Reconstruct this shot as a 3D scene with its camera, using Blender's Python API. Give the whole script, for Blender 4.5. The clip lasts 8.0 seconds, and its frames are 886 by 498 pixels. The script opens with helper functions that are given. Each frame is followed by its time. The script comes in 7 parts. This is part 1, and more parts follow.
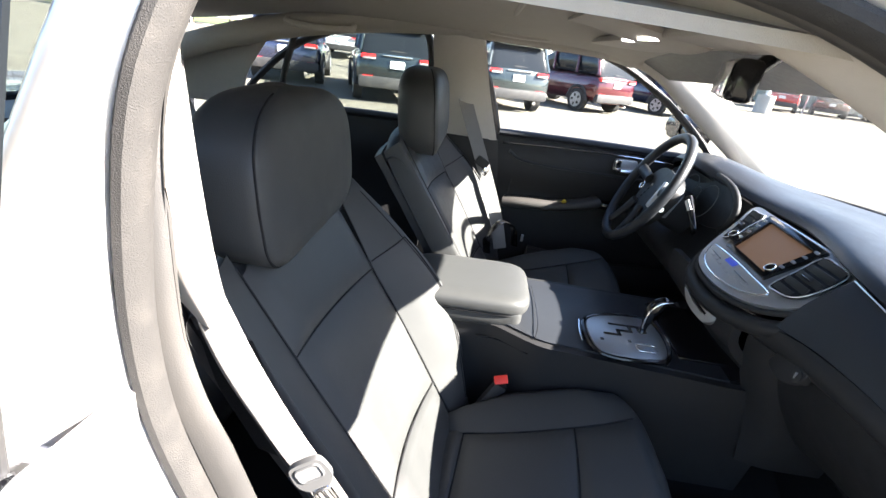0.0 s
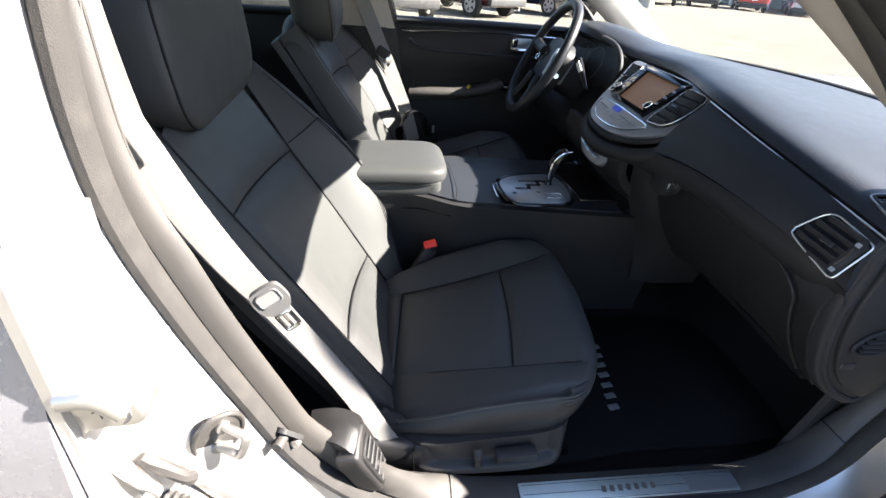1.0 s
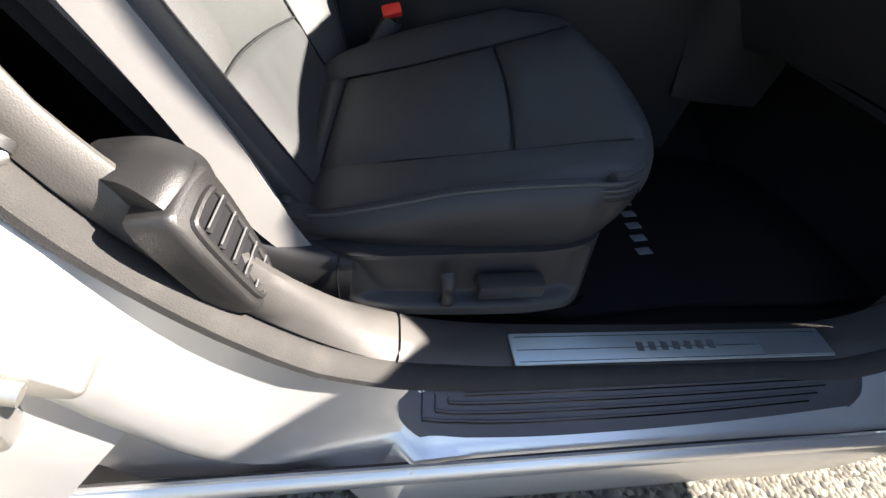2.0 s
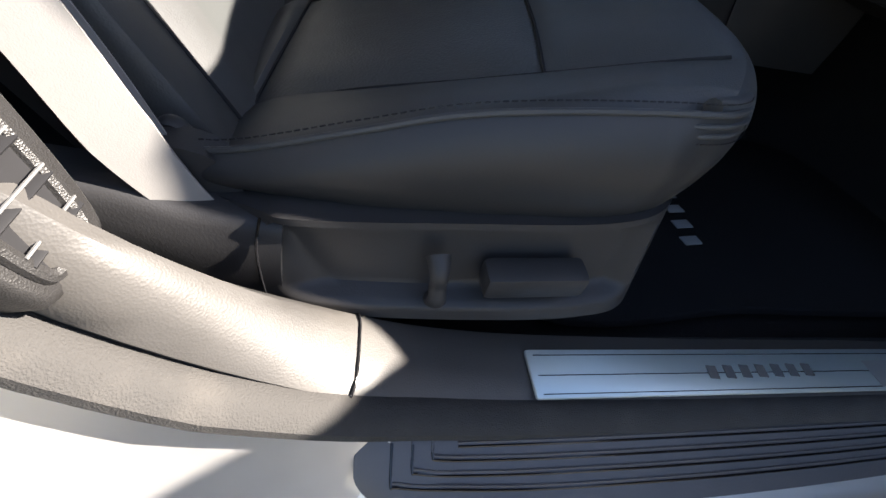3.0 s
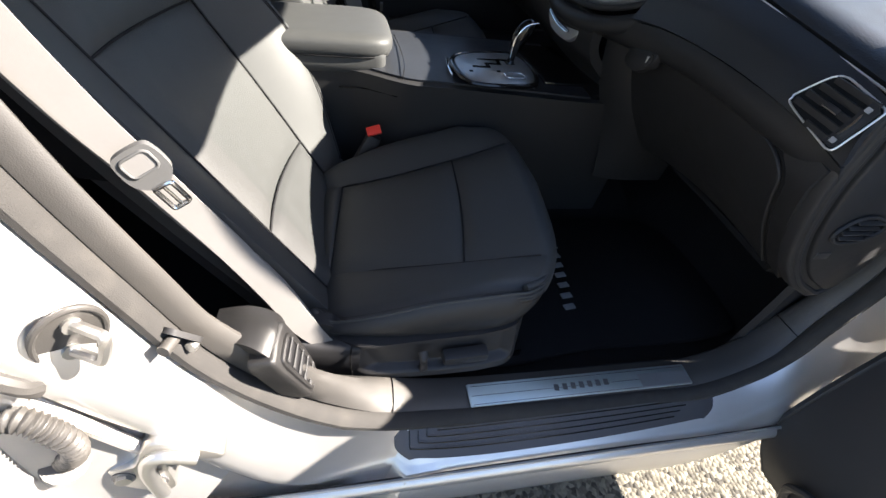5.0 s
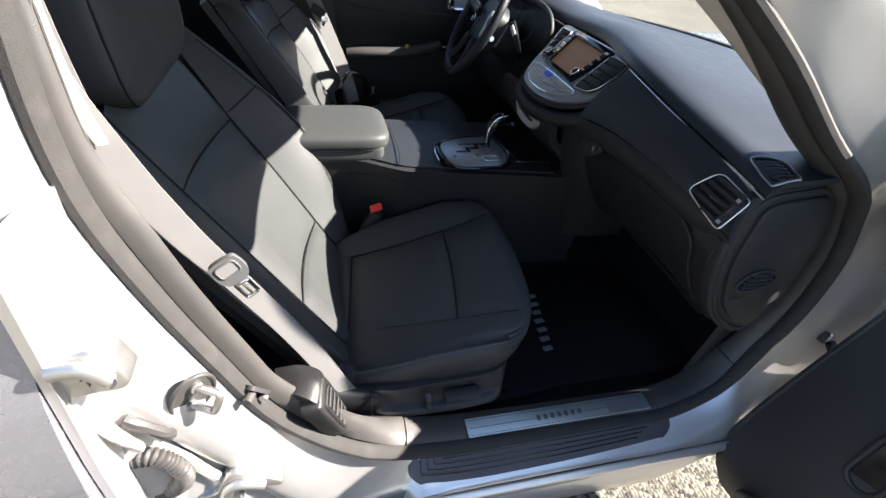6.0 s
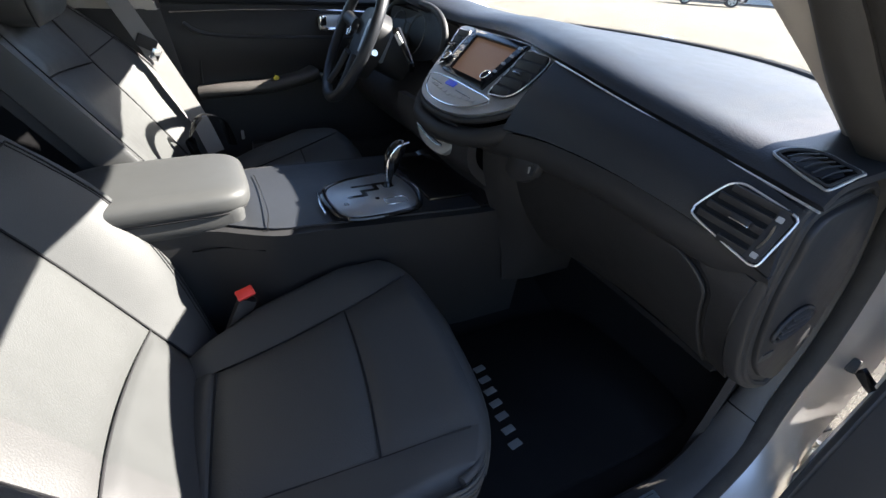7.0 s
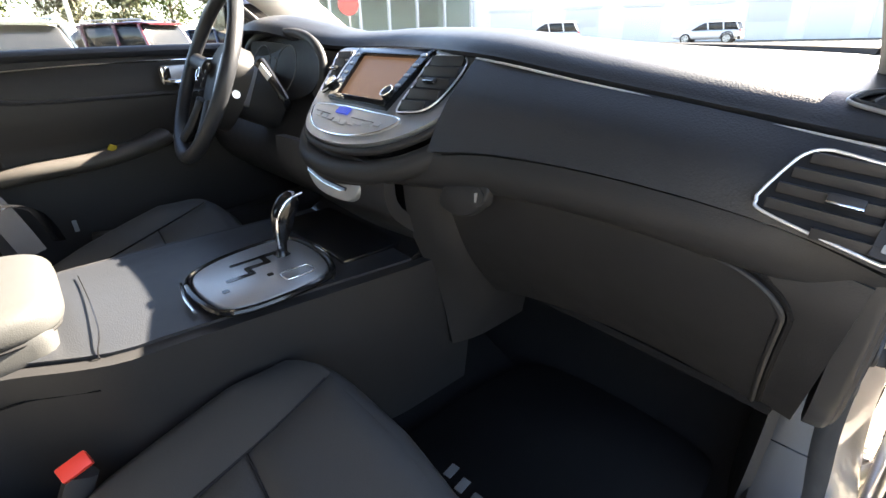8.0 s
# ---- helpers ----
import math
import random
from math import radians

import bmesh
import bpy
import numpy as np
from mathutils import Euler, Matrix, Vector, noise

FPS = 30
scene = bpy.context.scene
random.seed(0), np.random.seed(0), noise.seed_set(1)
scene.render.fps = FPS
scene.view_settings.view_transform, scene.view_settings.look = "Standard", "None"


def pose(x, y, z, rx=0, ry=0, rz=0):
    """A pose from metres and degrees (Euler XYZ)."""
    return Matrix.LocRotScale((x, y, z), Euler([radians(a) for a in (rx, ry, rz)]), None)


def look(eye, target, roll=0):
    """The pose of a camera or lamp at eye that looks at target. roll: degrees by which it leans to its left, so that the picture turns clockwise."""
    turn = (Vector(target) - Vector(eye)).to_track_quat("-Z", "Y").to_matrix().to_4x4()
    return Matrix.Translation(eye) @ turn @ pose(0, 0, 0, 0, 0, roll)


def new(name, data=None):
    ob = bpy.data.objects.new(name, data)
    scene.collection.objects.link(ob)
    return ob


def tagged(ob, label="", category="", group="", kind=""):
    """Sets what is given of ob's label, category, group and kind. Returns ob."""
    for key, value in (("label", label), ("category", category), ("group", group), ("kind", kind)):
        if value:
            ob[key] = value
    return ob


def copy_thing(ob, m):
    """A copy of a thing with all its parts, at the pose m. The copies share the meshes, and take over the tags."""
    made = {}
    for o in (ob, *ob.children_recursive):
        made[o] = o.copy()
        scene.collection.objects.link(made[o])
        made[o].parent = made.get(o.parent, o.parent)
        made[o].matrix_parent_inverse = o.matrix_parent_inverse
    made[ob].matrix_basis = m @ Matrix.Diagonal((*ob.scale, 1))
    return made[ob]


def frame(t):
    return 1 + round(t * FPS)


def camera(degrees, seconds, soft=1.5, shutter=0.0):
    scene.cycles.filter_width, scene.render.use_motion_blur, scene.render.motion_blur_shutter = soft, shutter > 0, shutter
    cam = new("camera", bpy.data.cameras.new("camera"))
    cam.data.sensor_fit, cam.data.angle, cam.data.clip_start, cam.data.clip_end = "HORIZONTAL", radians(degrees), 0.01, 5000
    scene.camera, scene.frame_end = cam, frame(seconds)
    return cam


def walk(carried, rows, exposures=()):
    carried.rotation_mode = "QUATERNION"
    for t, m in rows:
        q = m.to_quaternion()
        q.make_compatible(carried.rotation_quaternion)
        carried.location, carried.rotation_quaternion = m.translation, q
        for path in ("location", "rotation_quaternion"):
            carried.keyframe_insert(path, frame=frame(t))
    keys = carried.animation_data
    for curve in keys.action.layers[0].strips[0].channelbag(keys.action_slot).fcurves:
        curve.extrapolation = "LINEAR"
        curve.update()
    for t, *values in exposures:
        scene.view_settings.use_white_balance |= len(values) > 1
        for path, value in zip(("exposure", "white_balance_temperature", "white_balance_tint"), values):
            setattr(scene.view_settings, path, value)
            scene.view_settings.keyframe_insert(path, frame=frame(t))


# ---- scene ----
cam = camera(86.73, 8.0)
PATH = [
    (0, (-0.2587, -0.3568, 1.2863), (-0.2949, 0.5587, 0.8856), 7.89),
    (0.5, (-0.2589, -0.4568, 1.2579), (-0.1819, 0.4391, 0.8204), 6.35),
    (1, (-0.2582, -0.4733, 1.1987), (-0.1130, 0.3684, 0.6787), 5.40),
    (1.5, (-0.2207, -0.4032, 1.0060), (-0.0160, 0.3784, 0.4167), 8.28),
    (2, (-0.1778, -0.3138, 0.8232), (0.0141, 0.4134, 0.1642), 10.84),
    (3.5, (-0.1422, -0.1803, 0.6871), (0.0934, 0.5294, 0.0232), 15.50),
    (4, (-0.1643, -0.2218, 0.7598), (0.0925, 0.4661, 0.0810), 15.01),
    (4.5, (-0.1824, -0.3050, 0.9128), (0.0442, 0.3859, 0.2263), 11.49),
    (5, (-0.2137, -0.4090, 1.0885), (0.0162, 0.3127, 0.4356), 10.24),
    (5.2, (-0.2302, -0.4583, 1.1605), (0.0039, 0.2870, 0.5363), 10.31),
    (6.3, (-0.2718, -0.5220, 1.2465), (0.0036, 0.2472, 0.6699), 6.24),
    (6.5, (-0.2477, -0.4509, 1.2062), (0.0694, 0.3140, 0.6456), 6.43),
    (7, (-0.1281, -0.2391, 1.1233), (0.2784, 0.5171, 0.6104), 3.84),
    (7.5, (-0.0575, -0.1169, 1.0498), (0.4292, 0.6382, 0.6105), 0.69),
    (8, (-0.0504, -0.0369, 1.0250), (0.5462, 0.6513, 0.6120), -1.63),
]
walk(cam, [(t, look(eye, target, roll)) for t, eye, target, roll in PATH], [(0.0, 3.85, 6500, 15), (1.0, 3.4, 6600, 15), (2.0, 3.05, 6700, 15), (3.5, 3.3, 6750, 15), (5.0, 3.15, 6750, 15), (6.4, 2.85, 6450, 15), (7.0, 3.35, 6500, 15), (7.5, 3.9, 7200, 15), (8.0, 4.5, 7600, 16)])

# ---------- light and exposure ----------
SUN_WAY = Vector((-1.0, 0.17, -0.675)).normalized()
world = bpy.data.worlds.new("sky")
scene.world = world
world.use_nodes = True
wn = world.node_tree.nodes
sky = wn.new("ShaderNodeTexSky")
sky.sky_type = "NISHITA"
sky.sun_disc = False
sky.dust_density = 0.8
sky.ozone_density = 2.5
sky.sun_elevation = math.asin(-SUN_WAY.z)
sky.sun_rotation = math.atan2(-SUN_WAY.x, -SUN_WAY.y)
wn["Background"].inputs["Strength"].default_value = 0.047
world.node_tree.links.new(sky.outputs["Color"], wn["Background"].inputs["Color"])
sun_data = bpy.data.lights.new("sun", "SUN")
sun_data.energy, sun_data.angle, sun_data.color = 4.7, radians(0.5), (1.0, 0.95, 0.85)
sun = new("sun", sun_data)
sun.rotation_mode = "QUATERNION"
sun.rotation_quaternion = SUN_WAY.to_track_quat("-Z", "Y")


# ---------- materials ----------
def mat(name, base, rough=0.5, metal=0.0, vary=0.12, grain=60.0, bump=0.15, bump_scale=400.0, spec=0.5, dirt=0.0, coat=0.0, cells=False, depth=0.001, tint=None):
    """A procedural surface: base colour with broad and fine variation, relief, and dust."""
    m = bpy.data.materials.new(name)
    m.use_nodes = True
    nt = m.node_tree
    p = nt.nodes["Principled BSDF"]
    link = nt.links.new
    co = nt.nodes.new("ShaderNodeTexCoord")
    wide = nt.nodes.new("ShaderNodeTexNoise")
    wide.inputs["Scale"].default_value, wide.inputs["Detail"].default_value = grain * 0.12, 4
    fine = nt.nodes.new("ShaderNodeTexNoise")
    fine.inputs["Scale"].default_value, fine.inputs["Detail"].default_value = grain, 6
    link(co.outputs["Object"], wide.inputs["Vector"])
    link(co.outputs["Object"], fine.inputs["Vector"])
    mix = nt.nodes.new("ShaderNodeMix")
    mix.data_type = "RGBA"
    dark = tuple(c * (1 - vary) for c in base)
    light = tuple(min(1, c * (1 + vary)) for c in (tint or base))
    mix.inputs["A"].default_value, mix.inputs["B"].default_value = (*dark, 1), (*light, 1)
    add = nt.nodes.new("ShaderNodeMath")
    add.operation = "ADD"
    half = nt.nodes.new("ShaderNodeMath")
    half.operation = "MULTIPLY"
    half.inputs[1].default_value = 0.5
    link(wide.outputs["Fac"], add.inputs[0])
    link(fine.outputs["Fac"], add.inputs[1])
    link(add.outputs[0], half.inputs[0])
    link(half.outputs[0], mix.inputs["Factor"])
    link(mix.outputs["Result"], p.inputs["Base Color"])
    if dirt:
        dust = nt.nodes.new("ShaderNodeMix")
        dust.data_type = "RGBA"
        ramp = nt.nodes.new("ShaderNodeValToRGB")
        ramp.color_ramp.elements[0].position, ramp.color_ramp.elements[1].position = 0.5, 0.75
        link(wide.outputs["Fac"], ramp.inputs["Fac"])
        amount = nt.nodes.new("ShaderNodeMath")
        amount.operation = "MULTIPLY"
        amount.inputs[1].default_value = dirt
        link(ramp.outputs["Color"], amount.inputs[0])
        link(amount.outputs[0], dust.inputs["Factor"])
        link(mix.outputs["Result"], dust.inputs["A"])
        dust.inputs["B"].default_value = (0.33, 0.29, 0.24, 1)
        link(dust.outputs["Result"], p.inputs["Base Color"])
    rmap = nt.nodes.new("ShaderNodeMapRange")
    rmap.inputs["To Min"].default_value, rmap.inputs["To Max"].default_value = max(0.02, rough - 0.07), min(1, rough + 0.09)
    link(fine.outputs["Fac"], rmap.inputs["Value"])
    link(rmap.outputs["Result"], p.inputs["Roughness"])
    p.inputs["Metallic"].default_value = metal
    p.inputs["Specular IOR Level"].default_value = spec
    p.inputs["Coat Weight"].default_value = coat
    p.inputs["Coat Roughness"].default_value = 0.0
    if bump:
        relief = nt.nodes.new("ShaderNodeTexVoronoi" if cells else "ShaderNodeTexNoise")
        relief.inputs["Scale"].default_value = bump_scale
        link(co.outputs["Object"], relief.inputs["Vector"])
        b = nt.nodes.new("ShaderNodeBump")
        b.inputs["Strength"].default_value, b.inputs["Distance"].default_value = bump, depth
        link(relief.outputs["Distance" if cells else "Fac"], b.inputs["Height"])
        link(b.outputs["Normal"], p.inputs["Normal"])
    return m


def glass(name, tint):
    """A thin pane: tinted see-through with a mirror gloss that grows at the edge of view."""
    m = bpy.data.materials.new(name)
    m.use_nodes = True
    nt = m.node_tree
    nt.nodes.remove(nt.nodes["Principled BSDF"])
    clear = nt.nodes.new("ShaderNodeBsdfTransparent")
    clear.inputs["Color"].default_value = (*tint, 1)
    gloss = nt.nodes.new("ShaderNodeBsdfGlossy")
    gloss.inputs["Roughness"].default_value = 0.01
    face = nt.nodes.new("ShaderNodeLayerWeight")
    face.inputs["Blend"].default_value = 0.5
    steep = nt.nodes.new("ShaderNodeMath")
    steep.operation = "POWER"
    steep.inputs[1].default_value = 5.0
    fres = nt.nodes.new("ShaderNodeMapRange")
    fres.inputs["To Min"].default_value, fres.inputs["To Max"].default_value = 0.02, 0.6
    nt.links.new(face.outputs["Facing"], steep.inputs[0])
    nt.links.new(steep.outputs[0], fres.inputs["Value"])
    mix = nt.nodes.new("ShaderNodeMixShader")
    nt.links.new(fres.outputs[0], mix.inputs[0])
    nt.links.new(clear.outputs[0], mix.inputs[1])
    nt.links.new(gloss.outputs[0], mix.inputs[2])
    nt.links.new(mix.outputs[0], nt.nodes["Material Output"].inputs["Surface"])
    return m


def glow(name, colour, strength):
    m = bpy.data.materials.new(name)
    m.use_nodes = True
    p = m.node_tree.nodes["Principled BSDF"]
    p.inputs["Base Color"].default_value = (*colour, 1)
    p.inputs["Emission Color"].default_value = (*colour, 1)
    p.inputs["Emission Strength"].default_value = strength
    return m


def chip_seal(name):
    """Pale stone chips in dark binder, with broad stains."""
    m = bpy.data.materials.new(name)
    m.use_nodes = True
    nt = m.node_tree
    p = nt.nodes["Principled BSDF"]
    link = nt.links.new
    co = nt.nodes.new("ShaderNodeTexCoord")
    chips = nt.nodes.new("ShaderNodeTexVoronoi")
    chips.inputs["Scale"].default_value = 95
    wide = nt.nodes.new("ShaderNodeTexNoise")
    wide.inputs["Scale"].default_value, wide.inputs["Detail"].default_value = 0.9, 5
    for n in (chips, wide):
        link(co.outputs["Object"], n.inputs["Vector"])
    grey = nt.nodes.new("ShaderNodeSeparateColor")
    link(chips.outputs["Color"], grey.inputs["Color"])
    tone = nt.nodes.new("ShaderNodeValToRGB")
    e = tone.color_ramp.elements
    e[0].position, e[0].color = 0.1, (0.055, 0.052, 0.046, 1)
    e[1].position, e[1].color = 0.9, (0.27, 0.25, 0.20, 1)
    link(grey.outputs["Red"], tone.inputs["Fac"])
    stain = nt.nodes.new("ShaderNodeMix")
    stain.data_type, stain.blend_type = "RGBA", "MULTIPLY"
    stain.inputs["Factor"].default_value = 0.5
    link(tone.outputs["Color"], stain.inputs["A"])
    link(wide.outputs["Fac"], stain.inputs["B"])
    link(stain.outputs["Result"], p.inputs["Base Color"])
    p.inputs["Roughness"].default_value = 0.9
    p.inputs["Specular IOR Level"].default_value = 0.2
    b = nt.nodes.new("ShaderNodeBump")
    b.invert = True
    b.inputs["Strength"].default_value, b.inputs["Distance"].default_value = 0.8, 0.006
    link(chips.outputs["Distance"], b.inputs["Height"])
    link(b.outputs["Normal"], p.inputs["Normal"])
    return m


M = dict(
    leather=mat("black_leather", (0.0460, 0.0470, 0.0470), 0.5, vary=0.14, grain=25, bump=0.16, bump_scale=620, cells=True, depth=0.0009, spec=0.28),
    perforated=mat("perforated_leather", (0.0510, 0.0520, 0.0515), 0.52, vary=0.12, grain=30, bump=0.3, bump_scale=420, cells=True, depth=0.0012, spec=0.28),
    seat_side=mat("seat_side_vinyl", (0.021, 0.0212, 0.022), 0.48, vary=0.12, grain=30, bump=0.05, bump_scale=620, cells=True, spec=0.35),
    stitch=mat("stitch_thread", (0.022, 0.022, 0.023), 0.85, bump=0.0, spec=0.05),
    plastic=mat("dark_plastic", (0.022, 0.022, 0.0235), 0.5, vary=0.12, grain=40, bump=0.08, bump_scale=800, cells=True, dirt=0.03, spec=0.3),
    trim=mat("pillar_plastic", (0.037, 0.035, 0.033), 0.5, vary=0.14, grain=40, bump=0.12, bump_scale=800, cells=True, depth=0.001, dirt=0.06),
    dash=mat("dash_skin", (0.0205, 0.0225, 0.027), 0.42, vary=0.12, grain=30, bump=0.22, bump_scale=520, cells=True, spec=0.38),
    dash_low=mat("dash_lower_skin", (0.0195, 0.0193, 0.0205), 0.52, vary=0.12, grain=30, bump=0.15, bump_scale=620, cells=True, spec=0.3),
    gloss=mat("gloss_black", (0.008, 0.008, 0.009), 0.12, bump=0.0, vary=0.2),
    rubber=mat("rubber", (0.02, 0.02, 0.021), 0.65, bump=0.3, bump_scale=300, dirt=0.08),
    pad=mat("sill_pad_rubber", (0.045, 0.045, 0.050), 0.45, bump=0.15, bump_scale=500, dirt=0.06),
    seal=mat("flocked_seal", (0.024, 0.0225, 0.021), 0.85, vary=0.35, grain=300, bump=0.7, bump_scale=900, dirt=0.03),
    carpet=mat("black_carpet", (0.014, 0.0138, 0.0145), 0.95, vary=0.3, grain=200, bump=0.9, bump_scale=900, depth=0.003, spec=0.1),
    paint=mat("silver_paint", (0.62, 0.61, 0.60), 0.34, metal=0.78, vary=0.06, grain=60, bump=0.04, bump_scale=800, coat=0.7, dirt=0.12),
    # The same car's silver on a darker base, for the outer body panels.
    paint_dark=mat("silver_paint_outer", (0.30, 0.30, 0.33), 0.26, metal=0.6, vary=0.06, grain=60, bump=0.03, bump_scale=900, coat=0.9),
    silver=mat("satin_silver", (0.42, 0.43, 0.44), 0.36, metal=0.75, vary=0.05, grain=120, bump=0.08, bump_scale=1500),
    slat=mat("vent_slat_plastic", (0.011, 0.011, 0.012), 0.5, bump=0.0, spec=0.15),
    vent_body=mat("vent_body_plastic", (0.014, 0.0135, 0.0135), 0.40, vary=0.14, grain=40, bump=0.25, bump_scale=1300, cells=True, depth=0.001),
    tongue=mat("grey_tongue_plastic", (0.085, 0.085, 0.085), 0.45, bump=0.1, bump_scale=800),
    gate=mat("gate_silver", (0.34, 0.345, 0.35), 0.34, metal=0.7, vary=0.06, grain=120, bump=0.06, bump_scale=1500),
    chrome=mat("chrome", (0.75, 0.75, 0.76), 0.14, metal=1.0, vary=0.04, bump=0.0),
    strip=mat("bright_strip", (0.85, 0.85, 0.86), 0.30, metal=0.8, vary=0.03, bump=0.0),
    steel=mat("galvanised_steel", (0.5, 0.49, 0.47), 0.35, metal=0.9, vary=0.15, grain=70, bump=0.15, bump_scale=300, dirt=0.3),
    brushed=mat("brushed_plate", (0.52, 0.60, 0.60), 0.36, metal=0.75, vary=0.06, grain=90, bump=0.0),
    belt=mat("belt_webbing", (0.17, 0.165, 0.16), 0.6, vary=0.1, grain=300, bump=0.1, bump_scale=1100),
    headliner=mat("headliner_cloth", (0.36, 0.335, 0.30), 0.95, vary=0.08, grain=120, bump=0.5, bump_scale=900, spec=0.1),
    beige=mat("beige_pillar_cloth", (0.42, 0.39, 0.35), 0.85, vary=0.08, grain=120, bump=0.4, bump_scale=900, spec=0.2),
    red=mat("red_button", (0.8, 0.05, 0.03), 0.4, bump=0.0),
    white=mat("white_print", (0.62, 0.62, 0.61), 0.6, bump=0.0),
    mat_print=mat("mat_embroidery", (0.17, 0.17, 0.17), 0.85, bump=0.3, bump_scale=900),
    grey_print=mat("grey_print", (0.30, 0.30, 0.30), 0.7, bump=0.1),
    yellow=mat("yellow_tag", (0.5, 0.40, 0.05), 0.5, bump=0.1),
    asphalt=chip_seal("chip_seal_asphalt"),
    glass=glass("clear_glass", (0.97, 0.985, 0.98)),
    tinted=glass("tinted_glass", (0.72, 0.76, 0.74)),
    frit=mat("dark_glass_band", (0.030, 0.031, 0.034), 0.45, vary=0.08, bump=0.0, spec=0.3),
    car_glass=mat("dark_car_glass", (0.010, 0.012, 0.014), 0.12, bump=0.0, spec=0.3),
    lamp=glow("lamp_lens", (1.0, 0.97, 0.9), 0.6),
    screen=glow("nav_screen", (0.15, 0.085, 0.045), 0.05),
    clock=glow("blue_display", (0.03, 0.06, 0.4), 0.05),
)


# ---------- shaping helpers ----------
V = Vector


def thing(name, base, label, category, group="", kind=""):
    """An Empty at the base of a thing, to which its parts belong."""
    ob = new(name)
    ob.location = base
    ob.empty_display_size = 0.05
    return tagged(ob, label, category, group, kind)


def mesh_of(name, bm, material, smooth=True):
    bmesh.ops.recalc_face_normals(bm, faces=bm.faces)
    me = bpy.data.meshes.new(name)
    for f in bm.faces:
        f.smooth = smooth
    bm.to_mesh(me)
    bm.free()
    me.materials.append(material)
    if smooth:
        me.set_sharp_from_angle(angle=radians(42))
    return me


def part(name, bm, material, parent, label="", smooth=True):
    """One mesh object, made in world places, under a thing or a part."""
    ob = new(name, mesh_of(name, bm, material, smooth))
    ob.parent = parent
    up = parent
    while up.parent:
        up = up.parent
    ob.matrix_parent_inverse = Matrix.Translation(-up.location) if parent is up else Matrix()
    if label:
        ob["label"] = label
    return ob


def solo(name, bm, material, label, category, kind="", group="", smooth=True):
    return tagged(new(name, mesh_of(name, bm, material, smooth)), label, category, group, kind)


def curve(pts, n, closed=False):
    """A smooth line through the points: n places along it."""
    P = [V(p) for p in pts]
    k = len(P)
    out = []
    for i in range(n):
        s = i / n * k if closed else i / (n - 1) * (k - 1)
        j = min(int(s), k - 1 if closed else k - 2)
        u = s - j
        g = (lambda a: P[a % k]) if closed else (lambda a: P[max(0, min(k - 1, a))])
        a, b, c, d = g(j - 1), g(j), g(j + 1), g(j + 2)
        out.append(0.5 * (2 * b + (c - a) * u + (2 * a - 5 * b + 4 * c - d) * u * u + (3 * b - a - 3 * c + d) * u ** 3))
    return out


def sweep(bm, path, shape, closed=False, up=(0, 0, 1), caps=True, shape_closed=True, scale=None):
    """Carry a flat outline of (side, up) pairs along a path."""
    up = V(up)
    rings = []
    n = len(path)
    for i, p in enumerate(path):
        a = path[(i - 1) % n] if closed or i else path[0]
        b = path[(i + 1) % n] if closed or i < n - 1 else path[-1]
        t = (b - a).normalized()
        side = t.cross(up)
        if side.length < 1e-4:
            side = t.cross(V((0, 1, 0.01)))
        side.normalize()
        vert = side.cross(t).normalized()
        f = scale(i / max(1, n - 1)) if scale else 1.0
        rings.append([bm.verts.new(p + side * (x * f) + vert * (y * f)) for x, y in shape])
    m = len(shape)
    for i in range(n if closed else n - 1):
        a, b = rings[i], rings[(i + 1) % n]
        for j in range(m if shape_closed else m - 1):
            k = (j + 1) % m
            bm.faces.new((a[j], a[k], b[k], b[j]))
    if caps and shape_closed and not closed:
        bm.faces.new(rings[0])
        bm.faces.new(rings[-1])
    return rings


def ring(rx, ry=None, n=10, power=1.0):
    ry = rx if ry is None else ry
    out = []
    for i in range(n):
        a = 2 * math.pi * i / n
        c, s = math.cos(a), math.sin(a)
        out.append((rx * math.copysign(abs(c) ** power, c), ry * math.copysign(abs(s) ** power, s)))
    return out


def tube(pts, r, n=8, steps=40, closed=False, up=(0, 0, 1), ry=None, power=1.0, bm=None, scale=None):
    bm = bm or bmesh.new()
    sweep(bm, curve(pts, steps, closed), ring(r, ry, n, power), closed, up, scale=scale)
    return bm


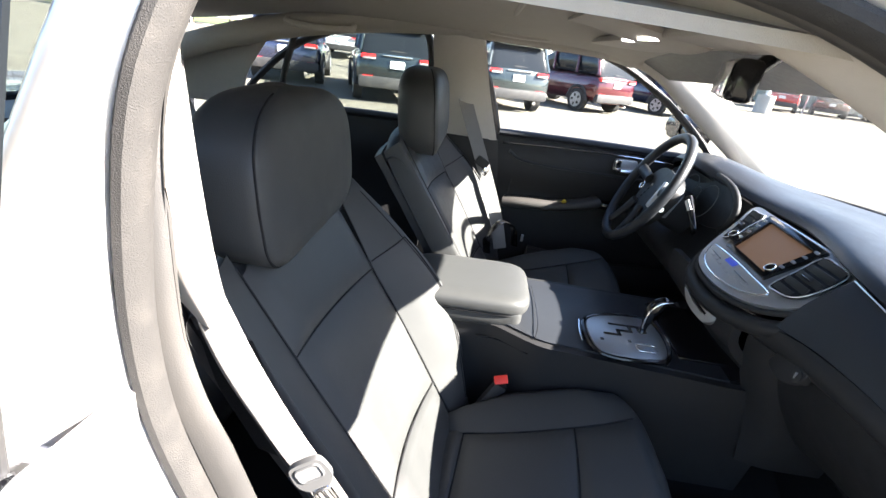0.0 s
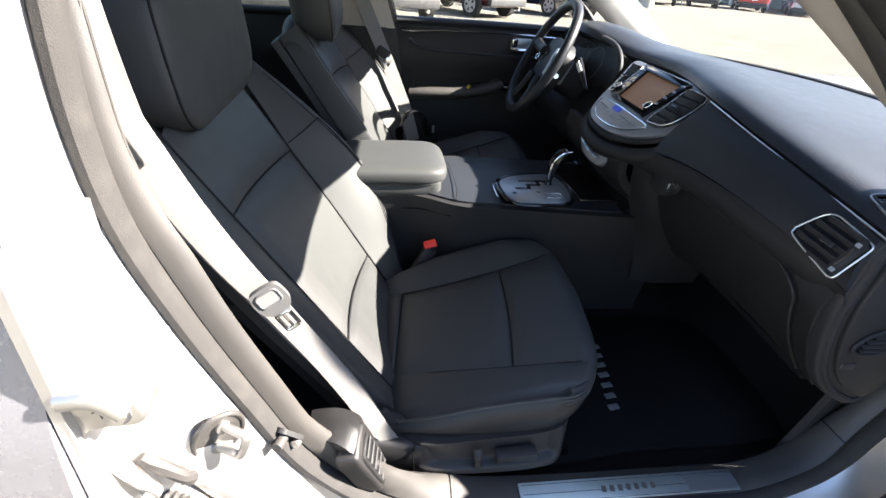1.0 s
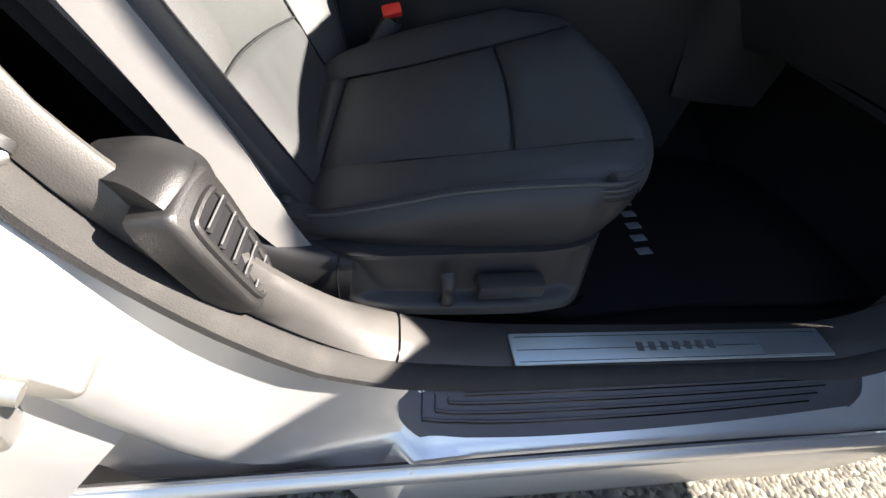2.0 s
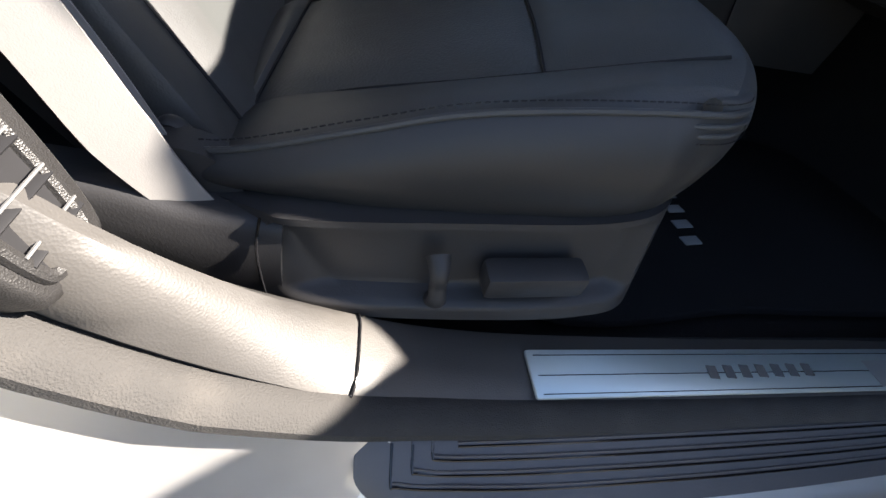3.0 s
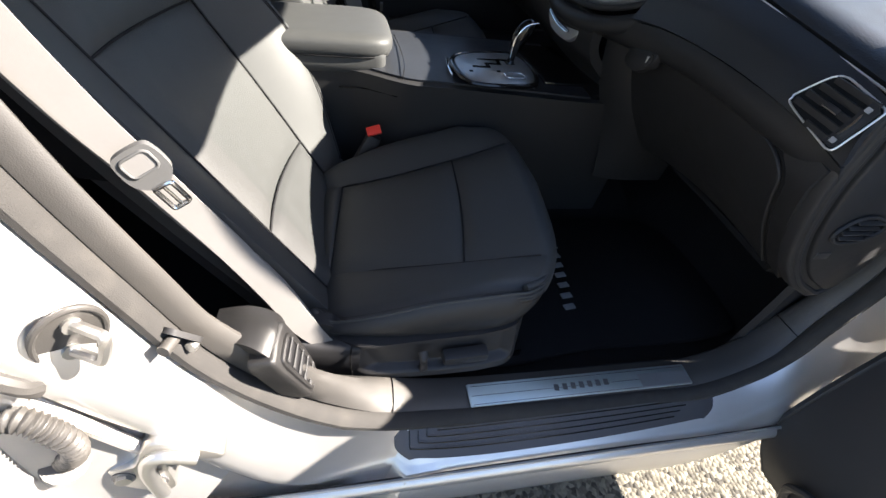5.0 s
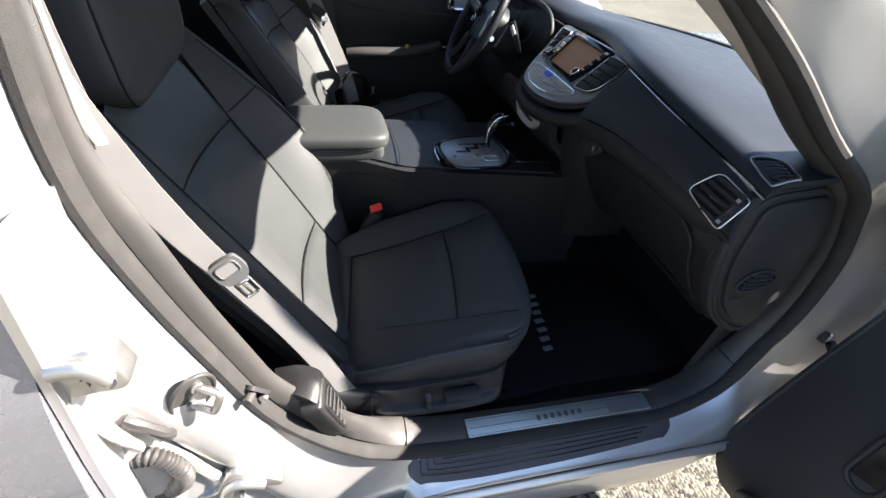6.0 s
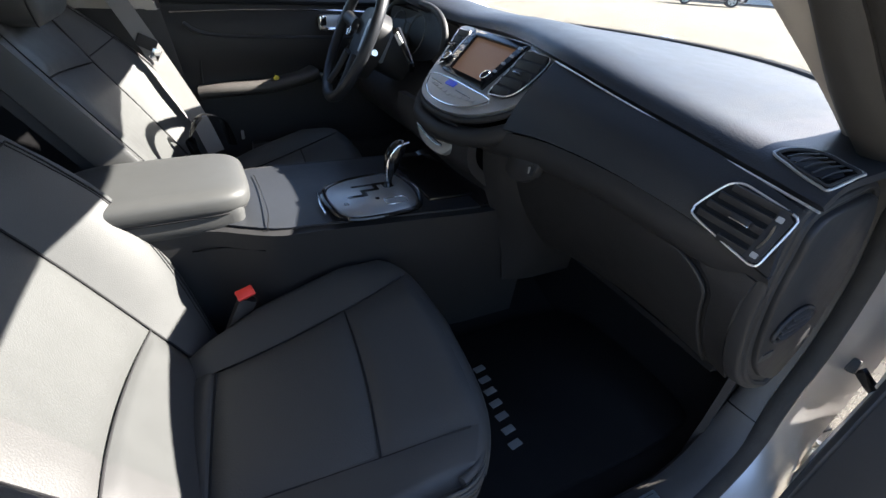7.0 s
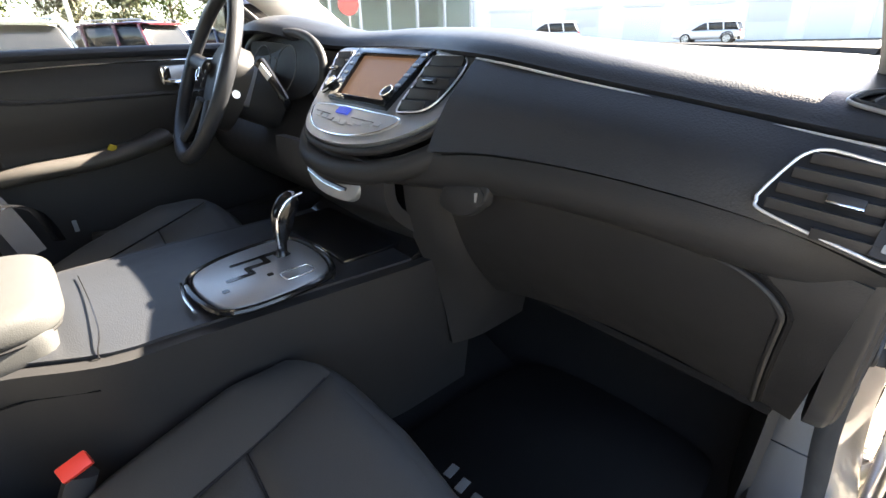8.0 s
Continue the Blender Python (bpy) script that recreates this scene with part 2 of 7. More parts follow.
def sheet(fn, nu, nv, thick=0.0, bm=None):
    """A surface fn(u, v), u and v from 0 to 1; with a thickness it becomes a closed shell."""
    bm = bm or bmesh.new()
    P = [[V(fn(i / nu, j / nv)) for j in range(nv + 1)] for i in range(nu + 1)]
    top = [[bm.verts.new(p) for p in row] for row in P]
    for i in range(nu):
        for j in range(nv):
            bm.faces.new((top[i][j], top[i + 1][j], top[i + 1][j + 1], top[i][j + 1]))
    if thick:
        low = []
        for i in range(nu + 1):
            row = []
            for j in range(nv + 1):
                du = P[min(nu, i + 1)][j] - P[max(0, i - 1)][j]
                dv = P[i][min(nv, j + 1)] - P[i][max(0, j - 1)]
                nrm = du.cross(dv)
                nrm = nrm.normalized() if nrm.length > 1e-9 else V((0, 0, 1))
                row.append(bm.verts.new(P[i][j] - nrm * thick))
            low.append(row)
        for i in range(nu):
            for j in range(nv):
                bm.faces.new((low[i][j], low[i][j + 1], low[i + 1][j + 1], low[i + 1][j]))
        edge = [(i, 0) for i in range(nu)] + [(nu, j) for j in range(nv)] + [(i, nv) for i in range(nu, 0, -1)] + [(0, j) for j in range(nv, 0, -1)]
        for a, b in zip(edge, edge[1:] + edge[:1]):
            bm.faces.new((top[a[0]][a[1]], low[a[0]][a[1]], low[b[0]][b[1]], top[b[0]][b[1]]))
    return bm


def welded(fn, nu, nv):
    """A sheet that closes on itself, with its meeting edges joined."""
    bm = sheet(fn, nu, nv)
    bmesh.ops.remove_doubles(bm, verts=bm.verts, dist=0.0004)
    return bm


def net(rows):
    """A smooth surface through a coarse net of points: fn(u, v)."""
    def fn(u, v):
        k = 24
        cols = [sample(r, v) for r in rows]
        return sample(cols, u)
    return fn


def sample(pts, t):
    P = [V(p) for p in pts]
    k = len(P)
    s = t * (k - 1)
    j = min(int(s), k - 2)
    u = s - j
    a, b, c, d = P[max(0, j - 1)], P[j], P[j + 1], P[min(k - 1, j + 2)]
    return 0.5 * (2 * b + (c - a) * u + (2 * a - 5 * b + 4 * c - d) * u * u + (3 * b - a - 3 * c + d) * u ** 3)


def box(size, at=(0, 0, 0), turn=None, bevel=0.004, seg=2, bm=None):
    bm = bm or bmesh.new()
    made = bmesh.ops.create_cube(bm, size=1.0)["verts"]
    bmesh.ops.scale(bm, vec=size, verts=made)
    if bevel:
        edges = list({e for v in made for e in v.link_edges})
        made = bmesh.ops.bevel(bm, geom=edges, offset=min(bevel, 0.49 * min(size)), segments=seg, affect="EDGES", profile=0.6)["verts"]
    m = Matrix.Translation(at) @ (turn.to_4x4() if turn is not None else Matrix())
    bmesh.ops.transform(bm, matrix=m, verts=list(set(made)) if bevel else made)
    return bm


def basis(x, y):
    x = V(x).normalized()
    z = x.cross(V(y)).normalized()
    y = z.cross(x)
    return Matrix((x, y, z)).transposed()


def rounded(w, h, r, n=5):
    """The outline of a rectangle with round corners, about its middle."""
    out = []
    for cx, cy, a0 in ((w / 2 - r, h / 2 - r, 0), (-w / 2 + r, h / 2 - r, 90), (-w / 2 + r, -h / 2 + r, 180), (w / 2 - r, -h / 2 + r, 270)):
        for i in range(n + 1):
            a = radians(a0 + 90 * i / n)
            out.append((cx + r * math.cos(a), cy + r * math.sin(a)))
    return out


def smooth_outline(pts, n=40):
    return [(p.x, p.y) for p in curve([(x, y, 0) for x, y in pts], n, True)]


def plate(outline, o, x, y, thick, bm=None, soft=0.0):
    """A flat plate with that outline, on the plane through o with the axes x and y, rising by thick along x cross y."""
    bm = bm or bmesh.new()
    o, x, y = V(o), V(x).normalized(), V(y)
    z = x.cross(y).normalized()
    y = z.cross(x)
    cx = sum(p[0] for p in outline) / len(outline)
    cy = sum(p[1] for p in outline) / len(outline)
    levels = [(0, 1.0), (thick - soft, 1.0)] if soft else [(0, 1.0), (thick, 1.0)]
    size = max(max(abs(p[0] - cx) for p in outline), max(abs(p[1] - cy) for p in outline))
    if soft:
        levels += [(thick - soft * 0.3, 1 - 0.35 * soft / size), (thick, 1 - soft / size)]
    rings = [[bm.verts.new(o + x * (cx + (a - cx) * f) + y * (cy + (b - cy) * f) + z * h) for a, b in outline] for h, f in levels]
    n = len(outline)
    for a, b in zip(rings, rings[1:]):
        for i in range(n):
            bm.faces.new((a[i], a[(i + 1) % n], b[(i + 1) % n], b[i]))
    bm.faces.new(rings[0])
    bm.faces.new(rings[-1])
    return bm


def rim(outline, o, x, y, r, bm=None, n=8, ry=None):
    """A bar that runs round an outline on a plane."""
    bm = bm or bmesh.new()
    o, x, y = V(o), V(x).normalized(), V(y)
    z = x.cross(y).normalized()
    y = z.cross(x)
    sweep(bm, [o + x * a + y * b for a, b in outline], ring(r, ry, n), True, z)
    return bm


def letters(text, size, o, x, y, thick):
    """Words as flat raised letters, made with the built-in font."""
    data = bpy.data.curves.new("words", "FONT")
    data.body, data.size, data.extrude = text, size, thick
    data.align_x, data.align_y = "CENTER", "CENTER"
    ob = new("words", data)
    me = bpy.data.meshes.new_from_object(ob.evaluated_get(bpy.context.evaluated_depsgraph_get()))
    bpy.data.objects.remove(ob)
    bm = bmesh.new()
    bm.from_mesh(me)
    bpy.data.meshes.remove(me)
    bmesh.ops.transform(bm, matrix=Matrix.Translation(o) @ basis(x, y).to_4x4(), verts=bm.verts)
    return bm


def stitches(path, gap=0.006, length=0.004, r=0.0007, lift=(0, 0, 0)):
    """A row of short stitches along a line."""
    bm = bmesh.new()
    total = sum((b - a).length for a, b in zip(path, path[1:]))
    done, need = 0.0, 0.0
    for a, b in zip(path, path[1:]):
        d = (b - a).length
        t = (b - a).normalized() if d > 0 else V((1, 0, 0))
        while need < done + d and need < total:
            p = a + t * (need - done) + V(lift)
            sweep(bm, [p, p + t * length], ring(r, n=4))
            need += gap
        done += d
    return bm


# ---------- ground ----------
def build_ground():
    """One sheet to the horizon, with a shallow dip where the far row of cars is parked."""
    xs = [-600, -120, -50] + [-30 + 2.0 * i for i in range(31)] + [60, 150, 600]
    ys = [-600, -120, -40] + [-8 + 1.0 * i for i in range(45)] + [60, 150, 600]

    def step(v, lo, hi):
        u = max(0, min(1, (v - lo) / (hi - lo)))
        return u * u * (3 - 2 * u)
    bm = bmesh.new()
    rows = [[bm.verts.new((x, y, -DIP * step(y, 3, 9) * (1 - step(y, 21, 28)) * (1 - step(x, 9, 15)))) for y in ys] for x in xs]
    for a, b in zip(rows, rows[1:]):
        for i in range(len(ys) - 1):
            bm.faces.new((a[i], b[i], b[i + 1], a[i + 1]))
    return solo("ground", bm, M["asphalt"], "pale sunlit asphalt of the parking lot", "ground", "structure")


DIP = 0.25
build_ground()

# ---------- car shell: the passenger door opening ----------
LOOP = [(-0.30, 0.05, 1.365), (-0.43, 0.0, 1.340), (-0.475, -0.04, 1.255), (-0.49, -0.06, 1.13), (-0.485, -0.068, 1.0), (-0.452, -0.07, 0.88), (-0.40, -0.07, 0.745), (-0.345, -0.07, 0.625),
        (-0.255, -0.066, 0.515), (-0.15, -0.055, 0.43), (-0.05, -0.046, 0.392), (0.12, -0.045, 0.382), (0.32, -0.045, 0.38), (0.45, -0.046, 0.384), (0.578, -0.030, 0.417),
        (0.654, -0.010, 0.508), (0.700, -0.006, 0.635), (0.700, -0.006, 0.77), (0.650, -0.012, 0.885), (0.550, -0.045, 0.965), (0.425, -0.045, 1.045), (0.265, -0.030, 1.165), (0.05, 0.02, 1.305), (-0.12, 0.045, 1.358)]
LOOP_N = 150
loop = curve(LOOP, LOOP_N, True)


def loop_frames():
    """At each place of the opening's edge: the place and the way out of the opening, in the plane of the car's side."""
    out = []
    for i, p in enumerate(loop):
        t = loop[(i + 1) % LOOP_N] - loop[i - 1]
        n = V((t.z, 0, -t.x)).normalized()
        mid = V((0.05, 0, 0.85))
        if n.dot(p - mid) < 0:
            n = -n
        out.append((p, n))
    return out


def mix_sections(p, b, s, a, top):
    """Blend the sections of the rear pillar, the sill, the front pillar and the roof rail by the place."""
    def step(x, lo, hi):
        u = max(0, min(1, (x - lo) / (hi - lo)))
        return u * u * (3 - 2 * u)
    up = step(p.z, 0.40, 0.55)
    high = step(p.z, 1.05, 1.28)
    front = step(p.x, -0.05, 0.30)
    side = [(b[i][0] * (1 - front) + a[i][0] * front, b[i][1] * (1 - front) + a[i][1] * front) for i in range(len(b))]
    flat = 1 - 0.65 * step(p.z, 0.92, 1.02) * step(p.x, 0.15, 0.30)
    side = [(a0, w0 * (flat if w0 < 0 else 1)) for a0, w0 in side]
    low = [(s[i][0] * (1 - up) + side[i][0] * up, s[i][1] * (1 - up) + side[i][1] * up) for i in range(len(b))]
    return [(low[i][0] * (1 - high) + top[i][0] * high, low[i][1] * (1 - high) + top[i][1] * high) for i in range(len(b))]


def loop_skin(b, s, a, top, slim=0.0, level=False):
    bm = bmesh.new()
    rows = []
    for p, n in loop_frames():
        k = 1 - slim * (max(0, min(1, (p.z - 0.93) / 0.12)) * 0.5 + max(0, min(1, (p.z - 0.58) / 0.1)) * 0.5) * (1 if p.x < -0.2 else 0)
        drop = (p.z - 0.386) * max(0, min(1, (p.x + 0.34) / 0.14)) if level and p.x < 0 and p.z < 0.62 else 0.0
        shallow = 0.6 + 0.4 * max(0, min(1, (p.z - 0.55) / 0.2)) if level and p.x < -0.1 else 1.0
        ramp = (0, 0.15, 0.6, 0.9, 1, 1, 1, 1, 1, 1, 1, 1)
        rows.append([bm.verts.new(V((0, 0, -drop * ramp[j])) + p + n * u * k + V((0, w * shallow * (k if w > 0.012 else 1), 0))) for j, (u, w) in enumerate(mix_sections(p, b, s, a, top))])
    for i in range(LOOP_N):
        r, q = rows[i], rows[(i + 1) % LOOP_N]
        for j in range(len(r) - 1):
            bm.faces.new((r[j], r[j + 1], q[j + 1], q[j]))
    return bm


shell = thing("car_body", (0.0, 0.69, 0.2), "silver sedan body shell around the open passenger door", "car body", kind="structure")
part("door_frame", loop_skin(
    [(0, 0), (0.005, -0.008), (0.012, -0.030), (0.026, -0.052), (0.042, -0.068), (0.058, -0.076), (0.070, -0.078), (0.078, -0.072), (0.086, -0.045), (0.12, -0.03), (0.2, -0.02)],
    [(0, 0), (0.004, -0.006), (0.012, -0.02), (0.026, -0.038), (0.036, -0.046), (0.040, -0.050), (0.046, -0.058), (0.056, -0.060), (0.062, -0.066), (0.11, -0.078), (0.17, -0.06)],
    [(0, 0), (0.006, -0.007), (0.03, -0.012), (0.06, -0.016), (0.09, -0.022), (0.12, -0.032), (0.15, -0.042), (0.17, -0.046), (0.19, -0.030), (0.21, 0.0), (0.24, 0.04)],
    [(0, 0), (0.006, -0.008), (0.012, -0.016), (0.02, -0.022), (0.03, -0.026), (0.04, -0.028), (0.05, -0.026), (0.06, -0.016), (0.075, 0.01), (0.09, 0.05), (0.10, 0.10)], 0.0, True),
    M["paint"], shell, "silver painted door frame with sill")
TRIM = ([(-0.004, 0.004), (-0.014, -0.002), (-0.03, 0.0), (-0.042, 0.004), (-0.048, 0.010), (-0.047, 0.017), (-0.03, 0.026), (0.0, 0.035), (0.04, 0.045)],
    [(-0.003, 0.006), (-0.010, 0.004), (-0.016, 0.014), (-0.018, 0.03), (-0.019, 0.045), (-0.0195, 0.056), (-0.018, 0.064), (-0.008, 0.070), (0.03, 0.078)],
    [(-0.004, 0.006), (-0.010, 0.006), (-0.014, 0.012), (-0.018, 0.02), (-0.02, 0.03), (-0.02, 0.04), (-0.018, 0.045), (-0.01, 0.050), (0.03, 0.06)],
    [(-0.003, 0.006), (-0.006, 0.006), (-0.009, 0.008), (-0.010, 0.011), (-0.010, 0.014), (-0.009, 0.018), (-0.008, 0.021), (-0.003, 0.024), (0.01, 0.028)])
part("pillar_trim", loop_skin(*TRIM, 0.55), M["trim"], shell, "grained black plastic trim round the opening")


def low_part(p):
    """1 along the sill, 0 up the pillars."""
    return max(0.0, min(1.0, (0.47 - p.z) / 0.07))


seal_bm = bmesh.new()
sweep(seal_bm, [p + n * (0.002 - 0.005 * low_part(p)) + V((0, -0.006 + 0.008 * low_part(p), 0)) for p, n in loop_frames()], ring(0.0115, 0.017, 10), True, (0, 1, 0))
part("door_seal", seal_bm, M["seal"], shell, "grey flocked rubber door seal")

# joint lines of the sill trim
for xs, zs in ((-0.142, 0.425), (0.655, 0.48)):
    p, n = min(loop_frames(), key=lambda f: (f[0] - V((xs, -0.05, zs))).length)
    part("trim_joint", tube([p + n * (u - 0.0006) + V((0, w, 0)) for u, w in mix_sections(p, *TRIM)[:8]], 0.0011, 6, 40, up=(1, 0, 0)), M["gloss"], shell)

# rocker cladding below the sill
part("rocker_panel", sheet(net([[(x, -0.105, 0.328), (x, -0.113, 0.318), (x, -0.104, 0.306), (x, -0.05, 0.275), (x, 0.05, 0.23)] for x in (-1.4, -0.6, 0.0, 0.4, 0.75)]), 8, 16, 0.006), M["paint"], shell, "silver rocker panel below the sill")
part("rocker_seam", tube([(x, -0.106, 0.330) for x in (-1.4, -0.3, 0.2, 0.72)], 0.004, 8, 20), M["rubber"], shell)

part("rocker_lip", tube([(x, -0.112, 0.340) for x in (-1.4, -0.3, 0.2, 0.72)], 0.0028, 6, 20), M["silver"], shell)
# floor, firewall, far side
part("sill_inner", sheet(net([[(x, 0.022, 0.398 + 0.02 * max(0, -x)), (x, 0.030, 0.37), (x, 0.05, 0.348), (x, 0.12, 0.344)] for x in (-0.42, -0.2, 0.1, 0.4, 0.62, 0.80)]), 12, 8, 0.006), M["carpet"], shell)
part("underbody", box((2.55, 1.50, 0.02), (-0.33, 0.70, 0.325), bevel=0.004), M["carpet"], shell)
part("floor_pan", sheet(net([[(x, y, 0.345 + 0.07 * max(0, 1 - abs(y - 0.69) / 0.22)) for y in (0.08, 0.3, 0.5, 0.69, 0.9, 1.1, 1.36)] for x in (-1.5, -0.6, 0.2, 0.62)]), 10, 20, 0.02), M["carpet"], shell, "black carpeted floor")
part("toe_board", sheet(net([[(0.60 + 0.0 * y, y, 0.345) for y in (0.06, 0.7, 1.4)], [(0.72, y, 0.40) for y in (0.06, 0.7, 1.4)], [(0.83, y, 0.56) for y in (0.06, 0.7, 1.4)], [(0.86, y, 0.90) for y in (0.06, 0.7, 1.4)]]), 12, 6, 0.02), M["carpet"], shell, "black carpet on the footwell's end")
part("kick_panel", sheet(net([[(0.56, 0.035, 0.36), (0.58, 0.03, 0.5), (0.60, 0.03, 0.66), (0.6, 0.03, 0.85)], [(0.70, 0.07, 0.36), (0.70, 0.06, 0.5), (0.70, 0.05, 0.66), (0.7, 0.05, 0.85)], [(0.86, 0.09, 0.36), (0.86, 0.07, 0.5), (0.86, 0.06, 0.66), (0.86, 0.06, 0.85)]]), 8, 8, 0.012), M["plastic"], shell)
part("far_sill", box((2.4, 0.10, 0.12), (-0.35, 1.44, 0.36), bevel=0.02), M["plastic"], shell)
part("rear_shelf", box((0.45, 1.24, 0.04), (-1.52, 0.69, 0.96), bevel=0.015), M["headliner"], shell)
part("boot_wall", box((0.05, 1.36, 0.75), (-1.62, 0.69, 0.62), bevel=0.01), M["carpet"], shell)
part("engine_wall", box((0.06, 1.40, 0.56), (0.93, 0.69, 0.62), bevel=0.01), M["plastic"], shell)
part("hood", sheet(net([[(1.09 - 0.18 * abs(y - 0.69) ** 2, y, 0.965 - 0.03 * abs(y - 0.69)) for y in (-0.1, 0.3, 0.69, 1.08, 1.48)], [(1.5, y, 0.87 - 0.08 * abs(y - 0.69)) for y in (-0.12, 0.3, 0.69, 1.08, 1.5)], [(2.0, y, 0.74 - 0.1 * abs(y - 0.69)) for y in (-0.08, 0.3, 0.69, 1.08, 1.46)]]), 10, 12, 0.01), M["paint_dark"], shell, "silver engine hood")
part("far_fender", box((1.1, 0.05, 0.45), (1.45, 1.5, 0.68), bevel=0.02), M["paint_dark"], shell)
# Unseen pillar foot, added and raised to keep sun off the seat skirt.
part("pillar_sun_block", sheet(net([[(0.56, -0.035, 1.035), (0.75, -0.04, 1.00), (0.95, -0.05, 0.945)], [(0.56, -0.100, 1.075), (0.75, -0.140, 1.085), (0.95, -0.140, 0.97)], [(0.72, -0.085, 0.80), (0.80, -0.115, 0.80), (0.95, -0.125, 0.80)]]), 8, 8, 0.01), M["paint_dark"], shell, "unseen silver panel blocking sun at the front pillar's foot")
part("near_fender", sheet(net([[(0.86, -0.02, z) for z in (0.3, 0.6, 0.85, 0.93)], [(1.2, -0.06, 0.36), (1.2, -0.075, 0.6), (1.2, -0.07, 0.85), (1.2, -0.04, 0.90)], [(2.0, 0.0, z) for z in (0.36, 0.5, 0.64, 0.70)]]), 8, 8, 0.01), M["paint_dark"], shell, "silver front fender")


# ---------- roof, headliner, glass ----------
def roof_at(u, v, lift=0.0):
    x = 0.20 - 1.55 * u
    side = abs(2 * v - 1)
    y = 0.69 + (v - 0.5) * 1.26
    z = 1.372 + 0.02 * math.sin(math.pi * min(1, u * 1.1)) - 0.055 * side ** 3 - 0.06 * max(0, u - 0.7) / 0.3 - 0.02 * max(0, 0.1 - u) / 0.1
    return V((x, y, z + lift))


liner = sheet(lambda u, v: roof_at(u, v), 24, 24, -0.012)
solo("ceiling", liner, M["headliner"], "beige cloth headliner of the car's roof", "headliner", "structure")
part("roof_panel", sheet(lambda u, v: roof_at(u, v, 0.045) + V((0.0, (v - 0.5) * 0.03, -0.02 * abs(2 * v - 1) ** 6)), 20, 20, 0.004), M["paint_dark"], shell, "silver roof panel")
part("roof_rail", tube([(0.22, 1.28, 1.335), (-0.1, 1.33, 1.345), (-0.5, 1.34, 1.34), (-0.95, 1.33, 1.27), (-1.35, 1.29, 1.14), (-1.65, 1.25, 0.98)], 0.045, 10, 30, ry=0.04), M["headliner"], shell)
part("roof_rail", tube([(-0.30, 0.11, 1.385), (-0.6, 0.10, 1.36), (-0.95, 0.09, 1.27), (-1.35, 0.11, 1.14), (-1.65, 0.13, 0.98)], 0.045, 10, 30, ry=0.04), M["headliner"], shell)
part("windshield_header", box((0.05, 1.16, 0.035), (0.205, 0.69, 1.36), bevel=0.012), M["headliner"], shell)


def windshield_at(u, v):
    side = 2 * u - 1
    low = V((1.00 - 0.30 * abs(side) ** 2.2, 0.69 + side * 0.63, 0.99))
    high = V((0.215 - 0.06 * side * side, 0.69 + side * 0.56, 1.365 - 0.02 * side * side))
    m = low.lerp(high, v)
    return m + V((0.03, 0, 0.045)) * math.sin(math.pi * v)


part("cowl", sheet(lambda u, v: windshield_at(u, 0.0) + V((-0.02 + 0.16 * v, (u - 0.5) * 0.22, -0.026 - 0.04 * v - 0.10 * v * v)), 24, 6, 0.006), M["plastic"], shell, "black plastic cowl below the windshield")
part("windshield", sheet(windshield_at, 24, 16, 0.005), M["glass"], shell, "clear curved windshield")
# Opaque; lower edge and overhang past the glass set to shadow the seat backs.
part("shade_band", sheet(lambda u, v: windshield_at(-0.10 + 1.15 * u, (0.702 - 0.075 * min(1.3, max(0.0, 1 - (1.15 * u - 0.10) / 0.25)) ** 1.5) * (1 - v) + 1.005 * v) - V((0.004, 0, 0.006)), 24, 6, 0.002), M["frit"], shell, "dark tinted shade band along the windshield's top")
part("windshield_edge", tube([windshield_at(u / 12, 0.0) + V((-0.012, 0, 0.004)) for u in range(13)], 0.009, 8, 40), M["rubber"], shell, "black rubber edge at the windshield's foot")
# front pillar inner trims, passenger and driver side
PILLAR_OUT = [(0.72, 0.000, 0.900), (0.62, -0.020, 0.962), (0.50, -0.030, 1.030), (0.36, -0.028, 1.118), (0.21, -0.012, 1.225), (0.05, 0.025, 1.335), (-0.12, 0.055, 1.382), (-0.26, 0.075, 1.392)]
PILLAR_IN = [(0.74, 0.060, 0.880), (0.62, 0.048, 0.945), (0.50, 0.040, 1.015), (0.36, 0.044, 1.098), (0.22, 0.060, 1.185), (0.09, 0.088, 1.262), (-0.05, 0.115, 1.325), (-0.20, 0.135, 1.352)]


def pillar_skin(u, v):
    """The padded trim of the front pillar: u along it, v from the door's seal to the glass."""
    m = sample(PILLAR_OUT, u).lerp(sample(PILLAR_IN, u), v)
    return m + V((-0.25, 0.15, -0.2)) * (0.05 * math.sin(math.pi * v) ** 0.8)


part("front_pillar_trim", sheet(pillar_skin, 50, 12, 0.012), M["beige"], shell, "beige front pillar trim")
part("front_pillar_trim", tube([(0.95, 1.39, 0.87), (0.80, 1.375, 0.985), (0.66, 1.365, 1.085), (0.45, 1.35, 1.225), (0.28, 1.32, 1.330), (0.12, 1.30, 1.360)], 0.060, 14, 40, up=(0, 1, 0), ry=0.036), M["beige"], shell, "beige front pillar trim")
part("rear_window", sheet(lambda u, v: V((-1.36 - 0.38 * v, 0.17 + 1.04 * u, 1.29 - 0.33 * v - 0.02 * abs(2 * u - 1) ** 2)), 12, 10, 0.005), M["tinted"], shell, "tinted rear window")
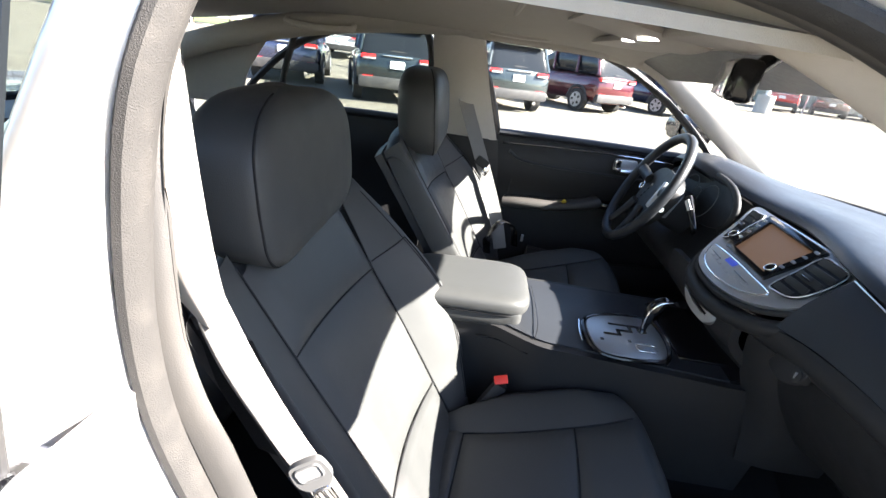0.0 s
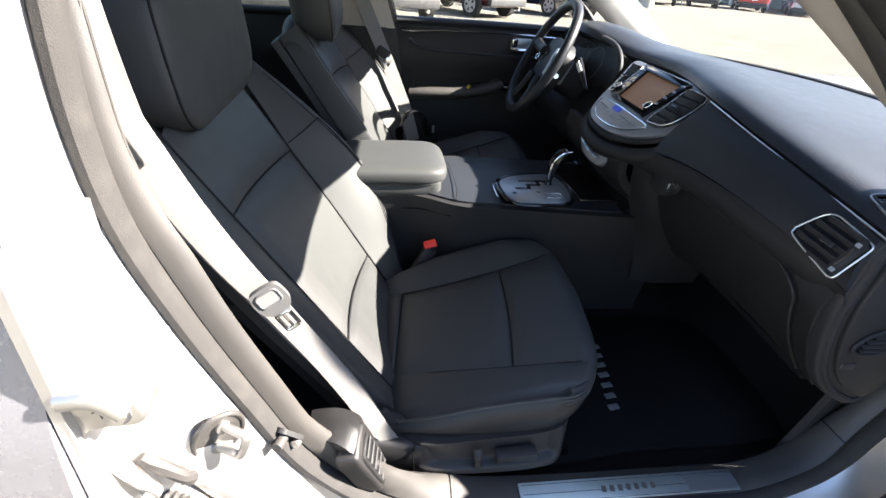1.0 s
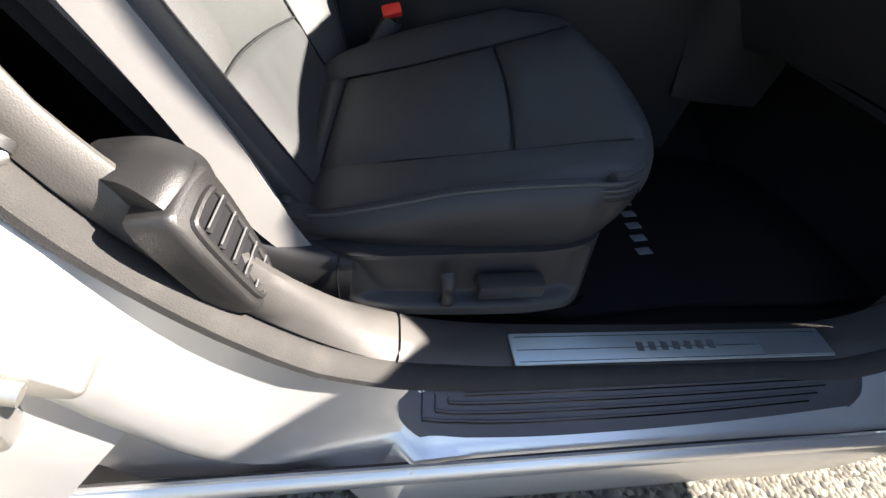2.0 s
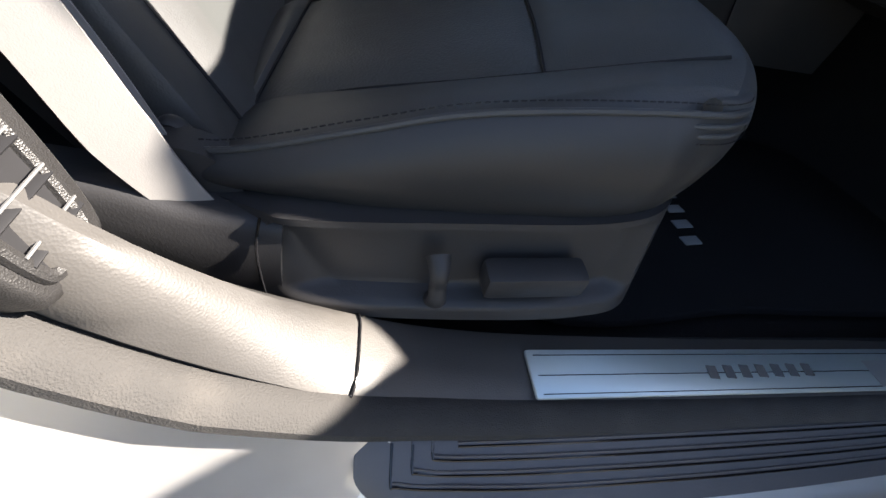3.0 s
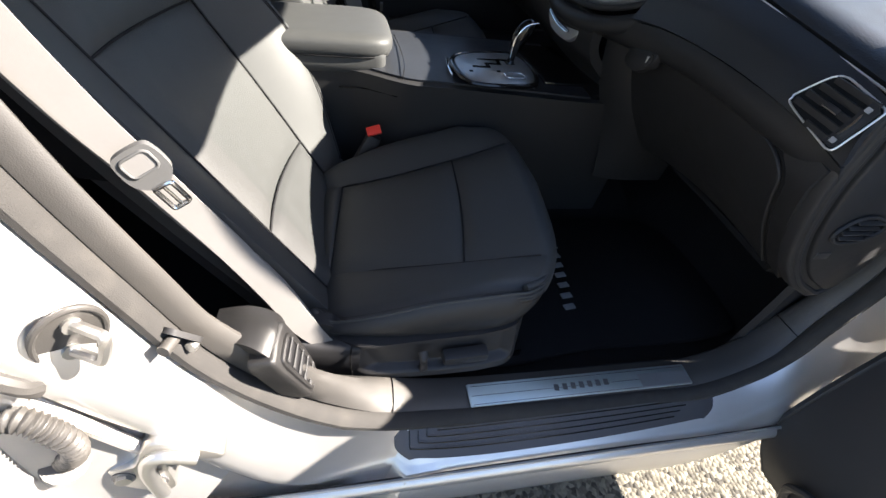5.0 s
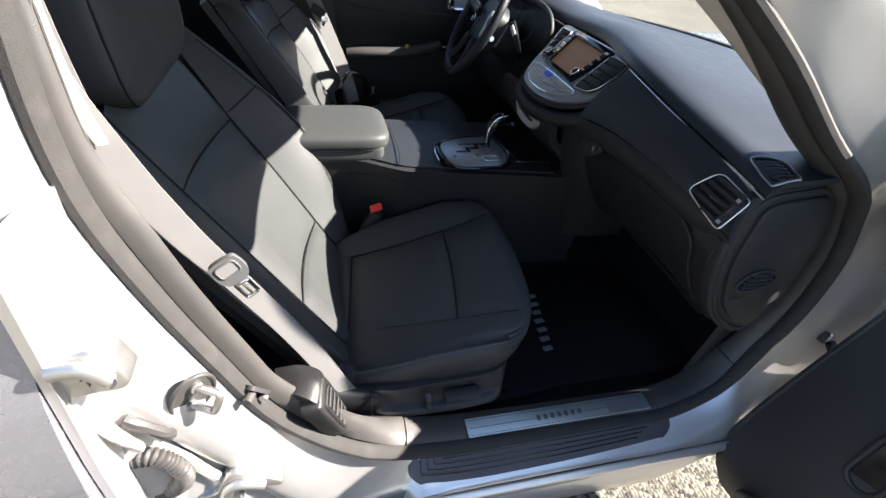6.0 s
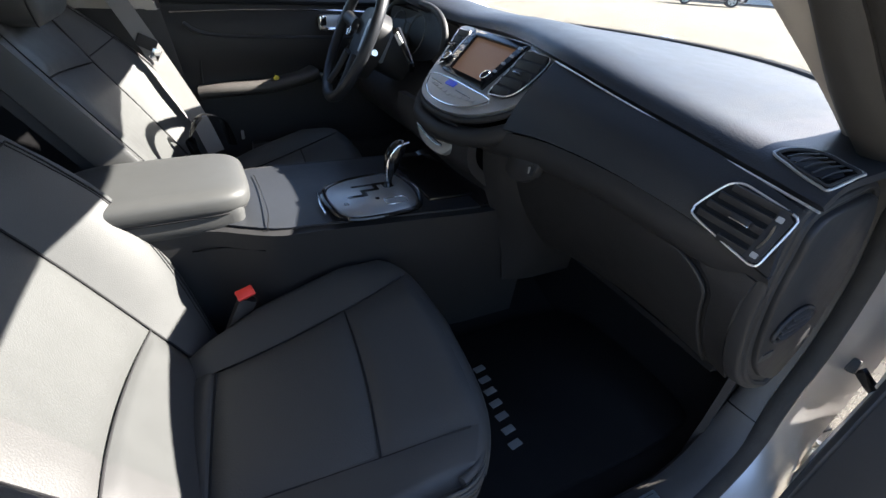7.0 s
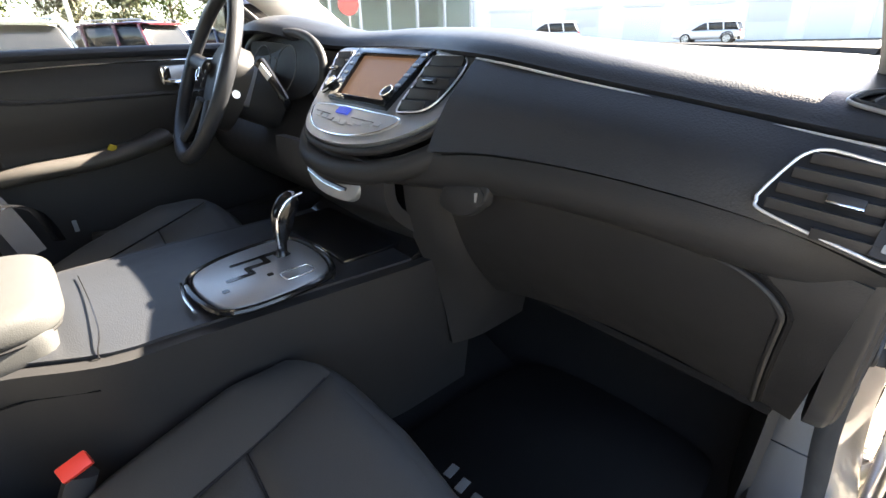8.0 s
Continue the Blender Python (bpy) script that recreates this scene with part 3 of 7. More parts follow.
# far side centre pillar and rear side
part("centre_pillar_trim", sheet(net([[(-0.19, 1.45, 0.98), (-0.24, 1.43, 1.13), (-0.29, 1.36, 1.33)], [(-0.30, 1.44, 0.98), (-0.34, 1.41, 1.13), (-0.36, 1.345, 1.33)], [(-0.42, 1.45, 0.98), (-0.43, 1.43, 1.13), (-0.45, 1.36, 1.33)]]), 12, 12, 0.03), M["beige"], shell, "beige centre pillar trim")
part("centre_pillar_base", sheet(net([[(-0.16, 1.455, 0.42), (-0.15, 1.455, 0.7), (-0.185, 1.452, 0.98)], [(-0.30, 1.44, 0.42), (-0.28, 1.44, 0.7), (-0.30, 1.438, 0.98)], [(-0.44, 1.455, 0.42), (-0.42, 1.455, 0.7), (-0.42, 1.452, 0.98)]]), 10, 10, 0.03), M["plastic"], shell)
part("rear_quarter", sheet(net([[(-1.16, 1.42, 0.98), (-1.12, 1.40, 1.1), (-1.0, 1.35, 1.26)], [(-1.4, 1.40, 0.98), (-1.32, 1.37, 1.1), (-1.2, 1.33, 1.2)], [(-1.7, 1.34, 0.96), (-1.6, 1.32, 1.05), (-1.45, 1.30, 1.12)]]), 10, 10, 0.02), M["beige"], shell)
part("window_divider", tube([(-1.03, 1.44, 0.98), (-0.99, 1.41, 1.12), (-0.93, 1.37, 1.27)], 0.012, 8, 16), M["rubber"], shell)


# ---------- a closed door seen from inside ----------
def door_skin(x0, x1, y, z0, z1, lean=0.02):
    def fn(u, v):
        x = x0 + (x1 - x0) * u
        z = z0 + (z1 - z0) * v
        bulge = 0.016 * math.sin(math.pi * min(1, max(0, (z - 0.80) / 0.18))) + 0.05 * max(0, 0.72 - z)
        return V((x, y - bulge + lean * max(0, z - 0.95) * 4, z))
    return fn


door = thing("driver_door", (0.2, 1.47, 0.3), "closed driver door with black trim and pale armrest", "car door")
part("trim_panel", sheet(door_skin(-0.19, 0.86, 1.455, 0.42, 1.0), 30, 40, 0.03), M["dash_low"], door, "black door trim panel")
part("belt_ledge", tube([(-0.18, 1.462, 1.005), (0.15, 1.462, 1.01), (0.5, 1.455, 1.01), (0.80, 1.45, 1.0)], 0.022, 10, 30, ry=0.014), M["dash"], door)
part("chrome_strip", tube([(-0.16, 1.438, 0.972), (0.1, 1.432, 0.984), (0.35, 1.43, 0.986), (0.62, 1.43, 0.975)], 0.0032, 8, 40), M["chrome"], door, "thin chrome strip")
part("panel_fold", tube([(-0.13, 1.438, 0.945), (-0.09, 1.44, 0.92), (0.0, 1.442, 0.908), (0.2, 1.442, 0.906), (0.55, 1.44, 0.905)], 0.006, 8, 40), M["dash"], door)
part("panel_seam", tube([(-0.11, 1.449, 0.77), (-0.10, 1.447, 0.845), (-0.06, 1.445, 0.868), (0.1, 1.443, 0.875), (0.5, 1.442, 0.88)], 0.003, 6, 40), M["rubber"], door)
arm = part("armrest", tube([(-0.12, 1.437, 0.748), (-0.05, 1.425, 0.757), (0.08, 1.42, 0.765), (0.19, 1.425, 0.785), (0.235, 1.44, 0.80)], 0.036, 12, 30, ry=0.021, power=0.8), M["trim"], door, "pale grey vinyl armrest")
part("pull_cup", box((0.11, 0.05, 0.03), (0.30, 1.435, 0.79), bevel=0.012), M["gloss"], door)
handle = part("handle_bezel", plate(rounded(0.085, 0.048, 0.012), (0.305, 1.444, 0.95), (1, 0, 0), (0, 0, 1), 0.010, soft=0.003), M["silver"], door, "satin silver handle bezel")
part("handle_lever", tube([(0.268, 1.430, 0.935), (0.29, 1.424, 0.932), (0.345, 1.430, 0.934)], 0.008, 8, 14), M["chrome"], handle, "chrome door handle lever")
part("lock_tab", box((0.022, 0.014, 0.030), (0.274, 1.430, 0.957), bevel=0.004), M["chrome"], handle, "chrome lock tab")
part("tag", box((0.018, 0.004, 0.016), (0.105, 1.395, 0.792), Euler((0.3, 0.5, 0.4)).to_matrix(), bevel=0.001), M["yellow"], arm, "small yellow tag")
part("lower_lamp", box((0.01, 0.006, 0.03), (-0.02, 1.42, 0.61), bevel=0.002), M["silver"], door)
part("door_pocket", tube([(0.0, 1.40, 0.52), (0.3, 1.385, 0.50), (0.62, 1.40, 0.52)], 0.05, 10, 20, ry=0.07), M["plastic"], door)
win = part("window_frame", tube([(-0.185, 1.47, 1.0), (-0.235, 1.445, 1.15), (-0.30, 1.39, 1.315), (-0.1, 1.385, 1.33), (0.13, 1.385, 1.31), (0.33, 1.40, 1.22), (0.53, 1.42, 1.08), (0.62, 1.44, 1.0)], 0.013, 8, 80), M["rubber"], door, "black rubber window frame")
part("window_pane", sheet(net([[(-0.185, 1.475, 1.0), (-0.235, 1.455, 1.15), (-0.29, 1.40, 1.32)], [(0.1, 1.475, 1.0), (0.1, 1.455, 1.15), (0.1, 1.40, 1.32)], [(0.62, 1.475, 1.0), (0.46, 1.455, 1.13), (0.25, 1.41, 1.27)]]), 12, 10, 0.004), M["glass"], win)
mir = part("wing_mirror", tube([(0.555, 1.50, 1.085), (0.55, 1.54, 1.10), (0.55, 1.60, 1.105), (0.555, 1.70, 1.095)], 0.055, 14, 16, ry=0.045, power=0.8), M["gloss"], door, "dark wing mirror housing")
part("mirror_glass", plate(rounded(0.15, 0.085, 0.03), (0.497, 1.61, 1.10), (0.1, 1, 0), (0.05, 0, 1), 0.003), M["car_glass"], mir)

rear_door_far = thing("rear_door", (-0.8, 1.47, 0.3), "closed rear door beyond the seats with black trim", "car door")
part("trim_panel", sheet(door_skin(-1.18, -0.44, 1.455, 0.42, 1.0), 16, 24, 0.03), M["plastic"], rear_door_far)
part("belt_ledge", tube([(-1.16, 1.455, 0.985), (-0.8, 1.462, 1.0), (-0.44, 1.462, 1.005)], 0.022, 10, 20, ry=0.014), M["plastic"], rear_door_far)
fr = part("window_frame", tube([(-0.455, 1.465, 1.0), (-0.455, 1.44, 1.15), (-0.475, 1.385, 1.30), (-0.55, 1.375, 1.325), (-0.72, 1.375, 1.30), (-0.93, 1.39, 1.22), (-1.10, 1.42, 1.08), (-1.17, 1.44, 0.99)], 0.013, 8, 60), M["rubber"], rear_door_far)
part("window_pane", sheet(net([[(-0.455, 1.475, 1.0), (-0.455, 1.45, 1.15), (-0.475, 1.395, 1.31)], [(-0.8, 1.475, 0.99), (-0.8, 1.45, 1.13), (-0.8, 1.40, 1.28)], [(-1.16, 1.47, 0.98), (-1.1, 1.45, 1.07), (-1.0, 1.42, 1.17)]]), 8, 8, 0.004), M["tinted"], fr)

# ---------- the rest of the car's outside ----------
part("trunk_lid", sheet(net([[(-1.66, y, 0.985 - 0.03 * abs(y - 0.69)) for y in (-0.06, 0.3, 0.69, 1.08, 1.44)], [(-2.0, y, 0.975 - 0.04 * abs(y - 0.69)) for y in (-0.08, 0.3, 0.69, 1.08, 1.46)], [(-2.38, y, 0.95 - 0.05 * abs(y - 0.69)) for y in (-0.04, 0.3, 0.69, 1.08, 1.42)]]), 10, 12, 0.01), M["paint_dark"], shell, "silver trunk lid")
part("rear_bumper", sheet(net([[(-2.30, -0.10, z) for z in (0.30, 0.55, 0.80, 0.93)], [(-2.47, 0.2, z) for z in (0.28, 0.55, 0.80, 0.94)], [(-2.52, 0.69, z) for z in (0.28, 0.55, 0.80, 0.94)], [(-2.47, 1.18, z) for z in (0.28, 0.55, 0.80, 0.94)], [(-2.30, 1.48, z) for z in (0.30, 0.55, 0.80, 0.93)]]), 16, 10, 0.02), M["paint_dark"], shell, "silver rear bumper")
part("front_bumper", sheet(net([[(1.95, -0.06, z) for z in (0.25, 0.42, 0.58, 0.70)], [(2.20, 0.2, z) for z in (0.22, 0.42, 0.60, 0.72)], [(2.28, 0.69, z) for z in (0.22, 0.42, 0.60, 0.73)], [(2.20, 1.18, z) for z in (0.22, 0.42, 0.60, 0.72)], [(1.95, 1.44, z) for z in (0.25, 0.42, 0.58, 0.70)]]), 16, 10, -0.02), M["paint_dark"], shell, "silver front bumper")
for y0, s in ((-0.13, 1), (1.51, -1)):
    part("rear_quarter_panel", sheet(net([[(-1.40, y0, z) for z in (0.30, 0.6, 0.85, 0.99)], [(-1.85, y0 - 0.02 * s, z) for z in (0.34, 0.6, 0.85, 0.985)], [(-2.32, y0 + 0.04 * s, z) for z in (0.36, 0.6, 0.82, 0.95)]]), 8, 8, 0.01), M["paint_dark"], shell, "silver rear quarter panel")
    for wx in (1.63, -1.52):
        yw = y0 + 0.235 * s
        tyre = part("wheel", tube([(wx, yw, 0.325), (wx, yw - 0.17 * s, 0.325)], 0.325, 28, 5), M["rubber"], shell, "black tyre")
        part("wheel_rim", tube([(wx, yw - 0.10 * s, 0.325), (wx, yw - 0.176 * s, 0.325)], 0.225, 24, 4), M["silver"], tyre, "alloy wheel rim")


# ---------- front seats ----------
BACK_O, BACK_UP, BACK_N = V((-0.272, 0, 0.567)), V((-0.54, 0, 0.84)), V((0.84, 0, 0.54))


def back_at(y, s, out=0.0):
    """A place on the backrest: y across, s up along it, out in front of its middle plane."""
    return BACK_O + BACK_UP * s + BACK_N * out + V((0, y, 0))


def pillow(u, v, rise, edge=0.16):
    """How far a padded panel swells between its seams."""
    a = min(u, 1 - u) / edge
    b = min(v, 1 - v) / edge
    f = lambda q: 1 - (1 - min(1, q)) ** 2.2
    return rise * f(a) * f(b)


def cushion_z(x):
    return 0.505 + 0.35 * (x + 0.2) - 0.12 * max(0, x - 0.06) ** 1.5 - 0.9 * max(0, -0.19 - x) ** 1.4


def build_seat():
    seat = thing("front_seat", (-0.08, 0.29, 0.36), "black leather passenger seat with stitched bolsters", "car seat", "front seats")
    mid = 0.285

    # --- cushion panels: x along, y across ---
    def far_seam(x):
        return 0.424 + 0.9 * max(0, x - 0.03) ** 2 + 0.3 * max(0, -0.05 - x) ** 1.6

    def near_seam(x):
        return 0.125 - 0.25 * max(0, x) + 0.28 * max(0, -x)

    def panel(x0, x1, ya, yb, rise, lift=0.0, n=14, skew=0.0):
        def fn(u, v):
            x = x0(v) + (x1(v) - x0(v)) * u
            y = ya(x) + (yb(x) - ya(x)) * v
            return V((x, y, cushion_z(x) + lift + pillow(u, v, rise) - 0.003))
        return sheet(fn, n, n)

    def front_edge(y):
        """How far forward the cushion reaches at y: round corners."""
        t = (y - 0.30) / 0.265
        return 0.168 - 0.030 * max(0, -t) - 0.055 * abs(t) ** 5 - (0.05 * abs(t) ** 8 if t > 0 else 0)

    rear_x = lambda v: -0.219 + 0.03 * v
    t_x = lambda v: -0.003 + 0.038 * v + 0.006 * math.sin(math.pi * v)
    front_x = lambda v: front_edge(0.10 + 0.34 * v) - 0.010
    part("cushion_insert", panel(rear_x, t_x, near_seam, far_seam, 0.010), M["perforated"], seat, "perforated leather cushion centre")
    part("thigh_insert", panel(t_x, front_x, near_seam, far_seam, 0.009), M["leather"], seat)
    part("cushion_back", panel(lambda v: -0.30, rear_x, lambda x: near_seam(x) - 0.02, lambda x: far_seam(x) + 0.02, 0.012), M["leather"], seat)

    def edge_near(x):
        return 0.036 + 0.10 * max(0, -0.10 - x) ** 1.2

    def edge_far(x):
        return 0.552 - 0.30 * max(0, -0.10 - x)

    def bolster(inner, outer, sign, rise):
        def fn(u, v):
            x = -0.285 + 0.42 * u
            y = inner(x) + (outer(x) - inner(x)) * v
            x = -0.285 + (front_edge(y) - 0.006 + 0.285) * u
            a, b = inner(x), outer(x)
            y = a + (b - a) * v
            z = cushion_z(x) + rise * math.sin(math.pi * min(1, v * 0.62 + 0.04)) * (0.55 + 0.45 * math.sin(math.pi * min(1, 0.1 + 0.8 * u))) * min(1, (1 - u) * 6) - 0.002 - 0.022 * max(0, v - 0.72) / 0.28
            return V((x, y, z))
        return sheet(fn, 30, 14)
    part("cushion_bolster", bolster(near_seam, edge_near, -1, 0.016), M["leather"], seat)
    part("cushion_bolster", bolster(far_seam, edge_far, 1, 0.026), M["leather"], seat)

    # front roll of the cushion
    def nose(u, v):
        y = 0.045 + (0.535 - 0.045) * u
        x0 = front_edge(y) - 0.010
        a = v * 1.5
        r = 0.024
        return V((x0 + r * math.sin(a), y, cushion_z(x0) - 0.004 - r * (1 - math.cos(a))))
    part("cushion_nose", sheet(nose, 40, 10), M["leather"], seat)

    # leather skirt along the door side and round the front
    top_line = [V((-0.265, 0.075, 0.520)), V((-0.211, 0.050, 0.534)), V((-0.14, 0.035, 0.562)), V((-0.086, 0.031, 0.580)), V((-0.028, 0.030, 0.590)), V((0.035, 0.031, 0.596)), V((0.084, 0.036, 0.598)), V((0.122, 0.075, 0.594)), V((0.150, 0.16, 0.590)), V((0.170, 0.27, 0.594)), V((0.166, 0.40, 0.594)), V((0.125, 0.51, 0.585)), V((0.05, 0.555, 0.57))]
    low_line = [V((-0.235, 0.065, 0.500)), V((-0.190, 0.046, 0.508)), V((-0.14, 0.036, 0.507)), V((-0.08, 0.033, 0.508)), V((-0.02, 0.032, 0.510)), V((0.03, 0.033, 0.513)), V((0.070, 0.040, 0.520)), V((0.092, 0.085, 0.520)), V((0.110, 0.16, 0.515)), V((0.122, 0.27, 0.51)), V((0.12, 0.38, 0.51)), V((0.10, 0.49, 0.51)), V((0.03, 0.54, 0.51))]

    def skirt(u, v):
        a, b = sample(top_line, u), sample(low_line, u)
        c = a.lerp(b, v)
        out = V((0.01, -0.06, 0.0)) if u < 0.45 else V((0.05, -0.02, 0))
        return c + out * (0.22 * math.sin(math.pi * v ** 0.8))
    part("skirt", sheet(skirt, 70, 16), M["seat_side"], seat, "black vinyl skirt below the cushion")
    t = curve(top_line, 80)
    part("piping", tube([p + V((0, -0.001, 0.0)) for p in top_line], 0.0022, 8, 80), M["leather"], seat)
    for drop in (0.0065, 0.0125):
        part("piping", tube([p + V((0.001, -0.0022 - 0.10 * drop, -drop)) for p in top_line], 0.0017, 8, 80), M["leather"], seat)
    part("corner_fold", tube([(0.070, 0.040, 0.5975), (0.098, 0.052, 0.5970), (0.118, 0.076, 0.5950), (0.132, 0.110, 0.5925)], 0.0065, 10, 24), M["leather"], seat)
    part("stitching", stitches([p + V((0.001, 0.002, 0.0052)) for p in t], 0.005, 0.0034, 0.0005), M["stitch"], seat)
    part("stitching", stitches([p + V((0.002, -0.0055, -0.0165)) for p in t], 0.005, 0.0034, 0.0005), M["stitch"], seat)
    for line in ([V((t_x(v), near_seam(t_x(v)) + (far_seam(t_x(v)) - near_seam(t_x(v))) * v, cushion_z(t_x(v)))) for v in (0, .2, .4, .6, .8, 1)],
                 [V((rear_x(v), near_seam(rear_x(v)) + (far_seam(rear_x(v)) - near_seam(rear_x(v))) * v, cushion_z(rear_x(v)))) for v in (0, .25, .5, .75, 1)],
                 [V((x, far_seam(x), cushion_z(x))) for x in (-0.24, -0.15, -0.05, 0.03, 0.09, 0.15)],
                 [V((x, near_seam(x), cushion_z(x))) for x in (-0.24, -0.15, -0.05, 0.03, 0.08, 0.112)]):
        part("seam", tube([p + V((0, 0, -0.0012)) for p in line], 0.0016, 6, 40), M["stitch"], seat)

    # plastic base with its recess and switches
    def base(u, v):
        top = sample([V((-0.30, 0.10, 0.518)), V((-0.235, 0.055, 0.508)), V((-0.19, 0.026, 0.511)), V((-0.165, 0.014, 0.515)), V((-0.07, 0.018, 0.516)), V((0.03, 0.022, 0.520)), V((0.075, 0.034, 0.528)), V((0.100, 0.08, 0.528)), V((0.118, 0.18, 0.515)), V((0.13, 0.30, 0.51))], u)
        low = sample([V((-0.29, 0.085, 0.43)), V((-0.225, 0.042, 0.432)), V((-0.185, 0.016, 0.436)), V((-0.14, 0.008, 0.434)), V((-0.05, 0.006, 0.433)), V((0.03, 0.008, 0.435)), V((0.078, 0.020, 0.440)), V((0.098, 0.07, 0.445)), V((0.115, 0.18, 0.445)), V((0.125, 0.30, 0.445))], u)
        p = top.lerp(low, v)
        hollow = 0.0
        if 0.24 < u < 0.66:
            s = min(1, (u - 0.24) / (0.03 + 0.08 * v)) * min(1, (0.66 - u) / 0.05)
            hollow = 0.016 * s * min(1, max(0, v - 0.06) / 0.10) * min(1, max(0, 0.86 - v) / 0.10)
        return p + V((0, hollow + 0.004 * v, 0))
    cover = part("side_cover", sheet(base, 100, 34), M["plastic"], seat, "black plastic seat base cover")
    part("cover_ledge", sheet(lambda u, v: base(0.1 + 0.85 * u, 0.0) + V((0, 0.045 * v, 0.004 * v - 0.001)), 60, 4), M["plastic"], cover)
    part("recline_switch", tube([(-0.080, 0.018, 0.488), (-0.079, 0.009, 0.480), (-0.078, 0.011, 0.468), (-0.077, 0.009, 0.456), (-0.076, 0.017, 0.448)], 0.0085, 10, 14, ry=0.007, up=(0, 1, 0), scale=lambda s: 1.0 - 0.28 * math.sin(math.pi * s)), M["plastic"], cover, "upright recline switch")
    part("slide_switch", box((0.074, 0.022, 0.022), (-0.010, 0.016, 0.473), Euler((0.15, -0.04, 0.02)).to_matrix(), bevel=0.005), M["plastic"], cover, "long slide switch")
    part("rear_cover", sheet(net([[(-0.176, 0.060, 0.506), (-0.176, 0.026, 0.505), (-0.177, 0.018, 0.490), (-0.178, 0.018, 0.462), (-0.178, 0.026, 0.415)],
                                  [(-0.224, 0.060, 0.508), (-0.224, 0.030, 0.507), (-0.226, 0.022, 0.492), (-0.228, 0.022, 0.462), (-0.230, 0.030, 0.415)],
                                  [(-0.268, 0.062, 0.516), (-0.268, 0.034, 0.515), (-0.270, 0.026, 0.500), (-0.272, 0.026, 0.470), (-0.274, 0.034, 0.415)],
                                  [(-0.330, 0.066, 0.520), (-0.330, 0.040, 0.520), (-0.330, 0.032, 0.505), (-0.330, 0.032, 0.470), (-0.330, 0.040, 0.415)]]), 24, 20, 0.004), M["plastic"], cover, "black plastic rear end of the seat base cover")
    part("recliner_cover", plate(smooth_outline([(-0.262, 0.505), (-0.250, 0.532), (-0.240, 0.537), (-0.218, 0.532), (-0.207, 0.520), (-0.198, 0.500), (-0.22, 0.496)], 40), (0, 0.044, 0), (1, 0, 0), (0, 0, 1), -0.02, soft=0.004), M["plastic"], seat, "black plastic hinge cover")
    part("cover_joint", tube([(-0.189, 0.024, 0.5065), (-0.191, 0.0172, 0.490), (-0.190, 0.0165, 0.465), (-0.187, 0.018, 0.437)], 0.0010, 6, 14), M["gloss"], cover)
    part("seat_rail", box((0.42, 0.03, 0.03), (-0.08, 0.09, 0.375), bevel=0.004), M["gloss"], seat)
    part("seat_rail", box((0.42, 0.03, 0.03), (-0.08, 0.46, 0.375), bevel=0.004), M["gloss"], seat)
    part("under_pan", box((0.36, 0.44, 0.07), (-0.08, 0.28, 0.43), bevel=0.02), M["gloss"], seat)

    # --- backrest ---
    def in_seam(s):
        return 0.515 + 0.12 * min(max(s, -0.1), 0.16) + 0.18 * max(0, s - 0.30)

    def out_seam(s):
        return 0.160 + 0.02 * max(0, s - 0.35)

    def low_s(v):
        return 0.056 - 0.054 * v ** 1.5

    def cross_s(v):
        return 0.350 - 0.042 * v ** 1.4

    def back_panel(s0, s1, rise, hollow=0.012):
        def fn(u, v):
            s = s0(v) + (s1(v) - s0(v)) * u
            y = out_seam(s) + (in_seam(s) - out_seam(s)) * v
            return back_at(y, s, pillow(u, v, rise, 0.12) - hollow * math.sin(math.pi * v) - 0.002)
        return sheet(fn, 18, 18)
    part("lumbar_panel", back_panel(lambda v: -0.13, low_s, 0.012), M["leather"], seat)
    part("back_insert", back_panel(low_s, cross_s, 0.010), M["perforated"], seat, "perforated leather backrest centre")

    def shoulder(u, v):
        s = cross_s(v) + (0.53 - 0.05 * abs(2 * v - 1) ** 2 - cross_s(v)) * u
        y = out_seam(s) + (in_seam(s) - 0.03 * u - out_seam(s)) * v
        return back_at(y, s, pillow(min(0.5, u * 0.6), v, 0.010, 0.12) - 0.01 * math.sin(math.pi * v) - 0.05 * max(0, u - 0.75) ** 1.5)
    part("shoulder_panel", sheet(shoulder, 18, 18), M["leather"], seat)

    def wing(inner, wide, sign, fat):
        """A side bolster of the backrest, from its seam round to the rear."""
        def fn(u, v):
            s = -0.14 + 0.66 * u
            swell = math.sin(math.pi * min(1, max(0.0, (u + 0.10) / 1.14))) ** 0.8
            w = wide * (0.62 + 0.38 * swell)
            f = fat * (0.12 + 0.88 * swell ** 1.8)
            q, r = min(1, v / 0.7), max(0, (v - 0.7) / 0.3) * math.pi / 2
            y = inner(s) + sign * w * (0.90 * q + 0.10 * math.sin(r))
            out = f * (q - 0.30 * q ** 3) / 0.70 - (f + 0.05) * (1 - math.cos(r))
            return back_at(y, s - 0.04 * max(0, u - 0.85) * v * 3, out)
        return fn
    part("back_bolster", sheet(wing(in_seam, 0.106, 1, 0.094), 30, 30), M["leather"], seat)
    part("back_bolster", sheet(wing(out_seam, 0.076, -1, 0.014), 30, 20), M["leather"], seat)
    inboard = wing(in_seam, 0.106, 1, 0.094)
    part("seam", tube([inboard(0.06 + 0.85 * k / 12, 0.60 - 0.05 * abs(k / 6 - 1)) for k in range(13)], 0.0013, 6, 50), M["stitch"], seat)
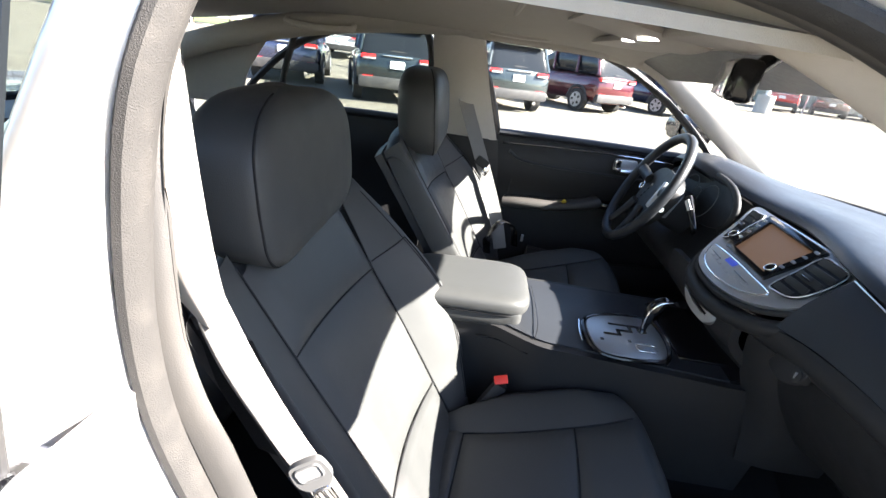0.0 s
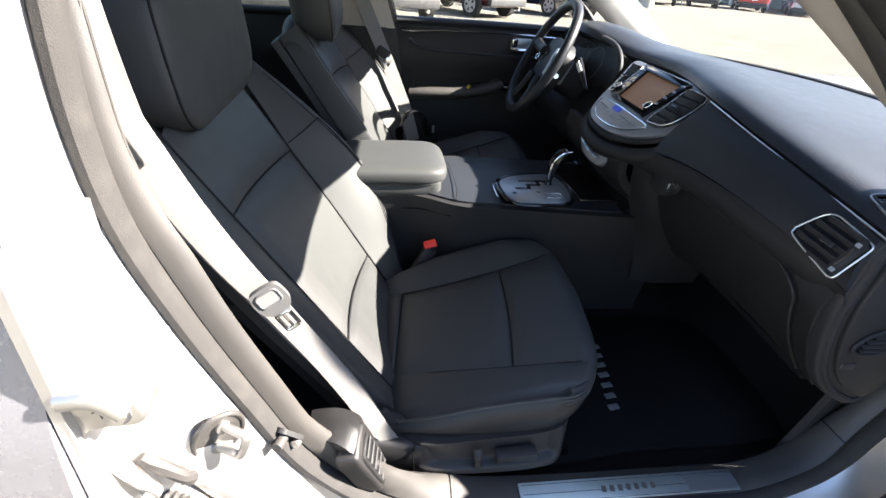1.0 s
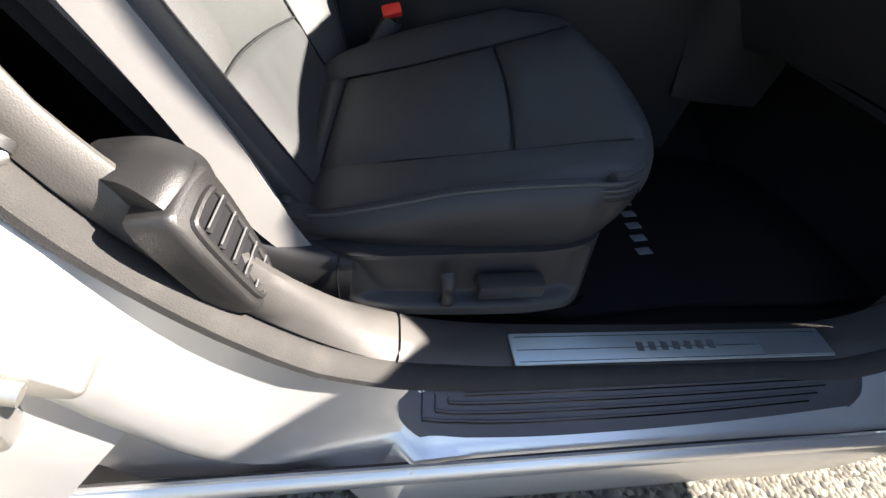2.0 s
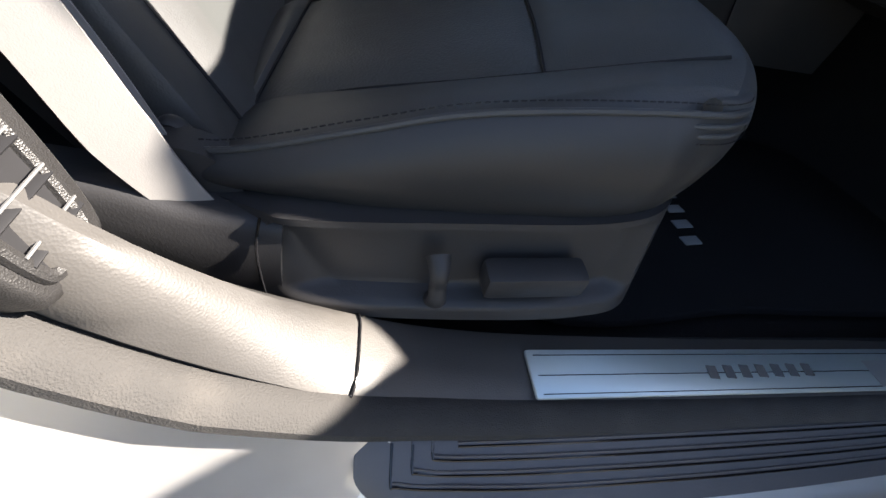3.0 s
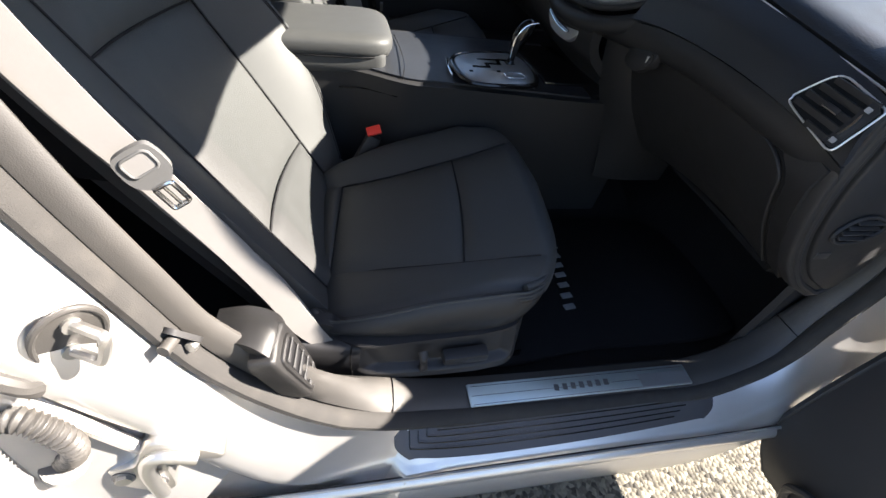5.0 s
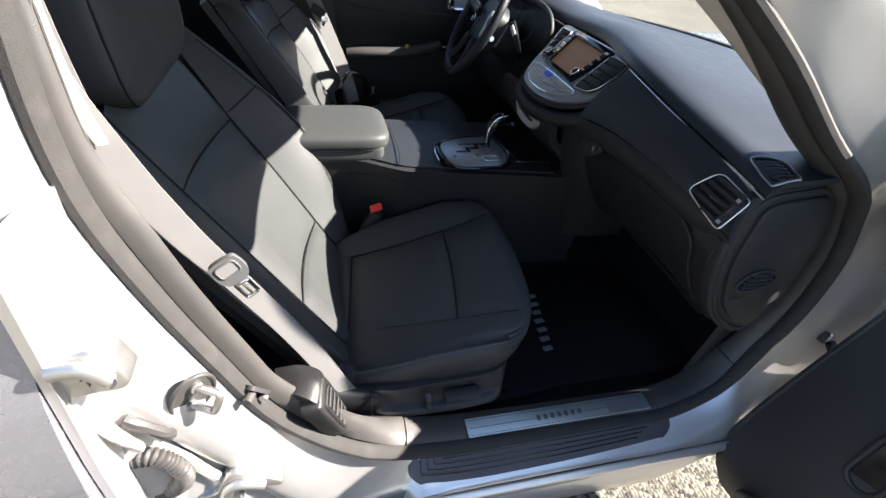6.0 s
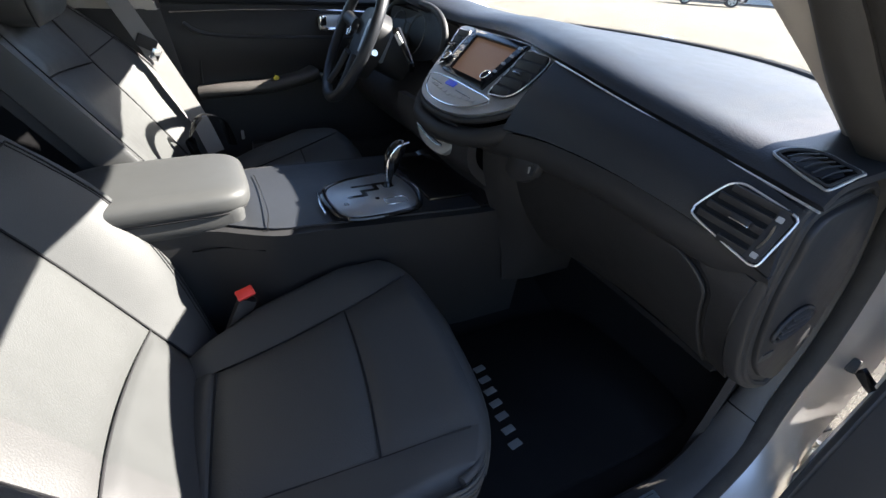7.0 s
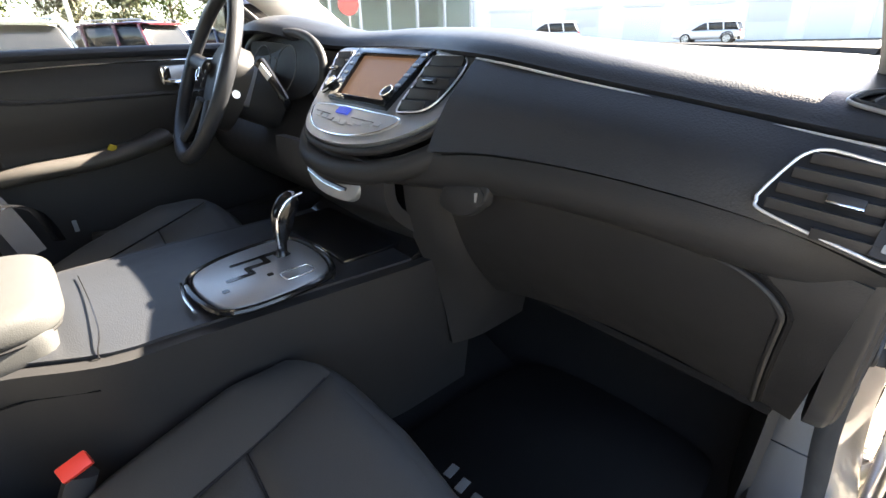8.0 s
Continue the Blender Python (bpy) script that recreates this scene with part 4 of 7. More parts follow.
    part("back_shell", sheet(lambda u, v: back_at(0.10 + 0.48 * v, -0.16 + 0.66 * u, -0.075 - 0.03 * math.sin(math.pi * v)), 12, 12, 0.02), M["plastic"], seat)

    def crown(u, v):
        a = u * math.pi
        y = 0.10 + 0.50 * v
        s = 0.480 - 0.05 * abs(2 * v - 1) ** 2.5 + 0.05 * math.sin(a)
        return back_at(y, s, 0.03 * math.cos(a) - 0.04)
    part("back_top", sheet(crown, 14, 20), M["leather"], seat)
    for line in ([back_at(out_seam(cross_s(v)) + (in_seam(cross_s(v)) - out_seam(cross_s(v))) * v, cross_s(v), -0.008 * math.sin(math.pi * v)) for v in (0, .2, .4, .6, .8, 1)],
                 [back_at(out_seam(low_s(v)) + (in_seam(low_s(v)) - out_seam(low_s(v))) * v, low_s(v), -0.008 * math.sin(math.pi * v)) for v in (0, .2, .4, .6, .8, 1)],
                 [back_at(in_seam(s), s, 0.001) for s in (-0.12, 0, 0.1, 0.2, 0.3, 0.4, 0.47)],
                 [back_at(out_seam(s), s, 0.001) for s in (-0.12, 0, 0.1, 0.2, 0.3, 0.4, 0.5)]):
        part("seam", tube(line, 0.0017, 6, 50), M["stitch"], seat)
    outer = wing(in_seam, 0.106, 1, 0.094)
    part("seam", tube([outer(u, 0.62) + BACK_N * 0.001 for u in (0.05, 0.25, 0.45, 0.6, 0.7)], 0.0015, 6, 40), M["stitch"], seat)
    part("seam", tube([outer(0.70, v) + BACK_N * 0.001 for v in (0.02, 0.2, 0.4, 0.62)], 0.0016, 6, 20), M["stitch"], seat)

    # --- headrest ---
    def head(u, v):
        """A padded block: u round it, v upwards."""
        a = 2 * math.pi * u
        c, s = math.cos(a), math.sin(a)
        k = math.sin(math.pi * v) ** 0.5
        w = 0.5 - 0.5 * math.copysign(abs(math.cos(math.pi * v)) ** 0.62, math.cos(math.pi * v))
        hy = 0.206 * math.copysign(abs(c) ** 0.42, c) * (0.86 + 0.14 * k)
        hx = 0.064 * math.copysign(abs(s) ** 0.45, s) * k
        return V((-0.548 - 0.025 * w + hx + 0.012 * (c * c), 0.365 + hy * k, 0.955 + 0.240 * w - 0.012 * abs(c) ** 3 * w * k))
    hr = part("headrest", welded(head, 48, 28), M["leather"], seat, "wide black leather headrest")
    for side in (-1, 1):
        part("seam", tube([head(0.25 - side * 0.19, v) + V((0.0005, 0, 0)) for v in (0.04, 0.1, 0.2, 0.3, 0.4, 0.5, 0.6, 0.7, 0.8, 0.9, 0.96)], 0.0018, 6, 60), M["stitch"], hr)
        part("post", tube([(-0.565, 0.355 + side * 0.06, 0.90), (-0.565, 0.355 + side * 0.06, 1.0)], 0.007, 8, 4), M["chrome"], hr)
    return seat


seat = build_seat()
driver = copy_thing(seat, Matrix.Translation(seat.location + V((0.085, 0.76, 0.04))))
for piece in driver.children:
    if piece.name.startswith("headrest"):
        piece.location += V((0.045, 0.0, -0.02))
driver["label"] = "black leather driver seat with stitched bolsters"

# ---------- rear bench ----------
bench = thing("bench_seat", (-1.1, 0.69, 0.36), "black leather rear bench behind the front seats", "car seat")
part("bench_cushion", sheet(net([[(-0.78, y, 0.40) for y in (0.1, 0.4, 0.69, 1.0, 1.34)], [(-0.80, y, 0.54) for y in (0.1, 0.4, 0.69, 1.0, 1.34)], [(-1.2, y, 0.52) for y in (0.1, 0.4, 0.69, 1.0, 1.34)]]), 14, 16, 0.03), M["leather"], bench)
part("bench_back", sheet(net([[(-1.2, y, 0.5) for y in (0.1, 0.4, 0.69, 1.0, 1.34)], [(-1.3, y, 0.75) for y in (0.1, 0.4, 0.69, 1.0, 1.34)], [(-1.40, y, 0.97) for y in (0.1, 0.4, 0.69, 1.0, 1.34)]]), 14, 16, 0.08), M["leather"], bench)

# ---------- centre console ----------
console = thing("centre_console", (0.1, 0.69, 0.36), "black centre console with padded armrest box", "console")


def waist(x):
    """How far the console's near side steps back beside the backrest."""
    u = max(0.0, min(1.0, (-0.02 - x) / 0.16))
    return 0.075 * u * u * (3 - 2 * u)


def console_side(y0, y1):
    def fn(u, v):
        x = -0.36 + 0.86 * u
        top = 0.700 - 0.012 * max(0, u - 0.45) - 0.03 * max(0, 0.35 - u)
        z = 0.36 + (top - 0.36) * v
        return V((x, y0 + (y1 - y0) * (1 - v) + (waist(x) - 0.030 * max(0, min(1, x / 0.35)) if y0 < 0.7 else 0), z))
    return fn


part("side_panel", sheet(console_side(0.549, 0.592), 60, 14, -0.02), M["dash_low"], console)
part("side_panel", sheet(console_side(0.850, 0.865), 30, 14, 0.02), M["plastic"], console)
part("top_panel", sheet(lambda u, v: V((-0.36 + 0.72 * u, 0.546 + (waist(-0.36 + 0.72 * u) - 0.030 * max(0, min(1, (-0.36 + 0.72 * u) / 0.35))) * (1 - v) + 0.307 * v, 0.704 - 0.012 * max(0, u * 0.84 - 0.45) - 0.03 * max(0, 0.35 - u * 0.84) + 0.006 * math.sin(math.pi * v))), 30, 12, 0.015), M["dash"], console)
part("side_seam", tube([(-0.19, 0.605, 0.655), (-0.14, 0.593, 0.660), (-0.105, 0.5715, 0.662), (-0.07, 0.548, 0.664)], 0.0015, 6, 20), M["gloss"], console)
part("box_seam", tube([(-0.060, 0.556, 0.695), (-0.060, 0.559, 0.706), (-0.052, 0.60, 0.713), (-0.05, 0.69, 0.7145), (-0.052, 0.80, 0.711)], 0.0009, 6, 30), M["gloss"], console)


def lid(u, v):
    a = 2 * math.pi * u
    c, s = math.cos(a), math.sin(a)
    k = math.sin(math.pi * v) ** 0.36
    w = 0.5 - 0.5 * math.copysign(abs(math.cos(math.pi * v)) ** 0.7, math.cos(math.pi * v))
    x = -0.228 + (0.155 * math.copysign(abs(c) ** 0.35, c)) * (0.93 + 0.07 * k) * k
    y = 0.710 + 0.118 * math.copysign(abs(s) ** 0.4, s) * k
    return V((x, y, 0.712 + 0.056 * w + 0.03 * (x + 0.2) * w))


arm_lid = part("armrest_lid", welded(lid, 56, 24), M["leather"], console, "padded leather armrest lid")
part("lid_piping", tube([lid(i / 24, 0.34) * 1.0 for i in range(24)], 0.003, 6, 96, True), M["stitch"], arm_lid)
lower = bmesh.new()
box((0.30, 0.222, 0.060), (-0.240, 0.71, 0.712), bevel=0.024, seg=4, bm=lower)
part("armrest_box", lower, M["leather"], console, "padded lower half of the armrest")
gate_o = V((0.150, 0.606, 0.714))
gate_x, gate_y = V((1, 0.03, 0.0)), V((-0.03, 1, 0.02))
GATE = smooth_outline([(-0.082, -0.055), (-0.05, -0.083), (0.03, -0.083), (0.075, -0.065), (0.092, 0.0), (0.082, 0.075), (0.03, 0.088), (-0.05, 0.07), (-0.085, 0.03)], 48)
gate = part("gear_plate", plate(GATE, gate_o, gate_x, gate_y, 0.006, soft=0.003), M["gate"], console, "satin silver gear plate")
part("gate_frame", rim([(a * 1.06, b * 1.07) for a, b in GATE], gate_o + V((0, 0, 0.002)), gate_x, gate_y, 0.005), M["gloss"], gate)
SLOT = [(-0.030, -0.004, 0.040, 0.009), (-0.012, 0.006, 0.009, 0.028), (0.004, 0.016, 0.040, 0.009), (0.020, 0.028, 0.009, 0.032), (0.034, 0.040, 0.036, 0.010), (0.048, 0.030, 0.022, 0.026), (-0.004, 0.040, 0.050, 0.007)]
for cx, cy, w, h in SLOT:
    part("gate_slot", plate(rounded(w, h, 0.003, 3), gate_o + gate_x * cx + gate_y * cy + V((0, 0, 0.0055)), gate_x, gate_y, 0.0012), M["gloss"], gate)
for cx, cy in ((-0.06, -0.03), (0.005, -0.025)):
    part("gate_mark", plate(rounded(0.009, 0.009, 0.002, 3), gate_o + gate_x * cx + gate_y * cy + V((0, 0, 0.0055)), gate_x, gate_y, 0.0012), M["gloss"], gate)
for i in range(3):
    part("gate_print", plate(rounded(0.045, 0.0035, 0.001, 2), gate_o + V((-0.015 + 0.012 * i, 0.048 + 0.010 * i, 0.0062)), gate_x, gate_y, 0.0006), M["white"], gate)
part("button_panel", rim(rounded(0.045, 0.026, 0.007), gate_o + V((0.038, -0.045, 0.006)), gate_x, gate_y, 0.0012), M["chrome"], gate)
shift = part("shift_lever", tube([(0.196, 0.632, 0.708), (0.199, 0.632, 0.735), (0.203, 0.632, 0.760), (0.209, 0.631, 0.785), (0.220, 0.629, 0.803), (0.232, 0.626, 0.808)], 0.0165, 14, 30, up=(0, 1, 0), ry=0.014, scale=lambda s: 0.42 + 0.22 * s + 0.55 * math.sin(math.pi * min(1, max(0, s - 0.25) / 0.72)) ** 0.8), M["gloss"], console, "black gear lever with chrome edge")
part("lever_trim", tube([(0.190, 0.618, 0.738), (0.190, 0.617, 0.765), (0.196, 0.615, 0.790), (0.212, 0.613, 0.810), (0.236, 0.614, 0.817)], 0.0024, 8, 24), M["chrome"], shift, "chrome edge")
part("lever_boot", tube([(0.196, 0.632, 0.712), (0.198, 0.632, 0.728)], 0.011, 10, 6, scale=lambda s: 1.2 - 0.5 * s), M["gloss"], shift)
part("cup_trim", tube([(0.054, 0.655, 0.7135), (0.046, 0.605, 0.714), (0.046, 0.562, 0.713)], 0.0026, 8, 20), M["chrome"], console)
part("tray_trim", tube([(0.232, 0.705, 0.714), (0.252, 0.66, 0.714), (0.254, 0.60, 0.714), (0.238, 0.545, 0.711), (0.222, 0.522, 0.708)], 0.0026, 8, 20), M["chrome"], console)
part("tray", box((0.13, 0.25, 0.012), (0.33, 0.69, 0.703), bevel=0.004), M["gloss"], console)
part("console_tip", sheet(net([[(0.36, y, 0.70) for y in (0.515, 0.7, 0.86)], [(0.42, y, 0.74) for y in (0.515, 0.7, 0.86)], [(0.46, y, 0.84) for y in (0.52, 0.7, 0.86)], [(0.47, y, 0.90) for y in (0.52, 0.7, 0.86)]]), 12, 8, 0.02), M["gloss"], console)
buckle = thing("belt_buckle", (-0.13, 0.540, 0.50), "black seat belt buckle with red release button", "seat belt buckle", "belt buckles")
part("stalk", tube([(-0.175, 0.534, 0.45), (-0.143, 0.537, 0.52), (-0.115, 0.541, 0.574)], 0.017, 10, 12, up=(0, 1, 0), ry=0.013, power=0.7), M["plastic"], buckle)
part("release_button", box((0.032, 0.020, 0.012), (-0.118, 0.538, 0.588), basis((0.95, 0.1, 0.25), (-0.2, 0.75, 0.62)), bevel=0.003), M["red"], buckle, "bright red button")
copy_thing(buckle, Matrix.Translation(buckle.location + V((0.06, 0.315, 0.0))))


# ---------- dashboard ----------
dashboard = thing("dashboard", (0.55, 0.69, 0.6), "black soft dashboard with chrome strip and centre stack", "dashboard")
LIP = [(-0.040, 0.398, 0.940), (0.08, 0.410, 0.953), (0.25, 0.420, 0.974), (0.44, 0.440, 0.996), (0.69, 0.500, 1.004), (0.90, 0.470, 1.008), (1.08, 0.400, 1.040), (1.26, 0.415, 1.030), (1.43, 0.47, 0.985)]
CREST = [0.958, 0.968, 0.990, 1.014, 1.024, 1.024, 1.060, 1.044, 0.995]


def lip_at(y):
    for (ya, xa, za), (yb, xb, zb) in zip(LIP, LIP[1:]):
        if y <= yb:
            f = max(0, (y - ya) / (yb - ya))
            f = f * f * (3 - 2 * f)
            return xa + (xb - xa) * f, za + (zb - za) * f
    return LIP[-1][1], LIP[-1][2]


top_rows = []
for (y, x, z), c in zip(LIP, CREST):
    far = windshield_at(min(1, max(0, (y - 0.06) / 1.26)), 0.0)
    top_rows.append([(max(far.x, x + 0.16) - 0.005, y, 0.984), (x + 0.24, y, (c + 0.986) / 2 + 0.006), (x + 0.09, y, c + 0.006), (x + 0.024, y, z + 0.4 * (c - z) + 0.011), (x, y, z)])
part("top_pad", sheet(net(top_rows), 72, 28, -0.01), M["dash"], dashboard, "soft grained dash top")
FACE = [(-0.028, 0.390, 0.862, 0.400, 0.835, 0.385), (0.06, 0.374, 0.884, 0.375, 0.845, 0.372), (0.20, 0.366, 0.895, 0.364, 0.856, 0.366), (0.34, 0.360, 0.893, 0.358, 0.853, 0.366), (0.44, 0.347, 0.882, 0.350, 0.842, 0.371), (0.56, 0.325, 0.862, 0.33, 0.832, 0.40)]
part("upper_face", sheet(net([[(lip_at(y)[0] - 0.002, y, lip_at(y)[1] - 0.006), ((lip_at(y)[0] + x) / 2 - 0.010, y, (lip_at(y)[1] + z) / 2), (x, y, z)] for y, x, z, *_ in FACE[:5]]), 40, 14, -0.01), M["dash"], dashboard, "dark padded dash face")
part("face_seam", tube([(x - 0.0005, y, z) for y, x, z, *_ in FACE[:1:-1]] + [(0.3715, 0.14, 0.889), (0.3735, 0.105, 0.895), (0.3790, 0.077, 0.918), (0.3920, 0.052, 0.943)], 0.0013, 6, 70), M["gloss"], dashboard)
part("lower_roll", sheet(net([[(x, y, z - 0.002), (xb - 0.004, y, (z + zb) / 2), (xb + 0.004, y, zb), (xg + 0.03, y, zb - 0.006)] for y, x, z, xb, zb, xg in FACE]), 40, 12, -0.008), M["dash_low"], dashboard)
pad_fn = net(top_rows)
part("chrome_strip", tube([pad_fn(0.375 * k / 14, 1.0) + V((-0.0080, 0, 0.0010)) for k in range(15)], 0.0015, 8, 70), M["strip"], dashboard, "thin chrome strip along the dash")

# glove box
GL_ = lambda u, v: V((0.372 + 0.004 * math.sin(math.pi * u) + 0.125 * max(0, v) ** 1.2 + 0.010 * math.sin(math.pi * v) * -1, 0.455 - 0.43 * u + 0.025 * v * u, 0.852 - 0.018 * (2 * u - 0.9) ** 2 - (0.225 - 0.02 * u) * v))


def GL(u, v):
    """The lid's surface, its outer top corner rounded."""
    return GL_(u, v + 0.16 * (1 - math.sqrt(max(0.0, 1 - (max(0.0, u - 0.86) / 0.14) ** 2))) * (1 - v))


def lid_path(out):
    """Along the lid's top edge, round its outer corner and down its side, moved outwards."""
    arc = [(0.86 + 0.14 * math.sin(a * math.pi / 16), 0.16 * (1 - math.cos(a * math.pi / 16)), a) for a in range(9)]
    flat = [(u, 0.0, 0) for u in (0.0, 0.2, 0.4, 0.6, 0.75)] + arc + [(1.0, v, 8) for v in (0.3, 0.5, 0.7, 0.85, 1.0)]
    return [GL_(u, v) + V((0, -out * math.sin(a * math.pi / 16), out * math.cos(a * math.pi / 16))) for u, v, a in flat]


glove = part("glove_box_lid", sheet(lambda u, v: GL(1 - (1 - u) ** 1.6, v), 40, 24, -0.012), M["dash_low"], dashboard, "black glove box lid")
part("lid_edge", tube([p + V((0.001, 0, 0)) for p in lid_path(0.0)], 0.0030, 8, 90), M["dash_low"], glove)
part("lid_gap", tube([p + V((0.0055, 0, 0)) for p in lid_path(0.0055)], 0.0035, 6, 90), M["carpet"], dashboard)
part("lid_surround", sheet(lambda u, v: GL_(0.45 + 0.645 * u, -0.13 + 1.10 * v) + V((0.005, 0, 0)), 16, 16, -0.006), M["dash_low"], dashboard)
cup = part("latch_recess", plate(smooth_outline([(-0.045, -0.012), (-0.03, 0.018), (0.0, 0.026), (0.04, 0.022), (0.035, -0.004), (0.01, -0.022), (-0.02, -0.024)], 30), (0.356, 0.378, 0.834), (0, -1, 0.05), (0.25, 0, 1), 0.012, soft=0.003), M["dash_low"], glove)
part("lock_knob", tube([(0.362, 0.352, 0.838), (0.343, 0.352, 0.843)], 0.0115, 14, 6), M["plastic"], cup, "round black lock knob")
part("knob_slot", box((0.004, 0.003, 0.012), (0.3425, 0.352, 0.843), bevel=0.001), M["silver"], cup)
part("under_panel", sheet(net([[(0.50, 0.47, 0.627), (0.50, 0.25, 0.625), (0.49, 0.03, 0.622)], [(0.62, 0.47, 0.60), (0.62, 0.25, 0.60), (0.60, 0.03, 0.60)], [(0.80, 0.47, 0.60), (0.80, 0.25, 0.60), (0.80, 0.03, 0.60)]]), 8, 8, 0.01), M["carpet"], dashboard)
part("inner_wall", sheet(net([[(0.35, 0.505, 0.86), (0.37, 0.515, 0.75), (0.42, 0.515, 0.62), (0.44, 0.515, 0.50)], [(0.37, 0.45, 0.86), (0.40, 0.46, 0.75), (0.47, 0.475, 0.63), (0.50, 0.50, 0.50)], [(0.42, 0.44, 0.86), (0.52, 0.45, 0.75), (0.60, 0.47, 0.63), (0.62, 0.50, 0.50)]]), 14, 16, 0.01), M["dash_low"], dashboard)

# end cap by the door, with its small vent
cap = [(0.398, 0.938), (0.388, 0.885), (0.386, 0.835), (0.394, 0.785), (0.411, 0.735), (0.440, 0.685), (0.485, 0.640), (0.525, 0.615), (0.57, 0.60), (0.62, 0.66), (0.63, 0.78), (0.61, 0.88), (0.56, 0.945), (0.48, 0.95)]
capo = smooth_outline(cap, 60)
end_cap = part("end_cap", plate(capo, (0, -0.048, 0), (1, 0.10, 0), (0, 0, 1), 0.02, soft=0.006), M["plastic"], dashboard, "rounded black dash end cap")
inner_cap = [(0.50 + (a - 0.50) * 0.86 + 0.018, 0.78 + (b - 0.78) * 0.86) for a, b in capo]
part("cap_cover", plate(inner_cap, (0, -0.068, 0), (1, 0.10, 0), (0, 0, 1), 0.008, soft=0.004), M["plastic"], end_cap)
part("cap_ridge", rim([(0.50 + (a - 0.50) * 0.93 + 0.008, 0.78 + (b - 0.78) * 0.93) for a, b in capo], (0, -0.067, 0), (1, 0.10, 0), (0, 0, 1), 0.006), M["plastic"], end_cap)
LEAF = smooth_outline([(-0.05, -0.004), (-0.03, 0.018), (0.01, 0.024), (0.05, 0.008), (0.035, -0.012), (-0.005, -0.022), (-0.038, -0.018)], 36)
cv = part("side_vent", plate(LEAF, (0.505, -0.0250, 0.757), (1, 0.10, -0.1), (0.1, 0, 1), 0.003), M["gloss"], end_cap)
part("vent_rim", rim(LEAF, (0.505, -0.0285, 0.757), (1, 0.10, -0.1), (0.1, 0, 1), 0.003), M["plastic"], cv)
for k in range(4):
    part("slat", box((0.075 - 0.012 * abs(k - 1.5), 0.007, 0.0025), (0.505 + 0.004 * (k - 1.5), -0.0295, 0.745 + 0.009 * k), Euler((0.5, 0.1, 0.10)).to_matrix(), bevel=0.0008), M["plastic"], cv)
part("airbag_tag", box((0.03, 0.003, 0.012), (0.475, -0.029, 0.712), Euler((0, 0.1, 0.10)).to_matrix(), bevel=0.001), M["trim"], end_cap)


def air_vent(parent, outline, o, x, y, slats, lean=0.0, tab=True, ring_mat="chrome"):
    """A vent: bright rim, dark well, slats across it and a tab."""
    o, x, y = V(o), V(x).normalized(), V(y)
    z = x.cross(y).normalized()
    y = z.cross(x)
    well = part("air_vent", plate(outline, o, x, y, 0.002), M["slat"], parent, "air vent with bright rim")
    part("vent_rim", rim(outline, o + z * 0.004, x, y, 0.0013), M["strip" if ring_mat == "chrome" else ring_mat], well, "bright rim")
    ys = [b for a, b in outline]
    lo, hi = min(ys), max(ys)
    for k in range(slats):
        b = lo + (hi - lo) * (k + 0.6) / (slats + 0.2)
        xs = []
        for (a0, b0), (a1, b1) in zip(outline, outline[1:] + outline[:1]):
            if (b0 - b) * (b1 - b) <= 0 and b0 != b1:
                xs.append(a0 + (a1 - a0) * (b - b0) / (b1 - b0))
        if len(xs) < 2:
            continue
        a0, a1 = min(xs) + 0.006, max(xs) - 0.006
        c = o + x * ((a0 + a1) / 2) + y * b + z * 0.005
        part("slat", box((a1 - a0, (hi - lo) / slats * 0.62, 0.003), c, basis(x, y) @ Euler((0.55, 0, 0)).to_matrix(), bevel=0.001), M["plastic"], well)
    if tab:
        m = o + x * (sum(a for a, b in outline) / len(outline)) + y * ((lo + hi) / 2) + z * 0.010
        part("tab", box((0.022, 0.007, 0.006), m, basis(x, y), bevel=0.0015), M["plastic"], well)
        part("tab_edge", box((0.022, 0.0016, 0.0066), m - y * 0.0035, basis(x, y), bevel=0.0004), M["chrome"], well)
    return well


# passenger vent in the dash face
PVO, PVX, PVY = V((0.367, 0.014, 0.908)), V((0.05, -1, -0.10)), V((0.46, 0.0, 0.89))
PV_OUT = smooth_outline([(-0.0485, -0.011), (-0.048, -0.004), (-0.038, 0.021), (-0.031, 0.031), (-0.021, 0.0355), (-0.006, 0.035), (0.034, 0.031), (0.042, 0.028), (0.044, 0.021), (0.043, -0.010), (0.042, -0.027), (0.037, -0.031), (0.026, -0.0305), (-0.040, -0.019)], 72)
pv = air_vent(dashboard, PV_OUT, PVO, PVX, PVY, 5)
PVN = PVX.normalized().cross(PVY).normalized()
PVN = PVN if PVN.x < 0 else -PVN
part("wheel_plate", plate([(0.041, -0.026), (0.0415, 0.024), (0.034, 0.029), (0.026, 0.029), (0.026, -0.028), (0.036, -0.029)], PVO + PVN * 0.004, PVX, PVY, 0.004), M["plastic"], pv)
part("wheel_bar", plate(smooth_outline([(0.0345, -0.014), (0.0365, -0.001), (0.0345, 0.012), (0.0325, 0.012), (0.0340, -0.001), (0.0325, -0.014)], 18), PVO + PVN * 0.008, PVX, PVY, 0.005), M["chrome"], pv)
for a, b in ((0.033, 0.020), (0.033, -0.0215)):
    part("mark", plate(rounded(0.007, 0.006, 0.001, 2), PVO + PVN * 0.009 + PVX * a + PVY * b, PVX, PVY, 0.001), M["grey_print"], pv)
